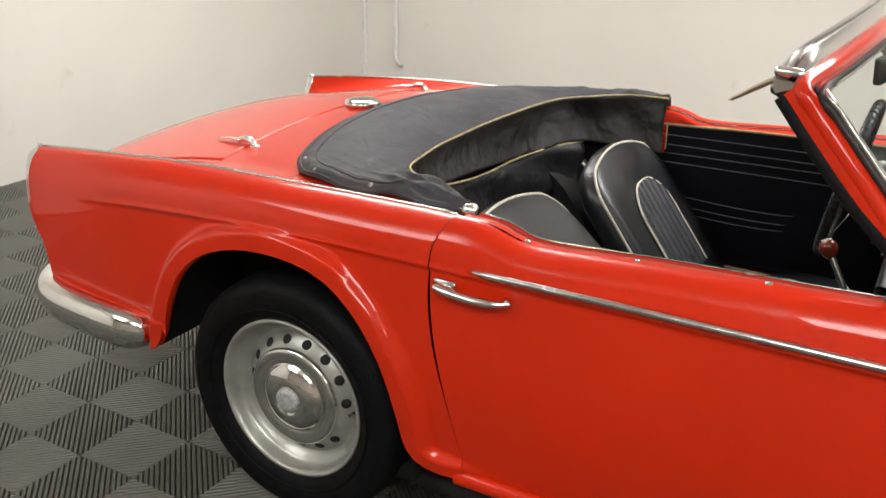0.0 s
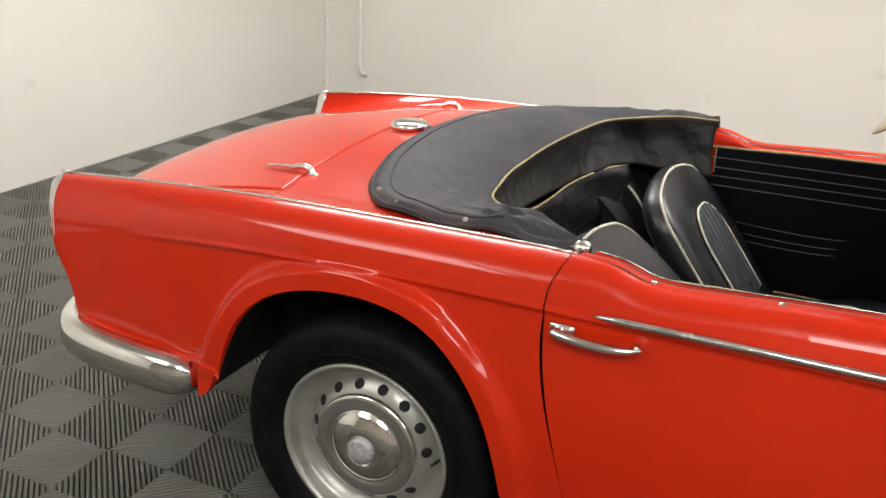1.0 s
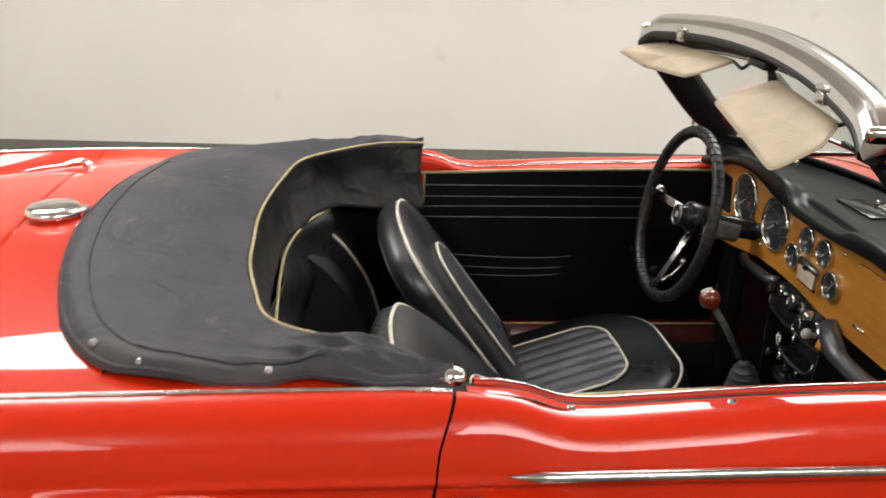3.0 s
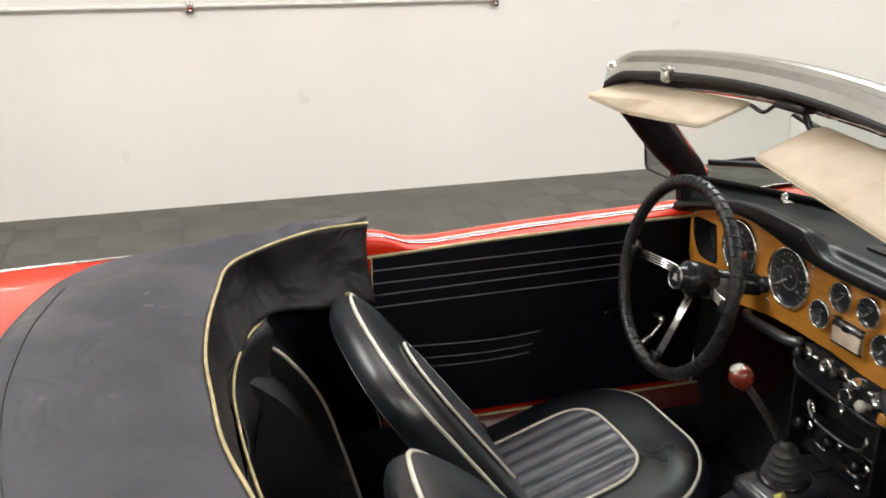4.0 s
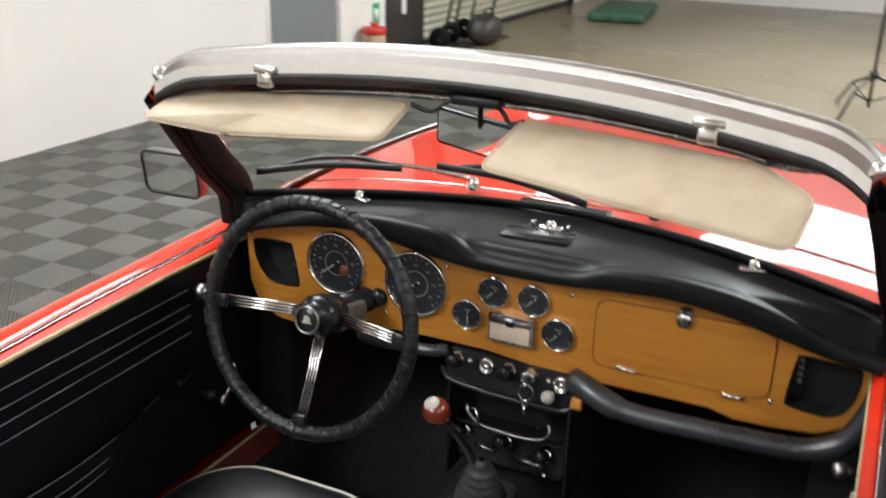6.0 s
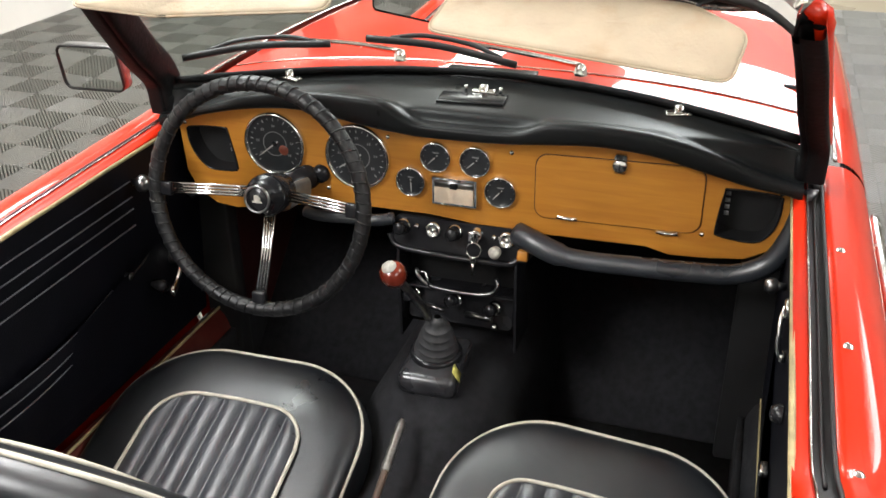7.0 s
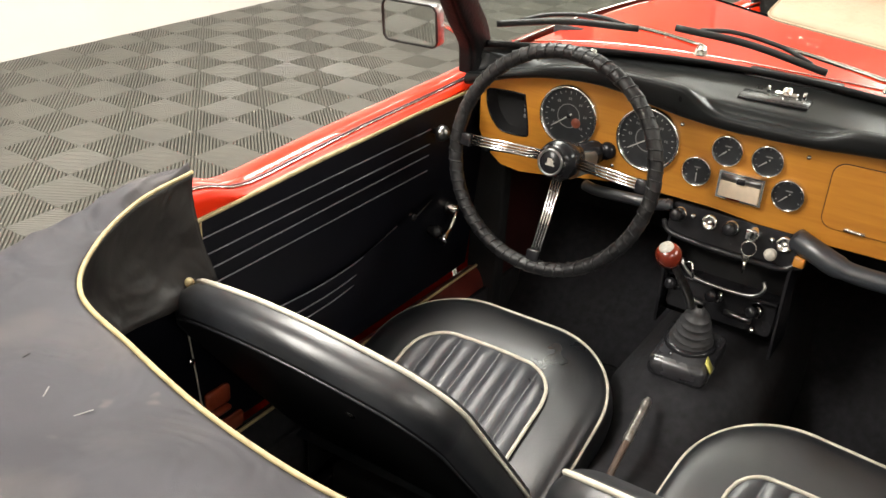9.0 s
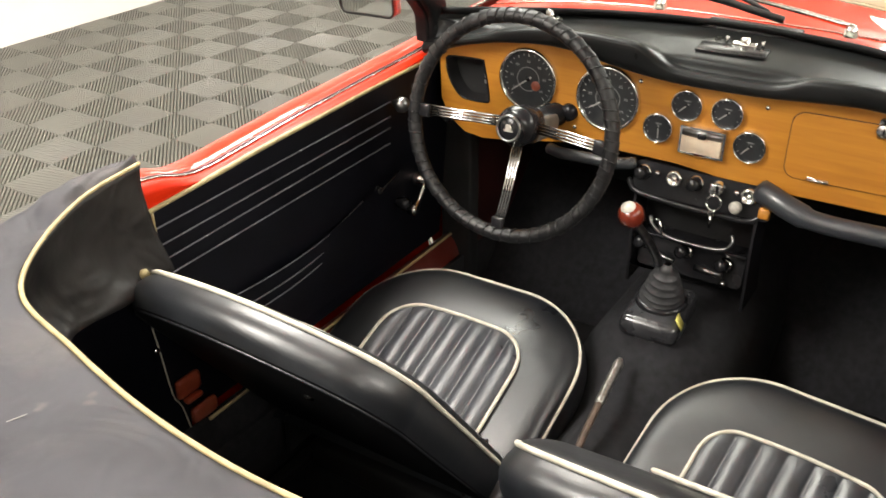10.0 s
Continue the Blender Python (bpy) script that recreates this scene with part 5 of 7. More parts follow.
def shell(half, length, r, thick, puff, bow=0.02, n=44, m=22, taper=0.0):
    """Padded slab in local x (across), y (along), z (up); its rim lies at z = 0."""
    def pt(u, v):
        w = half * math.sin(u * math.pi / 2) * (1 - taper * v)
        y = v * nose_edge(w / (1 - taper * v), half, length, r, bow)
        eu, ev = 1 - abs(u), 1 - v
        lift = puff * (1 - (1 - smooth(min(1.0, eu * 2.2))) ** 2) ** 0.5 * (1 - (1 - min(1.0, ev * 3.0)) ** 2) ** 0.5
        return Vector((w, y, lift))
    us = span(-1, 1, n)
    vs = [1 - (1 - k) ** 1.6 for k in span(0, 1, m)]
    top = grid(pt, us, vs)
    rim = [pt(-1, v) for v in vs] + [pt(u, 1.0) for u in us[1:-1]] + [pt(1, v) for v in reversed(vs)]
    side = grid(lambda i, v: Vector((rim[i].x * (1 + 0.03 * math.sin(math.pi * v)), rim[i].y + 0.012 * math.sin(math.pi * v), -thick * v)), list(range(len(rim))), span(0, 1, 6))
    return top, side, rim, pt


def seat(cushion_at, back_at):
    """Each set: place of the rear lower edge, rake and yaw in degrees, half width, length, corner radius."""
    s = new("seat")
    s.parent = car
    s["label"] = "black leather bucket seat with cream piping"
    # local y runs forward
    cx, cy, cz, rake, yaw, half, length, corner, H, L, R = cushion_at
    mc = pose(cx, cy, cz, 0, 0, yaw) @ Matrix(((0, 1, 0, 0), (-1, 0, 0, 0), (0, 0, 1, 0), (0, 0, 0, 1))) @ Matrix.Rotation(radians(rake), 4, "X")
    top, side, rim, pt = shell(half, length, corner, 0.085, 0.030, 0.0)
    cushion = part("cushion", joined(moved(top, mc), moved(side, mc)), LEATHER, s)
    part("cushion_piping", sweep([mc @ (p + Vector((0, 0, 0.002))) for p in rim], 0.0040, 8), PIPING, cushion)

    def rib(u, v, on=1):
        w = H * u
        y = 0.03 + v * (nose_edge(w, H, L, R, 0.01) - 0.03)
        base = pt(math.asin(min(1, w / half)) / (math.pi / 2) if w >= 0 else -math.asin(min(1, -w / half)) / (math.pi / 2), min(1.0, y / length)).z
        return Vector((w, y, base + 0.003 + on * 0.0075 * abs(math.cos(u * math.pi * 3.5)) ** 0.7 * (1 - smooth((v - 0.93) / 0.07) * 0.7)))
    part("ribbed_panel", moved(grid(rib, span(-1, 1, 113), span(0, 1, 20)), mc), RIBBED, cushion, "ribbed grey-black leather panel")
    edge = [rib(-1, v, 0) for v in span(0, 1, 14)] + [rib(u, 1.0, 0) for u in span(-1, 1, 60)[1:-1]] + [rib(1, v, 0) for v in span(1, 0, 14)]
    part("panel_piping", sweep([mc @ (p + Vector((0, 0, 0.003))) for p in edge], 0.0036, 8), PIPING, cushion)
    # backrest: local y runs up the back
    bx, by, bz, rake, yaw, bhalf, blength, corner, bow = back_at
    mb = pose(bx, by, bz, 0, 0, yaw) @ Matrix(((0, 0, 1, 0), (-1, 0, 0, 0), (0, 1, 0, 0), (0, 0, 0, 1))) @ Matrix.Rotation(radians(-rake), 4, "X")
    bt, bs, brim, bpt = shell(bhalf, blength, corner, 0.055, 0.022, bow)
    bt2 = ([Vector((v.x, v.y, -0.055 - 0.35 * v.z)) for v in bt[0]], bt[1])
    back = part("backrest", joined(moved(bt, mb), moved(bs, mb)), LEATHER, s)
    part("rear_board", moved(bt2, mb), SEAT_BOARD, back, "plain black rear panel")
    part("back_piping", sweep([mb @ (p + Vector((0, 0, 0.002))) for p in brim], 0.0040, 8), PIPING, back)
    part("rear_seam", sweep([mb @ (p * 0.985 + Vector((0, 0, -0.058))) for p in brim], 0.0025, 6), LEATHER, back)
    HB, LB, RB2 = 0.118, 0.368 if by > 0 else 0.325, 0.09

    def rib2(u, v, on=1):
        w = HB * u
        y = 0.06 + v * (nose_edge(w, HB, LB, RB2, 0.02) - 0.06)
        base = bpt((1 if w >= 0 else -1) * math.asin(min(1, abs(w) / bhalf)) / (math.pi / 2), min(1.0, y / blength)).z
        return Vector((w, y, base + 0.003 + on * 0.007 * abs(math.cos(u * math.pi * 3.5)) ** 0.7))
    part("ribbed_back_panel", moved(grid(rib2, span(-1, 1, 113), span(0, 1, 20)), mb), RIBBED, back)
    edge2 = [rib2(-1, v, 0) for v in span(0, 1, 14)] + [rib2(u, 1.0, 0) for u in span(-1, 1, 60)[1:-1]] + [rib2(1, v, 0) for v in span(1, 0, 14)]
    part("back_panel_piping", sweep([mb @ (p + Vector((0, 0, 0.003))) for p in edge2], 0.0036, 8), PIPING, back)
    part("back_screw", moved(lathe([(0, 0.004), (0.006, 0.003), (0.008, 0.0)], 12), mb @ Matrix.Translation((0.10, 0.39, -0.064)) @ Matrix.Rotation(math.pi, 4, "X")), CHROME_WORN, back)
    part("seat_base", box(0.70, 1.02, cy - 0.17, cy + 0.17, 0.214, 0.275, 0.01), DARK, s)
    for k in (-0.19, 0.19):
        part("seat_runner", box(0.60, 1.04, cy + k - 0.012, cy + k + 0.012, 0.214, 0.232, 0.003), BLACK_METAL, s)
        part("hinge_bracket", box(0.67, 0.75, by + k - 0.004, by + k + 0.004, 0.26, 0.41, 0.003), BLACK_METAL, s)
    return s


seat((0.674, 0.325, 0.3155, 17.8, 1.2, 0.246, 0.4646, 0.173, 0.149, 0.341, 0.071), (0.716, 0.332, 0.3985, 36.8, -1.0, 0.240, 0.4976, 0.0715, 0.060))
seat((0.633, -0.295, 0.318, 20.4, -5.7, 0.2448, 0.448, 0.1665, 0.145, 0.319, 0.05), (0.740, -0.304, 0.452, 47.6, 0.5, 0.240, 0.5005, 0.0644, 0.0506))

# ---------------------------------------------------------------- gear lever, handbrake
gl = new("gear_lever")
gl.parent = car
knob_c = Vector((1.082, 0.052, 0.708))
part("lever_rod", sweep(spline([(1.154, 0.016, 0.585), (1.138, 0.022, 0.618), (1.108, 0.038, 0.668), (1.086, 0.050, 0.700)], 16), 0.0075, 10), TARNISHED, gl)
axis = (knob_c - Vector((1.130, 0.026, 0.60))).normalized().to_track_quat("Z", "Y").to_matrix().to_4x4()
mk = Matrix.Translation(knob_c) @ axis
knob = part("knob", moved(lathe([(0, -0.026), (0.009, -0.026), (0.012, -0.021), (0.021, -0.011), (0.0235, 0.001), (0.021, 0.012), (0.0145, 0.0195), (0.0, 0.0205)], 28), mk), KNOB_RED, gl, "red-brown ball knob")
part("shift_plate", moved(lathe([(0.0135, 0.0195), (0.0125, 0.0222), (0.0, 0.0235)], 24), mk), KNOB_CAP, knob)
bell = []
for i, (r, h) in enumerate(((0.048, 0.0), (0.049, 0.006), (0.040, 0.010), (0.0445, 0.017), (0.0445, 0.021), (0.034, 0.026), (0.040, 0.034), (0.040, 0.038), (0.029, 0.043), (0.035, 0.051), (0.035, 0.055), (0.024, 0.060), (0.029, 0.068), (0.028, 0.072), (0.016, 0.077), (0.018, 0.085), (0.012, 0.092), (0.0075, 0.098))):
    bell.append((r * 0.86, h * 0.86))
part("gaiter", moved(lathe(bell, 30), pose(1.172, 0.008, 0.505, 5, -9, 0)), BOOT, gl, "ribbed grey rubber gaiter")
part("gaiter_ring", moved(lathe([(0.039, 0.004), (0.046, 0.005), (0.049, 0.0), (0.049, -0.006)], 30), pose(1.172, 0.008, 0.505, 3, -6, 0)), BLACK_GLOSS, gl)
part("gearbox_cover", box(-0.070, 0.080, -0.056, 0.056, -0.046, 0.0, 0.016, pose(1.162, 0.008, 0.498, 0, -4, 2), 4), material("scuffed_black_enamel", (0.034, 0.034, 0.038), 0.24, vary=0.3, scale=30, rough_vary=0.12, spec=0.8, stain=0.4, stain_scale=25, stain_color=(0.07, 0.07, 0.075)), gl, "glossy black gearbox cover")
part("tape_scrap", box(-0.004, 0.022, -0.012, 0.012, 0.0, 0.002, 0.0, pose(1.118, -0.046, 0.494, 60, 0, 10)), material("yellow_tape", (0.55, 0.5, 0.12), 0.6, vary=0.3, scale=80), gl, "scrap of yellow tape")

hb = new("handbrake")
hb.parent = car
part("brake_rod", sweep(spline([(0.80, 0.008, 0.385), (0.87, 0.012, 0.412), (0.935, 0.016, 0.428)], 12), 0.0062, 10), material("rusty_rod", (0.09, 0.058, 0.042), 0.6, vary=0.4, scale=60), hb, "rust-brown rod")
part("brake_grip", sweep(spline([(0.915, 0.015, 0.424), (0.97, 0.019, 0.436), (1.025, 0.023, 0.448)], 26), 0.0084, 12, taper=lambda t: 0.9 + 0.16 * abs(math.sin(t * math.pi * 4)) - 0.35 * smooth((t - 0.9) / 0.1)), material("tarnished_chrome", (0.30, 0.29, 0.27), 0.35, 0.8, 0.3, 120), hb, "worn chrome grip")
part("brake_base", box(0.76, 0.83, -0.012, 0.026, 0.355, 0.39, 0.008), BLACK_METAL, hb)

# ---------------------------------------------------------------- dashboard
DASH_X = 1.275
DM = Matrix(((0, 0, -1, DASH_X), (-1, 0, 0, 0), (0, 1, 0, 0), (0, 0, 0, 1)))


def on_dash(y, z, out=0.0):
    """A pose on the fascia, its z axis towards the seats."""
    return DM @ Matrix.Translation((-y, z, out))


top_line = [(0.566, 0.862), (0.552, 0.878), (0.52, 0.890), (0.478, 0.902), (0.418, 0.915), (0.34, 0.926), (0.277, 0.927), (0.22, 0.920), (0.169, 0.911), (0.10, 0.903), (0.044, 0.900), (-0.04, 0.901), (-0.115, 0.904),
            (-0.19, 0.911), (-0.263, 0.915), (-0.35, 0.908), (-0.43, 0.890), (-0.50, 0.874), (-0.56, 0.866), (-0.574, 0.856)]
low_line = [(-0.572, 0.826), (-0.564, 0.780), (-0.545, 0.745), (-0.51, 0.726), (-0.44, 0.718), (-0.385, 0.716), (-0.345, 0.726), (-0.20, 0.724), (-0.09, 0.721), (0.05, 0.734), (0.168, 0.734), (0.25, 0.729), (0.33, 0.716),
            (0.40, 0.702), (0.46, 0.694), (0.505, 0.699), (0.545, 0.727), (0.562, 0.765)]
vent_l = [(0.549, 0.845), (0.541, 0.857), (0.470, 0.861), (0.460, 0.852), (0.447, 0.784), (0.453, 0.774), (0.500, 0.772), (0.519, 0.779), (0.537, 0.80), (0.547, 0.825)]
vent_r = [(-0.557, 0.837), (-0.549, 0.848), (-0.476, 0.851), (-0.466, 0.842), (-0.458, 0.776), (-0.464, 0.764), (-0.510, 0.759), (-0.533, 0.765), (-0.549, 0.785), (-0.556, 0.812)]
vent_l, vent_r = ([(p.x, p.y) for p in spline([(y, z, 0) for y, z in loop], 48, True)] for loop in (vent_l, vent_r))


def fascia_piece(outline, holes, depth):
    """A plate with openings, in y and z, standing towards the seats."""
    bm = bmesh.new()
    edges = []
    for loop in (outline, *holes):
        vs = [bm.verts.new((DASH_X, y, z)) for y, z in loop]
        edges += [bm.edges.new((vs[i], vs[(i + 1) % len(vs)])) for i in range(len(vs))]
    bmesh.ops.triangle_fill(bm, edges=edges, use_beauty=True, use_dissolve=False)
    faces = bm.faces[:]
    r = bmesh.ops.extrude_face_region(bm, geom=faces)
    for v in [g for g in r["geom"] if isinstance(g, bmesh.types.BMVert)]:
        v.co.x += depth
    bm.verts.index_update()
    out = [v.co.copy() for v in bm.verts], [tuple(v.index for v in f.verts) for f in bm.faces]
    bm.free()
    return out


dash = new("dashboard")
dash.parent = car
dash["label"] = "varnished wooden dashboard with chrome-rimmed gauges"
part("fascia", fascia_piece(top_line + low_line, (vent_l, vent_r), 0.012), WOOD, dash, "orange-brown varnished wooden fascia", flat=True)
for name, loop in (("air_vent", vent_l), ("air_vent", vent_r)):
    cy, cz = sum(p[0] for p in loop) / len(loop), sum(p[1] for p in loop) / len(loop)
    v = part(name, joined(grid(lambda i, k: (DASH_X - 0.003 + 0.04 * k, lerp(loop[i][0], cy, 0.05 * k), lerp(loop[i][1], cz, 0.05 * k)), list(range(len(loop))), span(0, 1, 3), True),
                          ([Vector((DASH_X + 0.037, y, z)) for y, z in loop], [tuple(range(len(loop)))])), DARK, dash)
    part("vent_rim", sweep([(DASH_X - 0.001, y, z) for y, z in loop], 0.0018, 6, closed=True, up=(1, 0, 0)), BLACK_GLOSS, v)
    sy = cy - 0.030 if cy > 0 else cy + 0.034
    for k in range(4):
        part("lettering", box(DASH_X + 0.018, DASH_X + 0.020, sy - 0.004, sy + 0.004, cz + 0.024 - k * 0.012, cz + 0.031 - k * 0.012), MARK_DIM, v)
# black body of the dash behind the fascia
part("dash_back", fascia_piece(top_line + low_line, (), 0.004), DARK, dash, flat=True).location = (0.055, 0, 0)


def gauge(y, z, r, big=False, needle=-135, red=False):
    m = on_dash(y, z)
    g = part("gauge", moved(lathe([(r, -0.002), (r * 1.0, 0.004), (r * 0.985, 0.008), (r * 0.95, 0.0105), (r * 0.91, 0.010), (r * 0.885, 0.007), (r * 0.875, 0.003)], 44), m), CHROME, dash, "chrome-rimmed black gauge")
    part("dial", moved(lathe([(r * 0.885, 0.0035), (0.0, 0.0035)], 40), m), DIAL, g)
    n = 21 if big else 9
    ticks = []
    for i in range(n):
        a = radians(lerp(225, -45, i / (n - 1)) if big else lerp(210, -30, i / (n - 1)))
        ln = r * (0.08 if i % 2 == 0 else 0.045)
        mm = m @ Matrix.Rotation(a, 4, "Z") @ Matrix.Translation((r * 0.80, 0, 0.0042))
        ticks.append(moved(box(-ln, 0, -0.0005 if not big else -0.0006, 0.0005 if not big else 0.0006, -0.0002, 0.0003), mm))
    tagged(part("scale_marks", joined(*ticks), MARK, g, flat=True), kind="stuff")
    if big:
        nums = []
        for i in range(7):
            a = radians(lerp(215, -35, i / 6))
            c = Vector((r * 0.56 * math.cos(a), r * 0.56 * math.sin(a), 0.0042))
            for k in (-1, 1):
                nums.append(moved(box(-0.0011, 0.0011, -0.0024, 0.0024, -0.0002, 0.0003), m @ Matrix.Translation(c + Vector((k * 0.002, 0, 0)))))
        tagged(part("numerals", joined(*nums), MARK_DIM, g, flat=True), kind="stuff")
        part("inner_ring", moved(lathe([(r * 0.36, 0.0040), (r * 0.375, 0.0043), (r * 0.39, 0.0040)], 36), m), MARK_DIM, g)
        if red:
            part("warning_lamp", moved(lathe([(0, 0.0048), (r * 0.15, 0.0044), (r * 0.16, 0.0036)], 20), m @ Matrix.Translation((r * 0.27, -r * 0.18, 0))), DIAL_RED, g)
    else:
        part("legend", box(-0.006, 0.006, r * 0.22, r * 0.30, 0.0040, 0.0044, 0, m), MARK_DIM, g, flat=True)
    a = radians(needle)
    tip, tail = r * 0.70, -r * 0.14
    wd = 0.0016 if big else 0.0011
    part("needle", moved(([Vector((tail, -wd, 0.0052)), Vector((tip, -wd * 0.5, 0.0052)), Vector((tip, wd * 0.5, 0.0052)), Vector((tail, wd, 0.0052)), Vector((tail, -wd, 0.0046)), Vector((tip, -wd * 0.5, 0.0046)), Vector((tip, wd * 0.5, 0.0046)), Vector((tail, wd, 0.0046))],
                          [(0, 1, 2, 3), (4, 7, 6, 5), (0, 4, 5, 1), (1, 5, 6, 2), (2, 6, 7, 3), (3, 7, 4, 0)]), m @ Matrix.Rotation(a, 4, "Z")), MARK, g, flat=True)
    part("needle_boss", moved(lathe([(0, 0.0075), (r * 0.06, 0.007), (r * 0.08, 0.004)], 16), m), BLACK_GLOSS, g)
    return g


gauge(0.359, 0.841, 0.0635, True, 218, True)
gauge(0.190, 0.834, 0.0645, True, 214)
gauge(0.037, 0.851, 0.0295, False, 225)
gauge(-0.037, 0.850, 0.0295, False, 222)
gauge(0.086, 0.798, 0.0290, False, 272)
gauge(-0.084, 0.797, 0.0300, False, 228)

# ashtray
tray = part("ashtray", fascia_piece([(0.042 * sx, 0.789 + 0.0265 * sz) for sx, sz in ((-1, -1), (1, -1), (1, 1), (-1, 1))], ([(0.037 * sx, 0.789 + 0.0215 * sz) for sx, sz in ((-1, -1), (1, -1), (1, 1), (-1, 1))],), 0.014), CHROME, dash, "chrome-framed ashtray", flat=True)
tray.location = (-0.0125, 0, 0)
part("tray_liner", box(DASH_X - 0.0045, DASH_X - 0.0015, -0.0368, 0.0368, 0.7678, 0.7985, 0.001), CREAM_PLASTIC, tray)
# darker strip over the liner: shadow under the frame, made as a piece
part("tray_shadow", box(DASH_X - 0.0030, DASH_X - 0.0010, -0.0368, 0.0368, 0.7985, 0.8102), TARNISHED, tray)
part("cigarette_rest", box(DASH_X - 0.012, DASH_X - 0.006, -0.009, 0.005, 0.800, 0.810, 0.001), BLACK_GLOSS, tray)

# glovebox lid in its joint
gw, gh, gcy, gcz = 0.286, 0.120, -0.290, 0.820
glove_outline = [(x, y + 0.006 * x / gw) for x, y in rounded(gw, gh, 0.022, 6)]
joint_outline = [(x * 1.012, y * 1.026) for x, y in glove_outline]
part("glove_joint", plate(joint_outline, 0.0016, DM @ Matrix.Translation((-gcy, gcz, -0.0004))), material("dark_brown_joint", (0.05, 0.02, 0.01), 0.6, vary=0.2, scale=40), dash, flat=True)
glove = part("glovebox_lid", plate(glove_outline, 0.0042, DM @ Matrix.Translation((-gcy, gcz, 0)), 0.0012), WOOD, dash, "wooden glovebox lid", flat=True)
lock = part("glovebox_lock", joined(plate([(x, y) for x, y in rounded(0.021, 0.034, 0.005)], 0.0085, on_dash(-0.292, 0.876)), moved(lathe([(0.0125, 0.006), (0.0135, 0.013), (0.010, 0.016), (0, 0.0165)], 24), on_dash(-0.292, 0.874))), ALU, glove, "pale metal lock")
part("key_slot", box(-0.001, 0.001, -0.006, 0.006, 0.0163, 0.0172, 0, on_dash(-0.292, 0.874)), DARK, glove)
for gy, gz in ((-0.206, 0.762), (-0.380, 0.758)):
    part("lid_hinge", joined(box(-0.018, 0.018, -0.0035, 0.0035, 0.0, 0.006, 0.001, on_dash(gy, gz)), moved(sweep([(-0.018, 0, 0), (0.018, 0, 0)], 0.003, 8), on_dash(gy, gz, 0.006))), CHROME, glove)
for sy, sz in ((0.13, 0.878), (-0.102, 0.873), (-0.555, 0.852), (0.553, 0.864), (-0.437, 0.762), (0.255, 0.762)):
    part("fascia_screw", moved(lathe([(0, 0.003), (0.003, 0.0026), (0.0045, 0.0)], 12), on_dash(sy, sz)), CHROME_WORN, dash)

# crash pad along the top
brow = table(sorted([(y, z) for y, z in top_line[1:-1]] + [(-0.60, 0.855), (0.60, 0.862)]))


def screen_x(y):
    return 1.478 - 0.60 * y * y


def screen_z(y):
    return 0.941 - 0.02 * y * y


crest_z = table([(-0.60, 0.878), (-0.54, 0.890), (-0.500, 0.900), (-0.460, 0.915), (-0.425, 0.926), (-0.395, 0.934), (-0.334, 0.944), (-0.25, 0.948), (-0.185, 0.945), (-0.160, 0.941), (-0.137, 0.931), (-0.109, 0.924), (-0.03, 0.922), (0.055, 0.923),
                 (0.080, 0.930), (0.105, 0.944), (0.128, 0.955), (0.17, 0.959), (0.25, 0.960), (0.33, 0.954), (0.40, 0.940), (0.44, 0.925), (0.50, 0.908), (0.60, 0.885)])


def pad_pt(y, k):
    """Section of the pad: under-edge, upright lip, its crest, then a drop to the shelf below the glass."""
    zt, xw, zw = brow(y), screen_x(y) - 0.004, screen_z(y)
    room = smooth((xw - 1.25) / 0.16)
    crest, shelf = crest_z(y), zw - 0.006
    fall = max(0.0, crest - shelf)
    xs = min(1.268 + 0.012 + 0.85 * fall, lerp(1.268, xw, 0.6))
    pts = [(1.283, zt - 0.012), (1.262, zt - 0.007), (1.243, zt - 0.004), (1.2355, zt + 0.001), (1.234, lerp(zt, crest, 0.3)), (1.235, lerp(zt, crest, 0.75)), (1.237, crest - 0.003), (1.240, crest - 0.0008), (1.245, crest), (1.256, crest - 0.0005),
           (1.266, crest - 0.003), (lerp(1.269, xs, 0.55), lerp(crest, shelf, 0.62)), (xs, shelf + 0.001), (lerp(xs, xw, 0.2), shelf), (lerp(xs, xw, 0.75), shelf), (lerp(xs, xw, 0.9), shelf + 0.005), (xw, zw + 0.002)]
    x, z = pts[k]
    if k >= 8 and xw < 1.33:
        x = min(x, xw - 0.0016 * (16 - k))
    if k >= 6:
        z = lerp(min(z, zw + 0.012), z, room)
    return (x, y, z)


pad_rows = list(range(17))
pad = part("crash_pad", grid(pad_pt, span(-0.583, 0.583, 141), pad_rows), PAD, dash, "glossy black padded dash top")
pad_sub = pad.modifiers.new("round", "SUBSURF")
pad_sub.levels = pad_sub.render_levels = 1
part("shelf_roll", sweep(spline([(1.264, 0.118, 0.722), (1.252, 0.15, 0.718), (1.250, 0.20, 0.716), (1.252, 0.27, 0.712), (1.262, 0.30, 0.712)], 24), 0.0115, 12), ROLL, dash, "short black roll beside the column")
part("under_roll", sweep(spline([(1.268, -0.118, 0.722), (1.250, -0.155, 0.716), (1.243, -0.20, 0.703), (1.241, -0.25, 0.699), (1.242, -0.34, 0.701), (1.244, -0.43, 0.704), (1.246, -0.50, 0.710), (1.25, -0.552, 0.738), (1.256, -0.580, 0.795), (1.266, -0.590, 0.845), (1.272, -0.590, 0.866)], 60), 0.018, 12, taper=lambda t: 1.0 if t > 0.16 else 1.2), ROLL, dash, "black padded roll under the fascia")
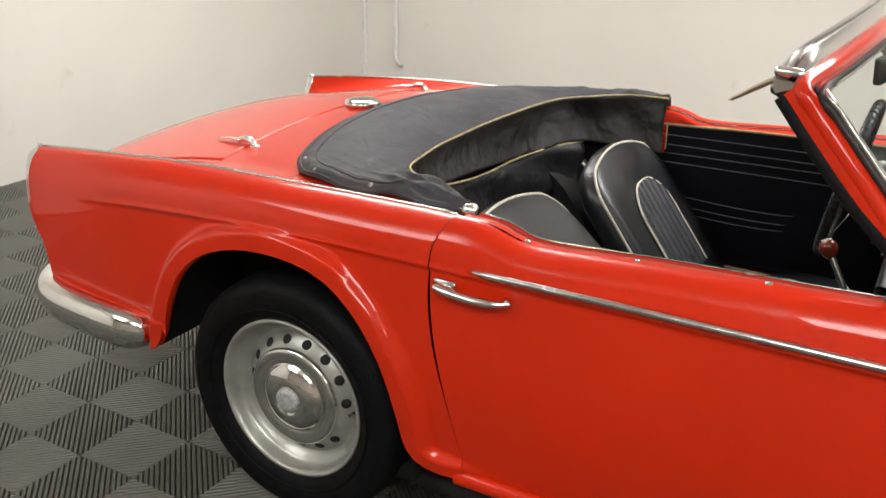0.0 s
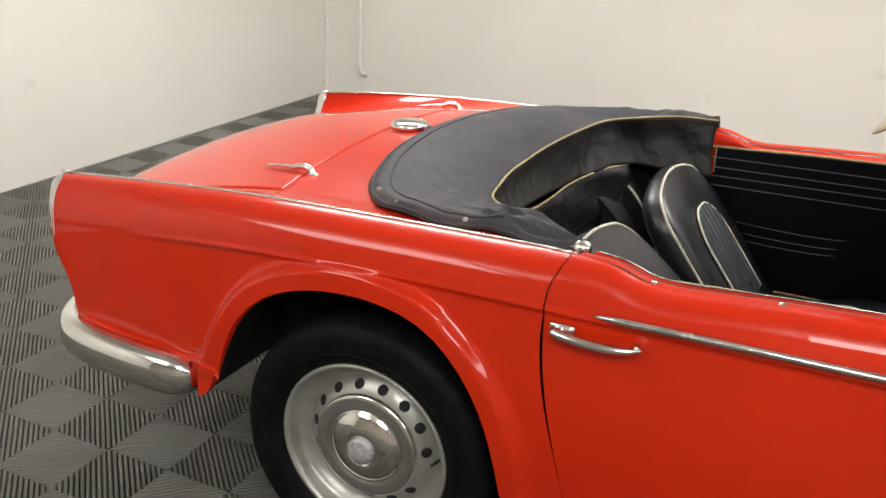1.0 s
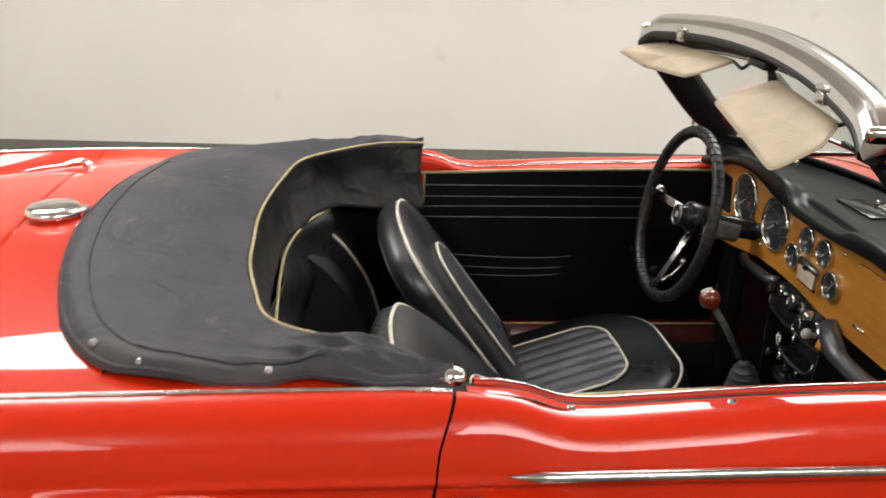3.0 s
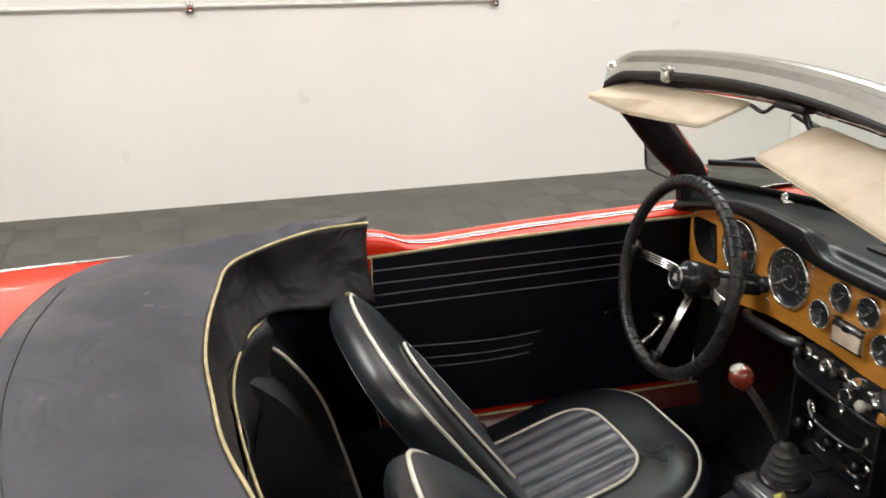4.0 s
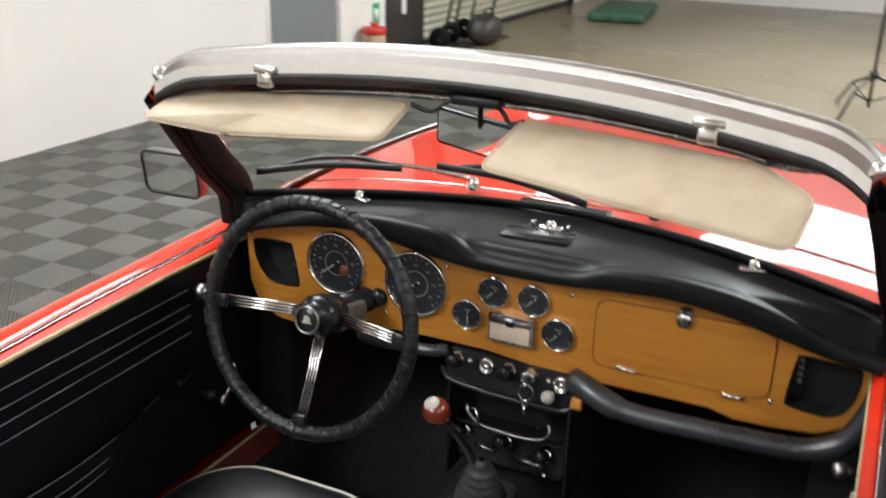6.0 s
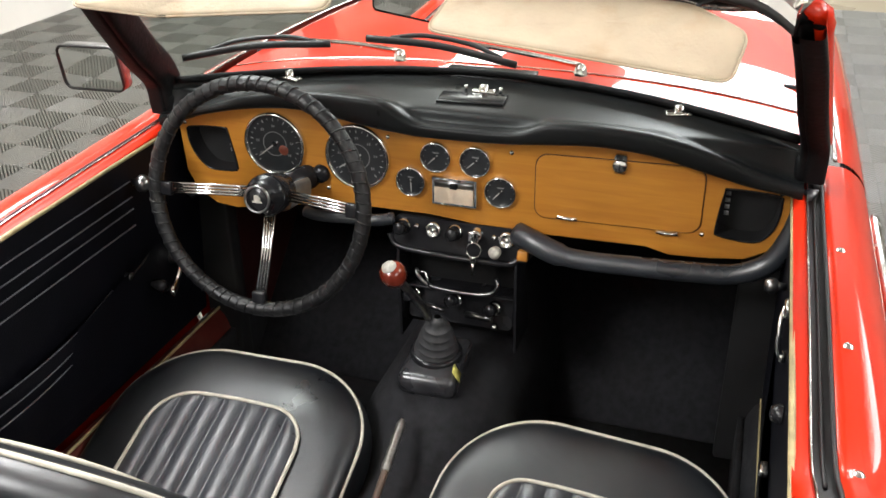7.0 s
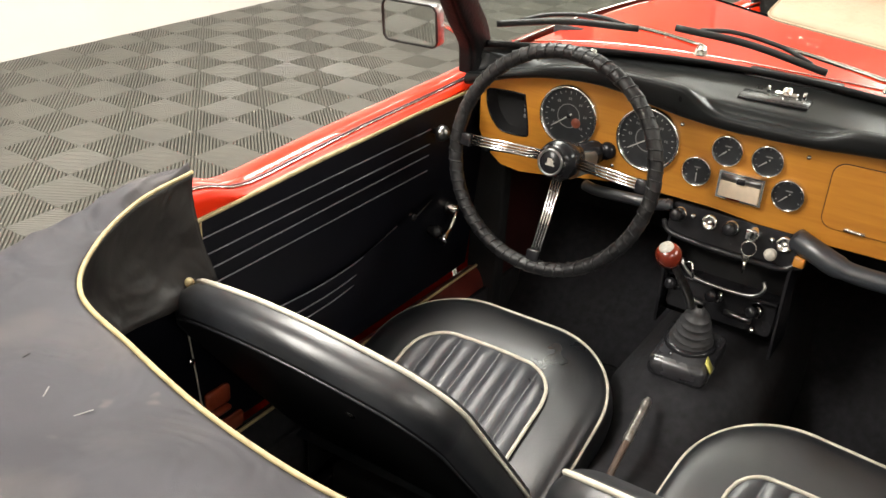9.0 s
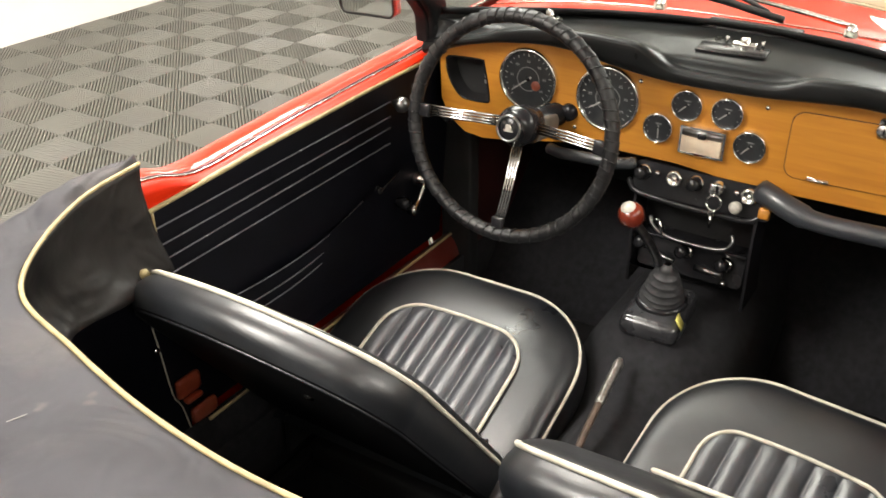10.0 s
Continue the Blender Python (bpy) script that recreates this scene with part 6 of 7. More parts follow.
for vy, vw in ((0.372, 0.05), (-0.372, 0.05)):
    vx, vz = 1.380, screen_z(vy) - 0.006
    part("demister_vent", joined(box(-0.012, 0.012, -vw / 2, vw / 2, 0, 0.008, 0.003, pose(vx, vy, vz, 0, 4, -18 if vy > 0 else 18)), moved(lathe([(0, 0.014), (0.008, 0.012), (0.010, 0.0)], 14), pose(vx, vy, vz + 0.006))), CHROME_WORN, pad)
cx0 = 1.356
part("ashtray_lid", box(-0.028, 0.028, -0.062, 0.062, 0, 0.0045, 0.002, pose(cx0, -0.006, 0.935, 0, 0, 4)), BLACK_GLOSS, pad, "black lid set in the dash top")
part("lid_catch", joined(box(-0.009, 0.009, -0.022, 0.022, 0, 0.007, 0.003, pose(1.398, -0.016, 0.935)), moved(lathe([(0, 0.013), (0.008, 0.011), (0.011, 0.0)], 14), pose(1.398, -0.016, 0.939)), box(-0.004, 0.004, 0.030, 0.036, 0, 0.014, 0.001, pose(1.395, -0.016, 0.935)), box(-0.004, 0.004, -0.036, -0.030, 0, 0.014, 0.001, pose(1.395, -0.016, 0.935))), CHROME, pad)

# switch panel and centre console
SM = Matrix.Translation((1.266, 0.0, 0.699)) @ Matrix(((0, 0, -1, 0), (-1, 0, 0, 0), (0, 1, 0, 0), (0, 0, 0, 1))) @ Matrix.Rotation(radians(-14), 4, "X")


def on_switch(y, z, out=0.0):
    return SM @ Matrix.Translation((-y, z, out))


panel = part("switch_panel", plate([(x - (-0.012), y) for x, y in rounded(0.262, 0.062, 0.01, 4)], 0.004, SM @ Matrix.Translation((0, -0.002, 0)), 0.001), BLACK_GLOSS, dash, "black switch panel", flat=True)
part("panel_box", box(-0.118, 0.140, -0.032, 0.027, -0.05, 0.0, 0.004, SM), DARK, panel)
for y, z, kind in ((0.100, 0.008, "pull"), (0.074, 0.011, "dot"), (0.041, 0.008, "ring"), (-0.001, 0.009, "pull"), (-0.043, 0.010, "key"), (-0.076, 0.009, "dot"), (-0.100, 0.007, "ring"), (-0.084, -0.014, "pale")):
    m = on_switch(y, z, 0.004)
    if kind == "pull":
        k = part("switch_knob", moved(lathe([(0.013, 0.0), (0.014, 0.003), (0.011, 0.006), (0.006, 0.008), (0.006, 0.016), (0.011, 0.019), (0.012, 0.028), (0.009, 0.031), (0, 0.0315)], 22), m), BLACK_GLOSS, panel)
        part("knob_collar", moved(lathe([(0.0142, 0.0), (0.0152, 0.004), (0.0125, 0.0065)], 22), m), CHROME, k)
    elif kind == "dot":
        part("pilot_lamp", moved(lathe([(0, 0.006), (0.004, 0.005), (0.0055, 0.0)], 14), m), CHROME, panel)
    elif kind == "ring":
        part("switch_ring", moved(lathe([(0.0145, 0.0), (0.0155, 0.005), (0.012, 0.008), (0.009, 0.006), (0.006, 0.004), (0, 0.007)], 24), m), CHROME, panel)
    elif kind == "key":
        part("ignition_lock", moved(lathe([(0.014, 0.0), (0.0145, 0.006), (0.011, 0.012), (0.0105, 0.016), (0, 0.017)], 24), m), CHROME, panel)
    else:
        part("switch_knob", moved(lathe([(0.006, 0.0), (0.006, 0.012), (0.0105, 0.015), (0.0115, 0.024), (0.008, 0.028), (0, 0.0285)], 20), m), KNOB_CAP, panel, "pale grey push knob")
kc = on_switch(-0.043, 0.010, 0.030).translation
part("ignition_key", joined(box(-0.0012, 0.0012, -0.010, 0.010, -0.009, 0.010, 0.001, Matrix.Translation(kc)), sweep([kc, on_switch(-0.043, 0.010, 0.016).translation], 0.002, 6)), CHROME, panel)
ring_c = kc + Vector((-0.004, -0.002, -0.024))
part("key_ring", sweep([ring_c + Vector((0.003 * math.sin(a), 0.0135 * math.cos(a), 0.0135 * math.sin(a))) for a in span(0, 2 * math.pi, 25)[:-1]], 0.0013, 6, closed=True, up=(1, 0, 0)), CHROME, panel)
part("spare_key", joined(box(-0.001, 0.001, -0.006, 0.006, -0.010, 0.004, 0.001, Matrix.Translation(ring_c + Vector((0, 0.002, -0.018)))), box(-0.001, 0.001, -0.0025, 0.0025, -0.034, -0.009, 0.0, Matrix.Translation(ring_c + Vector((0, 0.002, -0.018))))), CHROME_WORN, panel)
part("wood_chip", box(-0.01, 0.01, -0.010, 0.010, -0.006, 0.008, 0.003, on_switch(-0.134, -0.014, 0.016)), WOOD, panel, "broken edge of bare wood")
# lip under the panel, then an open tray, its bent rail and the heater controls
part("panel_lip", sweep(spline([(1.262, 0.128, 0.690), (1.254, 0.112, 0.671), (1.250, 0.06, 0.666), (1.248, 0.0, 0.664), (1.250, -0.06, 0.663), (1.254, -0.110, 0.664), (1.262, -0.128, 0.680)], 40), 0.006, 10), BLACK_GLOSS, panel, "rounded black lip")
for cy in (0.112, -0.118):
    part("console_side", plate([(p.x, p.y) for p in spline([(-0.012, -0.02, 0), (-0.012, 0.18, 0), (0.055, 0.18, 0), (0.062, 0.10, 0), (0.080, 0.04, 0), (0.095, -0.02, 0)], 40)], 0.005, Matrix.Translation((1.268, cy, 0.49)) @ Matrix(((1, 0, 0, 0), (0, 0, -1, 0), (0, 1, 0, 0), (0, 0, 0, 1)))), BLACK_GLOSS, dash, flat=True)
part("console_back", box(1.318, 1.328, -0.12, 0.112, 0.47, 0.69), DARK, dash)
part("console_tray", box(1.275, 1.318, -0.112, 0.106, 0.571, 0.577, 0.002), BLACK_GLOSS, dash)
part("lower_console", plate(rounded(0.214, 0.072, 0.012, 4), 0.006, Matrix.Translation((1.292, -0.003, 0.535)) @ Matrix(((0, 0, -1, 0), (-1, 0, 0, 0), (0, 1, 0, 0), (0, 0, 0, 1))) @ Matrix.Rotation(radians(-14), 4, "X"), 0.002), BLACK_GLOSS, dash, flat=True)
part("console_rail", sweep(spline([(1.272, 0.080, 0.616), (1.264, 0.074, 0.605), (1.262, 0.050, 0.588), (1.260, 0.0, 0.584), (1.261, -0.050, 0.585), (1.263, -0.074, 0.592), (1.266, -0.083, 0.606), (1.272, -0.078, 0.618)], 44), 0.0036, 8), TARNISHED, dash, "dull metal bent rail")
part("rail_clip", joined(sweep([(1.262, 0.058, 0.617), (1.259, 0.050, 0.588)], 0.0028, 8), sweep([(1.262, 0.058, 0.617), (1.268, 0.078, 0.612)], 0.0028, 8)), CHROME, dash)
for y, z in ((0.088, 0.552), (0.004, 0.553), (-0.075, 0.546)):
    m = Matrix.Translation((1.286, y, z)) @ Matrix(((0, 0, -1, 0), (-1, 0, 0, 0), (0, 1, 0, 0), (0, 0, 0, 1))) @ Matrix.Rotation(radians(-16), 4, "X") @ Matrix.Rotation(radians(-14), 4, "Y")
    k = part("heater_knob", moved(lathe([(0.0125, 0.0), (0.0135, 0.004), (0.008, 0.006), (0.007, 0.014), (0.0115, 0.017), (0.0125, 0.030), (0.009, 0.034), (0, 0.0345)], 20), m), BLACK_GLOSS, dash)
    part("knob_collar", moved(lathe([(0.0135, 0.001), (0.0150, 0.005), (0.0100, 0.0075)], 20), m), CHROME, k)
part("console_strip", sweep([(1.274, 0.062, 0.536), (1.272, 0.024, 0.531)], 0.005, 8), TARNISHED, dash)
part("console_strip", sweep([(1.274, -0.017, 0.529), (1.272, -0.071, 0.528)], 0.006, 8), TARNISHED, dash)
part("strip_bolt", moved(lathe([(0, 0.012), (0.006, 0.011), (0.007, 0.0)], 6), pose(1.276, -0.077, 0.512, 0, -90)), CHROME_WORN, dash)

# ---------------------------------------------------------------- steering wheel
WT = radians(11)
WC = Vector((1.075, 0.2955, 0.8187))
WM = Matrix(((0, math.sin(WT), -math.cos(WT), WC.x), (-1, 0, 0, WC.y), (0, math.cos(WT), math.sin(WT), WC.z), (0, 0, 0, 1)))
sw = new("steering_wheel")
sw.parent = car
sw["label"] = "laced black leather three-spoke steering wheel"
WR = 0.198


def rim_pt(i, k):
    a, b = 2 * math.pi * i / 120, 2 * math.pi * k / 14
    lace = 0.0006 * math.sin(i * 2 * math.pi / 3.0 + b)
    r = 0.0130 + lace + 0.0012 * noise.noise(Vector((i * 0.8, k * 0.9, 1.7)))
    return WM @ Vector(((WR + r * math.cos(b)) * math.cos(a), (WR + r * math.cos(b)) * math.sin(a), r * math.sin(b)))


rim = part("rim", grid(rim_pt, list(range(120)), list(range(14)), True, True), WRAP, sw, "rim bound in laced black leather")
lace_pts = [WM @ Vector(((WR + 0.0131 * math.cos(68 * a + 2 * math.sin(3 * a))) * math.cos(a), (WR + 0.0131 * math.cos(68 * a + 2 * math.sin(3 * a))) * math.sin(a), 0.0131 * math.sin(68 * a + 2 * math.sin(3 * a)))) for a in span(0, 2 * math.pi, 1361)[:-1]]
part("lacing", sweep(lace_pts, 0.0015, 4, closed=True), WRAP, rim)
for ang in (180, 1, 271):
    d = Vector((math.cos(radians(ang)), math.sin(radians(ang)), 0))
    e = Vector((-d.y, d.x, 0))
    sp = part("spoke", joined(*[sweep([WM @ (d * 0.026 + e * o + Vector((0, 0, -0.050))), WM @ (d * 0.10 + e * o + Vector((0, 0, -0.030))), WM @ (d * (WR - 0.004) + e * o)], 0.0023, 8) for o in (-0.0081, -0.0027, 0.0027, 0.0081)]), CHROME, sw, "spoke of four polished steel rods")
    part("spoke_end", box(-0.012, 0.012, -0.0125, 0.0125, -0.006, 0.006, 0.003, WM @ Matrix.Translation(d * (WR - 0.020)) @ Matrix.Rotation(radians(ang), 4, "Z")), BLACK_GLOSS, sp)
HM = WM @ Matrix.Translation((0, 0, -0.040))
hub = part("hub", moved(lathe([(0.0, -0.05), (0.030, -0.05), (0.037, -0.014), (0.038, 0.006), (0.036, 0.014), (0.030, 0.019), (0.0262, 0.024), (0.0258, 0.034), (0.0245, 0.0375), (0, 0.0375)], 36), HM), BLACK_GLOSS, sw, "black centre boss")
part("hub_ring", moved(lathe([(0.0245, 0.036), (0.0248, 0.040), (0.0225, 0.0415), (0.0205, 0.039)], 36), HM), TARNISHED, hub)
part("emblem", joined(box(-0.009, 0.009, -0.006, -0.003, 0.0375, 0.039, 0, HM), box(-0.006, 0.003, -0.003, 0.007, 0.0375, 0.039, 0, HM), box(0.003, 0.006, -0.003, 0.004, 0.0375, 0.039, 0, HM)), KNOB_CAP, hub, flat=True)
cowl = part("column_cowl", joined(moved(grid(lambda v, a: ((0.031 - 0.002 * v) * math.copysign(abs(math.cos(a)) ** 0.6, math.cos(a)), -0.010 + (0.026 - 0.002 * v) * math.copysign(abs(math.sin(a)) ** 0.6, math.sin(a)), -0.070 - 0.085 * v), span(0, 1, 6), span(0, 2 * math.pi, 33)[:-1], False, True), WM),
                                  moved(lathe([(0.0, -0.066), (0.024, -0.068), (0.030, -0.075)], 32), WM @ Matrix.Translation((0, -0.006, 0)))), material("grey_black_cowl", (0.15, 0.156, 0.15), 0.34, 0.4, vary=0.2, scale=30), sw, "dark grey column cowl")
part("column", sweep([WM @ Vector((0, 0, -0.05)), WM @ Vector((0, 0, -0.55))], 0.024, 16), BLACK_GLOSS, sw)
st = part("indicator_stalk", sweep(spline([WM @ Vector((-0.035, 0.0, -0.05)), WM @ Vector((-0.09, -0.010, -0.055)), WM @ Vector((-0.13, -0.014, -0.052)), WM @ Vector((-0.150, -0.016, -0.048))], 20), 0.0042, 8), CHROME, sw)
part("stalk_knob", moved(lathe([(0, 0.016), (0.010, 0.014), (0.015, 0.006), (0.0155, -0.006), (0.011, -0.014), (0.0, -0.016)], 20), WM @ Matrix.Translation((-0.158, -0.017, -0.047)) @ Matrix.Rotation(radians(80), 4, "Y") @ Matrix.Scale(0.6, 4)), BLACK_GLOSS, st)
# steering lock barrel beside the column
part("lock_barrel", moved(lathe([(0, 0.012), (0.016, 0.011), (0.018, 0.0)], 20), on_dash(0.268, 0.790)), BLACK_GLOSS, dash)

# ---------------------------------------------------------------- windscreen
ws = new("windscreen")
ws.parent = car
ws["label"] = "curved windscreen in a red and black frame with bright header"


def base_pt(s):
    y = 0.585 * s
    return Vector((screen_x(y) - 0.004 + 0.012 * abs(s) ** 6, y, screen_z(y) + 0.004))


def head_pt(s):
    y = 0.533 * s
    return Vector((1.092 - 0.200 * y * y, y, 1.249 - 0.150 * y * y))


glass = part("glass", grid(lambda s, v: base_pt(s).lerp(head_pt(s), v) + Vector((0.012 * math.sin(math.pi * v), 0, 0)), span(-0.985, 0.985, 50), span(0.02, 0.97, 14)), GLASS, ws, "clear laminated glass")
part("base_seal", sweep([base_pt(s) + Vector((-0.004, 0, 0.004)) for s in span(-0.97, 0.97, 60)], 0.0075, 8), PILLAR_VINYL, ws)
for side in (-1, 1):
    b, t = base_pt(side), head_pt(side)
    line = [b + Vector((0.012, side * 0.006, -0.05)), b + Vector((-0.004, side * 0.004, 0.02)), b.lerp(t, 0.35) + Vector((0.002, side * 0.006, 0)), b.lerp(t, 0.7) + Vector((0.0, side * 0.006, 0)), t + Vector((0, side * 0.002, 0.002))]
    line = spline(line, 24)

    def pillar_pt(i, k, shift, wide, deep):
        """A rounded-box section that follows the pillar."""
        p = line[i]
        tdir = (line[min(i + 1, 23)] - line[max(i - 1, 0)]).normalized()
        fwd = Vector((0, side, 0)).cross(tdir).normalized()
        if fwd.x < 0:
            fwd = -fwd
        an = 2 * math.pi * k / 16
        cx, cy = (math.copysign(abs(math.cos(an)) ** 0.5, math.cos(an)), math.copysign(abs(math.sin(an)) ** 0.5, math.sin(an)))
        return p + fwd * (wide * cx + shift[0]) + Vector((0, side, 0)) * (deep * cy + shift[1])

    pil = part("pillar", grid(lambda i, k: pillar_pt(i, k, (-0.002, 0.013), 0.021, 0.008), list(range(23)), list(range(16)), False, True), RED, ws, "red painted pillar")
    part("pillar_lining", grid(lambda i, k: pillar_pt(i, k, (-0.002, -0.008), 0.031, 0.014), list(range(22)), list(range(16)), False, True), PILLAR_VINYL, pil, "black lining with crumpled edge")
    part("pillar_seal", grid(lambda i, k: pillar_pt(i, k, (-0.026, 0.006), 0.012, 0.0165), list(range(23)), list(range(16)), False, True), PILLAR_VINYL, pil)
    part("pillar_foot", box(-0.022, 0.035, -0.02, 0.022, -0.03, 0.018, 0.012, pose(b.x, b.y + side * 0.002, b.z - 0.03)), PILLAR_VINYL, pil)

# header: black inner rail below, bright ribbed capping above
head = [head_pt(s) - Vector((0, 0, 0.022 * max(0.0, (abs(s) - 0.86) / 0.13) ** 2)) for s in span(-0.99, 0.99, 61)]


def header_pt(i, k, prof):
    p = head[i]
    a, b = head[max(i - 1, 0)], head[min(i + 1, 60)]
    tdir = (b - a).normalized()
    fwd = Vector((-tdir.y, tdir.x, 0)).normalized()
    if fwd.x < 0:
        fwd = -fwd
    x, z = prof[k]
    return p + fwd * x + Vector((0, 0, z))


cap_prof = [(x, z * 1.62 + 0.001) for x, z in [(-0.024, -0.006), (-0.031, 0.001), (-0.029, 0.012), (-0.019, 0.0195), (-0.013, 0.0190), (-0.011, 0.0245), (-0.003, 0.026), (0.002, 0.0262), (0.004, 0.0215), (0.008, 0.0215), (0.0095, 0.0260), (0.014, 0.0255), (0.020, 0.020), (0.024, 0.012), (0.024, 0.002), (0.0, 0.0)]]
capping = grid(lambda i, k: header_pt(i, k, cap_prof), list(range(61)), list(range(16)), False, True)
capping[1].extend([tuple(range(16)), tuple(60 * 16 + k for k in range(16))])
header = part("header_capping", capping, ALU, ws, "bright ribbed aluminium header capping")
edged(header, 18)
in_prof = [(-0.024, 0.007), (-0.0335, 0.002), (-0.0325, -0.008), (-0.012, -0.0165), (0.006, -0.018), (0.030, -0.0175), (0.033, -0.004), (0.020, 0.006)]
front_prof = [(0.018, 0.010), (0.028, 0.008), (0.038, 0.000), (0.045, -0.010), (0.046, -0.017), (0.034, -0.0155)]
part("header_front", grid(lambda i, k: header_pt(i, k, front_prof), list(range(61)), list(range(6)), False, True), RED, ws, "red painted header")
part("header_rail", grid(lambda i, k: header_pt(i, k, in_prof), list(range(61)), list(range(8)), False, True), SEAL, ws, "black inner header rail")
for side in (-1, 1):
    e = head_pt(side * 0.968) - Vector((0, 0, 0.010))
    part("corner_cap", box(-0.028, 0.026, -0.012, 0.006, 0.006, 0.033, 0.008, pose(e.x, e.y, e.z, side * -34, 0, side * 14), 3), CHROME, ws, "polished corner cap")
    hp = head_pt(side * 0.62)
    part("hood_catch", joined(box(-0.012, 0.010, -0.020, 0.020, -0.004, 0.006, 0.003, pose(hp.x - 0.024, hp.y, hp.z + 0.008)), box(-0.008, 0.006, -0.013, 0.013, -0.022, 0.0, 0.004, pose(hp.x - 0.030, hp.y, hp.z + 0.004)),
                              moved(lathe([(0, 0.012), (0.008, 0.011), (0.010, 0.0)], 14), pose(hp.x - 0.004, hp.y, hp.z + 0.024))), CHROME_WORN, ws, "hood catch")
for s in (-0.85, -0.4, -0.15, 0.12, 0.4, 0.85):
    hp = head_pt(s)
    part("capping_stud", moved(lathe([(0, 0.005), (0.004, 0.0045), (0.006, 0.0)], 12), pose(hp.x + 0.006, hp.y, hp.z + 0.0235)), CHROME, ws)

# rubber and bright moulding round the glass, with rounded upper corners
def surround(side, up, out, drop):
    """Half of a line round the glass: up one pillar, round the corner, along the header to its middle."""
    b, t = base_pt(side), head_pt(side)
    rise = (t - b).normalized()
    ahead = Vector((0, side, 0)).cross(rise).normalized()
    ahead = -ahead if ahead.x < 0 else ahead
    col = [b.lerp(t, k) + ahead * up + Vector((0, side * out, 0)) for k in (-0.08, 0.2, 0.45, 0.7, 0.84)]
    top = [header_pt(30 + side * i, 0, [(0.040, drop)]) for i in (24, 20, 14, 7, 0)]
    return spline(col + top, 60)


def red_band(side):
    """Up the front of a pillar and round into the header."""
    b, t = base_pt(side), head_pt(side)
    rise = (t - b).normalized()
    ahead = Vector((0, side, 0)).cross(rise).normalized()
    ahead = -ahead if ahead.x < 0 else ahead
    col = [b.lerp(t, k) + ahead * 0.010 + Vector((0, side * 0.0145, 0)) for k in (0.0, 0.3, 0.6, 0.8)]
    col += [b.lerp(t, 0.93) + ahead * 0.013 + Vector((0, side * 0.008, 0))]
    return spline(col + [header_pt(30 + side * i, 0, [(0.030, -0.004)]) for i in (25, 20, 12, 0)], 60)


for side in (-1, 1):
    part("glass_rubber", sweep(surround(side, 0.032, 0.012, -0.026), 0.0085, 8), SEAL, ws, "grey-black glass rubber")
    part("glass_moulding", sweep(surround(side, 0.042, 0.013, -0.036), 0.0056, 8), CHROME_WORN, ws, "bright glass moulding")
    band = red_band(side)
    part("frame_corner", sweep(band, 0.0165, 14), RED, ws, "red rounded frame")
    part("inner_rubber", sweep([p + Vector((0, -side * 0.013, 0)) for p in band[:36]], 0.0165, 12), PILLAR_VINYL, ws, "black inner rubber")

# sun visors
def visor(corners, label):
    """A padded visor from its outline, upper left round to lower left."""
    v = new("sun_visor")
    v.parent = car
    v["label"] = label
    c = sum((Vector(p) for p in corners), Vector()) / len(corners)
    loop = []
    n = len(corners)
    for i in range(n):
        p, a, b = Vector(corners[i]), Vector(corners[i - 1]), Vector(corners[(i + 1) % n])
        r = 0.020
        p0, p1 = p + (a - p).normalized() * r, p + (b - p).normalized() * r
        for t in span(0, 1, 5):
            loop.append(p0.lerp(p, t).lerp(p.lerp(p1, t), t))
    nrm = (Vector(corners[1]) - Vector(corners[0])).cross(Vector(corners[-1]) - Vector(corners[0])).normalized()
    m = len(loop)
    verts, faces = [], []
    prof = [(0.0, 0.0045), (0.5, 0.0048), (0.86, 0.0045), (0.97, 0.0035), (1.0, 0.0), (0.97, -0.0035), (0.86, -0.0045), (0.5, -0.0048), (0.0, -0.0045)]
    for k, h in prof:
        verts += [c + (p - c) * max(k, 0.001) + nrm * (h + 0.0006 * noise.noise(p * 30)) for p in loop]
    for q in range(len(prof) - 1):
        for i in range(m):
            j = (i + 1) % m
            faces.append((q * m + i, q * m + j, (q + 1) * m + j, (q + 1) * m + i))
    part("pad", (verts, faces), VISOR, v)
    part("seam", sweep([c + (p - c) * 1.002 for p in loop], 0.0017, 6, closed=True), VISOR, v)
    return v


vl = visor([(1.060, 0.515, 1.190), (1.078, 0.098, 1.212), (0.975, 0.096, 1.176), (0.976, 0.372, 1.150), (0.952, 0.502, 1.164)], "stained cream vinyl sun visor folded towards the driver")
part("pivot_rod", sweep(spline([(1.074, 0.10, 1.209), (1.078, 0.07, 1.202), (1.082, 0.05, 1.215), (1.086, 0.025, 1.228)], 14), 0.0035, 8), BLACK_METAL, vl)
part("pivot_rod", sweep(spline([(1.050, 0.44, 1.186), (1.052, 0.425, 1.192), (1.052, 0.435, 1.208), (1.052, 0.46, 1.214)], 12), 0.0035, 8), BLACK_METAL, vl)
part("tear", box(-0.001, 0.001, -0.022, 0.022, -0.003, 0.003, 0, pose(0.976, 0.375, 1.1525, 0, 30, 0)), DARK, vl, "dark tear at the edge")
vr = visor([(1.085, -0.070, 1.206), (1.040, -0.395, 1.200), (0.980, -0.470, 1.182), (0.914, -0.456, 1.138), (0.980, -0.050, 1.158)], "cream vinyl sun visor folded down over the passenger side")
part("pivot_rod", sweep(spline([(1.080, -0.075, 1.204), (1.082, -0.052, 1.198), (1.084, -0.04, 1.212), (1.086, -0.02, 1.228)], 14), 0.0035, 8), BLACK_METAL, vr)
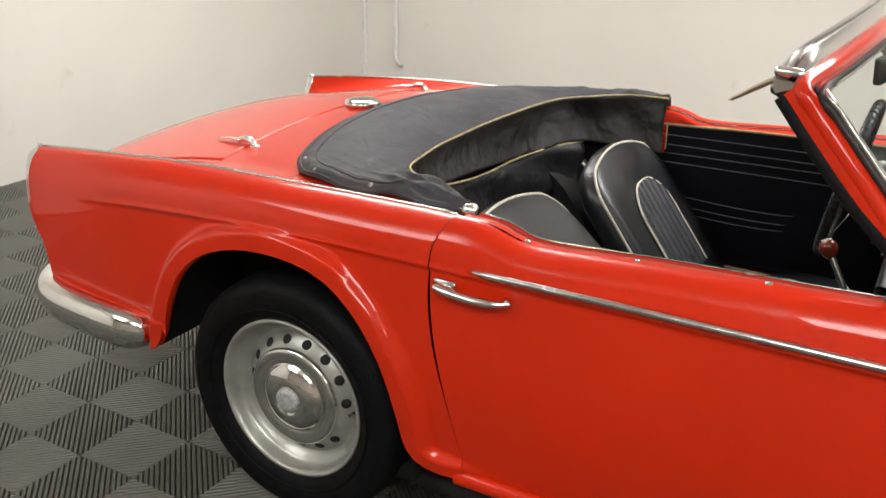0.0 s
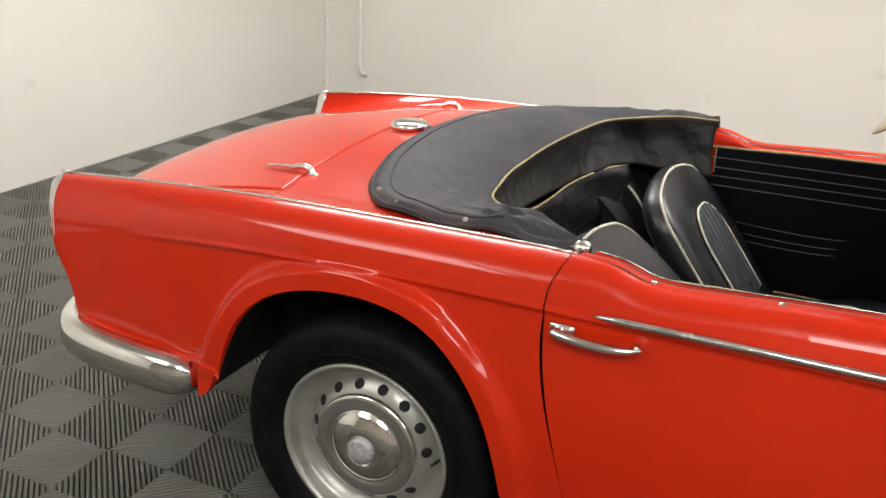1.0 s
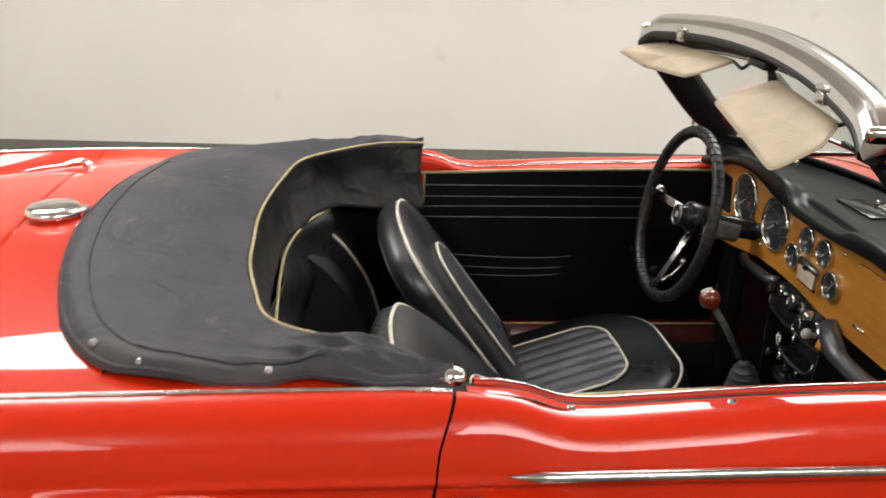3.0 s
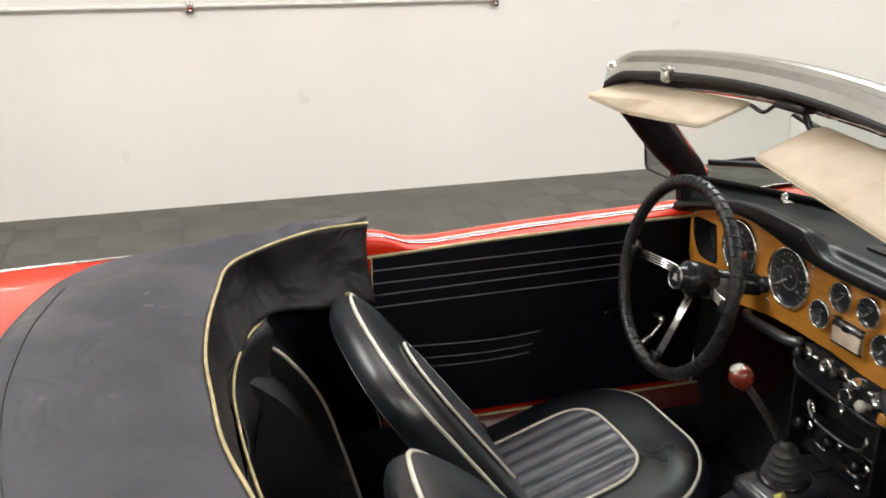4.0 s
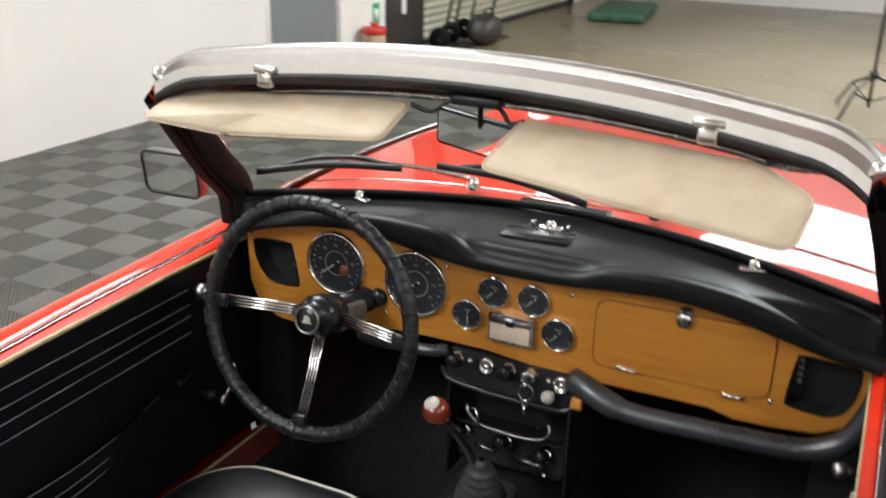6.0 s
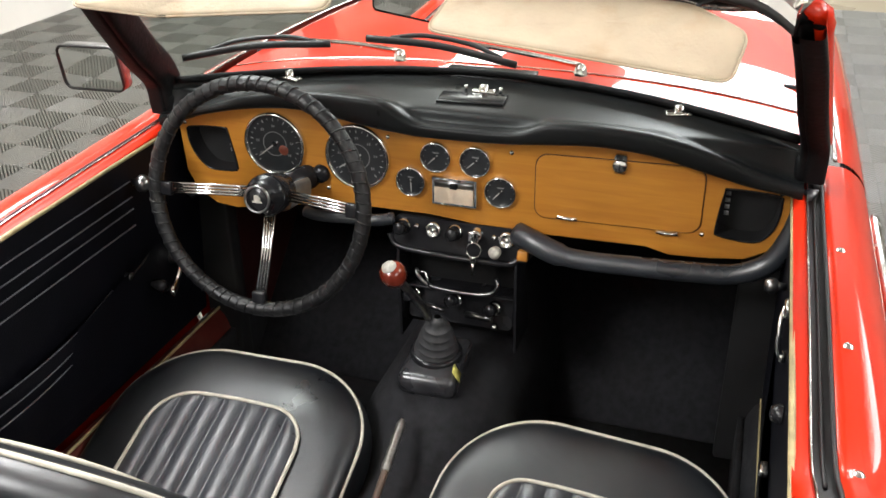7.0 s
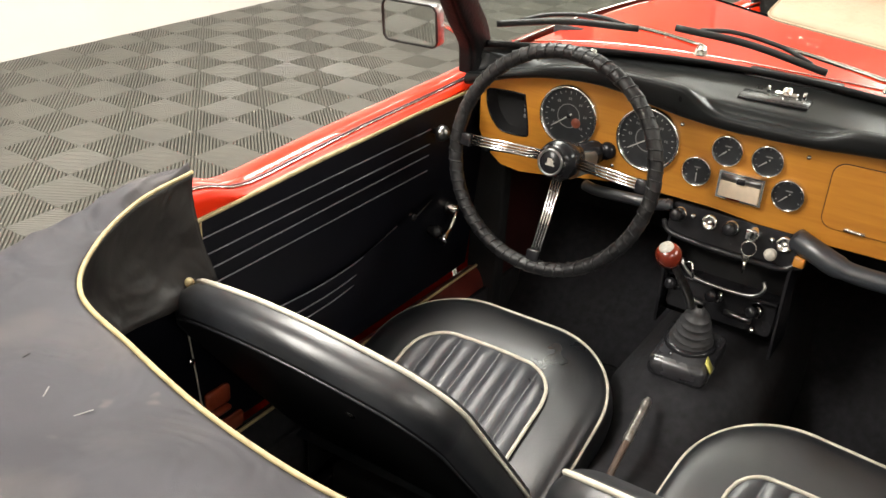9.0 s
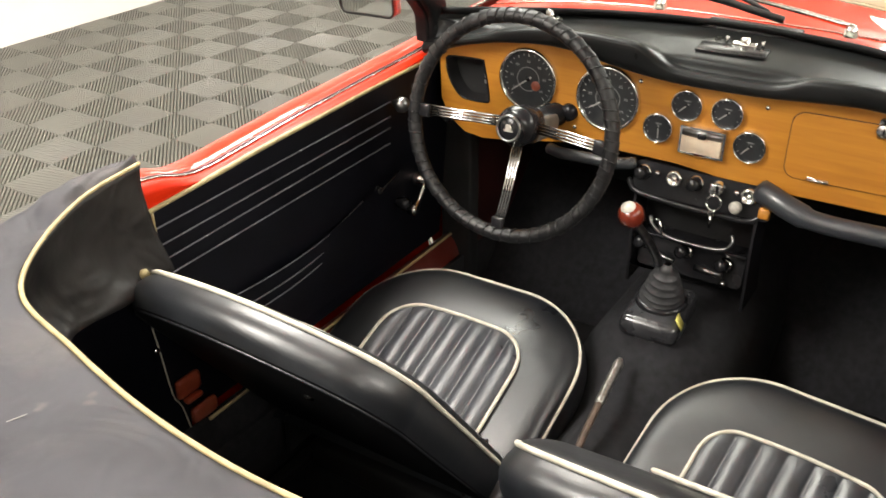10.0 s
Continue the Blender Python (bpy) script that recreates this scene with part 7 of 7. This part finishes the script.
part("pivot_rod", sweep(spline([(1.036, -0.40, 1.198), (1.042, -0.41, 1.204), (1.048, -0.44, 1.212), (1.050, -0.462, 1.214)], 12), 0.004, 8), BLACK_METAL, vr)
part("pivot_mount", box(-0.012, 0.012, -0.03, 0.03, -0.008, 0.008, 0.004, pose(1.050, -0.468, 1.208)), BLACK_METAL, vr)
part("pivot_mount", box(-0.012, 0.012, -0.03, 0.03, -0.008, 0.008, 0.004, pose(1.052, 0.46, 1.210)), BLACK_METAL, vl)

# inner mirror
mi = new("inner_mirror")
mi.parent = car
mz = Vector((-0.965, 0.235, -0.06)).normalized()
mx = Vector((0, 0, 1)).cross(mz).normalized()
my = mz.cross(mx)
mm = Matrix(((mx.x, my.x, mz.x, 1.140), (mx.y, my.y, mz.y, 0.022), (mx.z, my.z, mz.z, 1.158), (0, 0, 0, 1))) @ Matrix.Rotation(radians(-4), 4, "Z")
part("mirror_shell", plate(rounded(0.158, 0.058, 0.008), 0.014, mm @ Matrix.Translation((0, 0, -0.012)), 0.002), BLACK_GLOSS, mi)
part("mirror_face", plate(rounded(0.148, 0.049, 0.006), 0.0006, mm @ Matrix.Translation((0, 0, 0.0021))), MIRROR, mi, flat=True)
part("mirror_stem", sweep(spline([mm @ Vector((0, 0, -0.010)), (1.125, 0.012, 1.19), (1.100, 0.0, 1.228)], 12), 0.0045, 8), BLACK_METAL, mi)
part("mirror_mount", box(-0.014, 0.016, -0.038, 0.038, -0.012, 0.004, 0.005, pose(1.086, 0.0, 1.228)), BLACK_METAL, mi)

# door mirror on the far side
dm = new("door_mirror")
dm.parent = car
m2 = Matrix.Translation((1.292, 0.764, 0.949)) @ Matrix(((0, 0, -1, 0), (-1, 0, 0, 0), (0, 1, 0, 0), (0, 0, 0, 1))) @ Matrix.Rotation(radians(-4), 4, "Y") @ Matrix.Rotation(radians(4), 4, "X") @ Matrix.Rotation(radians(3), 4, "Z")
part("mirror_back", plate(rounded(0.152, 0.092, 0.018), 0.022, m2 @ Matrix.Translation((0, 0, -0.022)), 0.004), TARNISHED, dm, "dull metal mirror shell")
part("mirror_rim", sweep([m2 @ Vector((x, y, 0.002)) for x, y in rounded(0.149, 0.089, 0.017)], 0.0028, 6, closed=True), BLACK_METAL, dm, "dark rim")
part("mirror_face", plate(rounded(0.144, 0.084, 0.015), 0.0006, m2 @ Matrix.Translation((0, 0, 0.0005))), MIRROR, dm, flat=True)
part("mirror_arm", sweep(spline([m2 @ Vector((0.05, -0.01, -0.02)), (1.318, 0.700, 0.955), (1.340, 0.660, 0.925), (1.345, 0.640, 0.872)], 18), 0.0065, 10), CHROME, dm)

# wipers resting on the glass
def wiper(tip, mid, heel, pivot):
    w = new("wiper")
    w.parent = car
    line = spline([tip, mid, heel], 20)
    part("blade", sweep([p + Vector((0.010, 0, 0.0)) for p in line], 0.0055, 8, flat=1.3), BLADE, w)
    part("bridge", sweep(spline([line[3] + Vector((0.014, 0, 0.004)), line[7] + Vector((0.022, 0, 0.012)), line[13] + Vector((0.022, 0, 0.012)), line[17] + Vector((0.014, 0, 0.004))], 16), 0.0045, 8), BLADE, w)
    part("arm", sweep(spline([line[10] + Vector((0.022, 0, 0.012)), line[13].lerp(Vector(pivot), 0.5) + Vector((0.02, 0, 0.012)), Vector(pivot) + Vector((0.0, 0, 0.012))], 14), 0.0045, 8, taper=lambda t: 0.7 + 0.6 * t), CHROME_WORN, w)
    part("spindle", moved(lathe([(0, 0.022), (0.008, 0.020), (0.012, 0.012), (0.014, 0.0)], 18), pose(pivot[0], pivot[1], pivot[2] - 0.006)), CHROME, w)


wiper((1.292, 0.556, 0.983), (1.352, 0.430, 1.000), (1.390, 0.290, 1.004), (1.535, 0.20, 0.948))
wiper((1.398, 0.219, 1.018), (1.418, 0.08, 1.008), (1.413, -0.071, 0.985), (1.535, -0.17, 0.948))
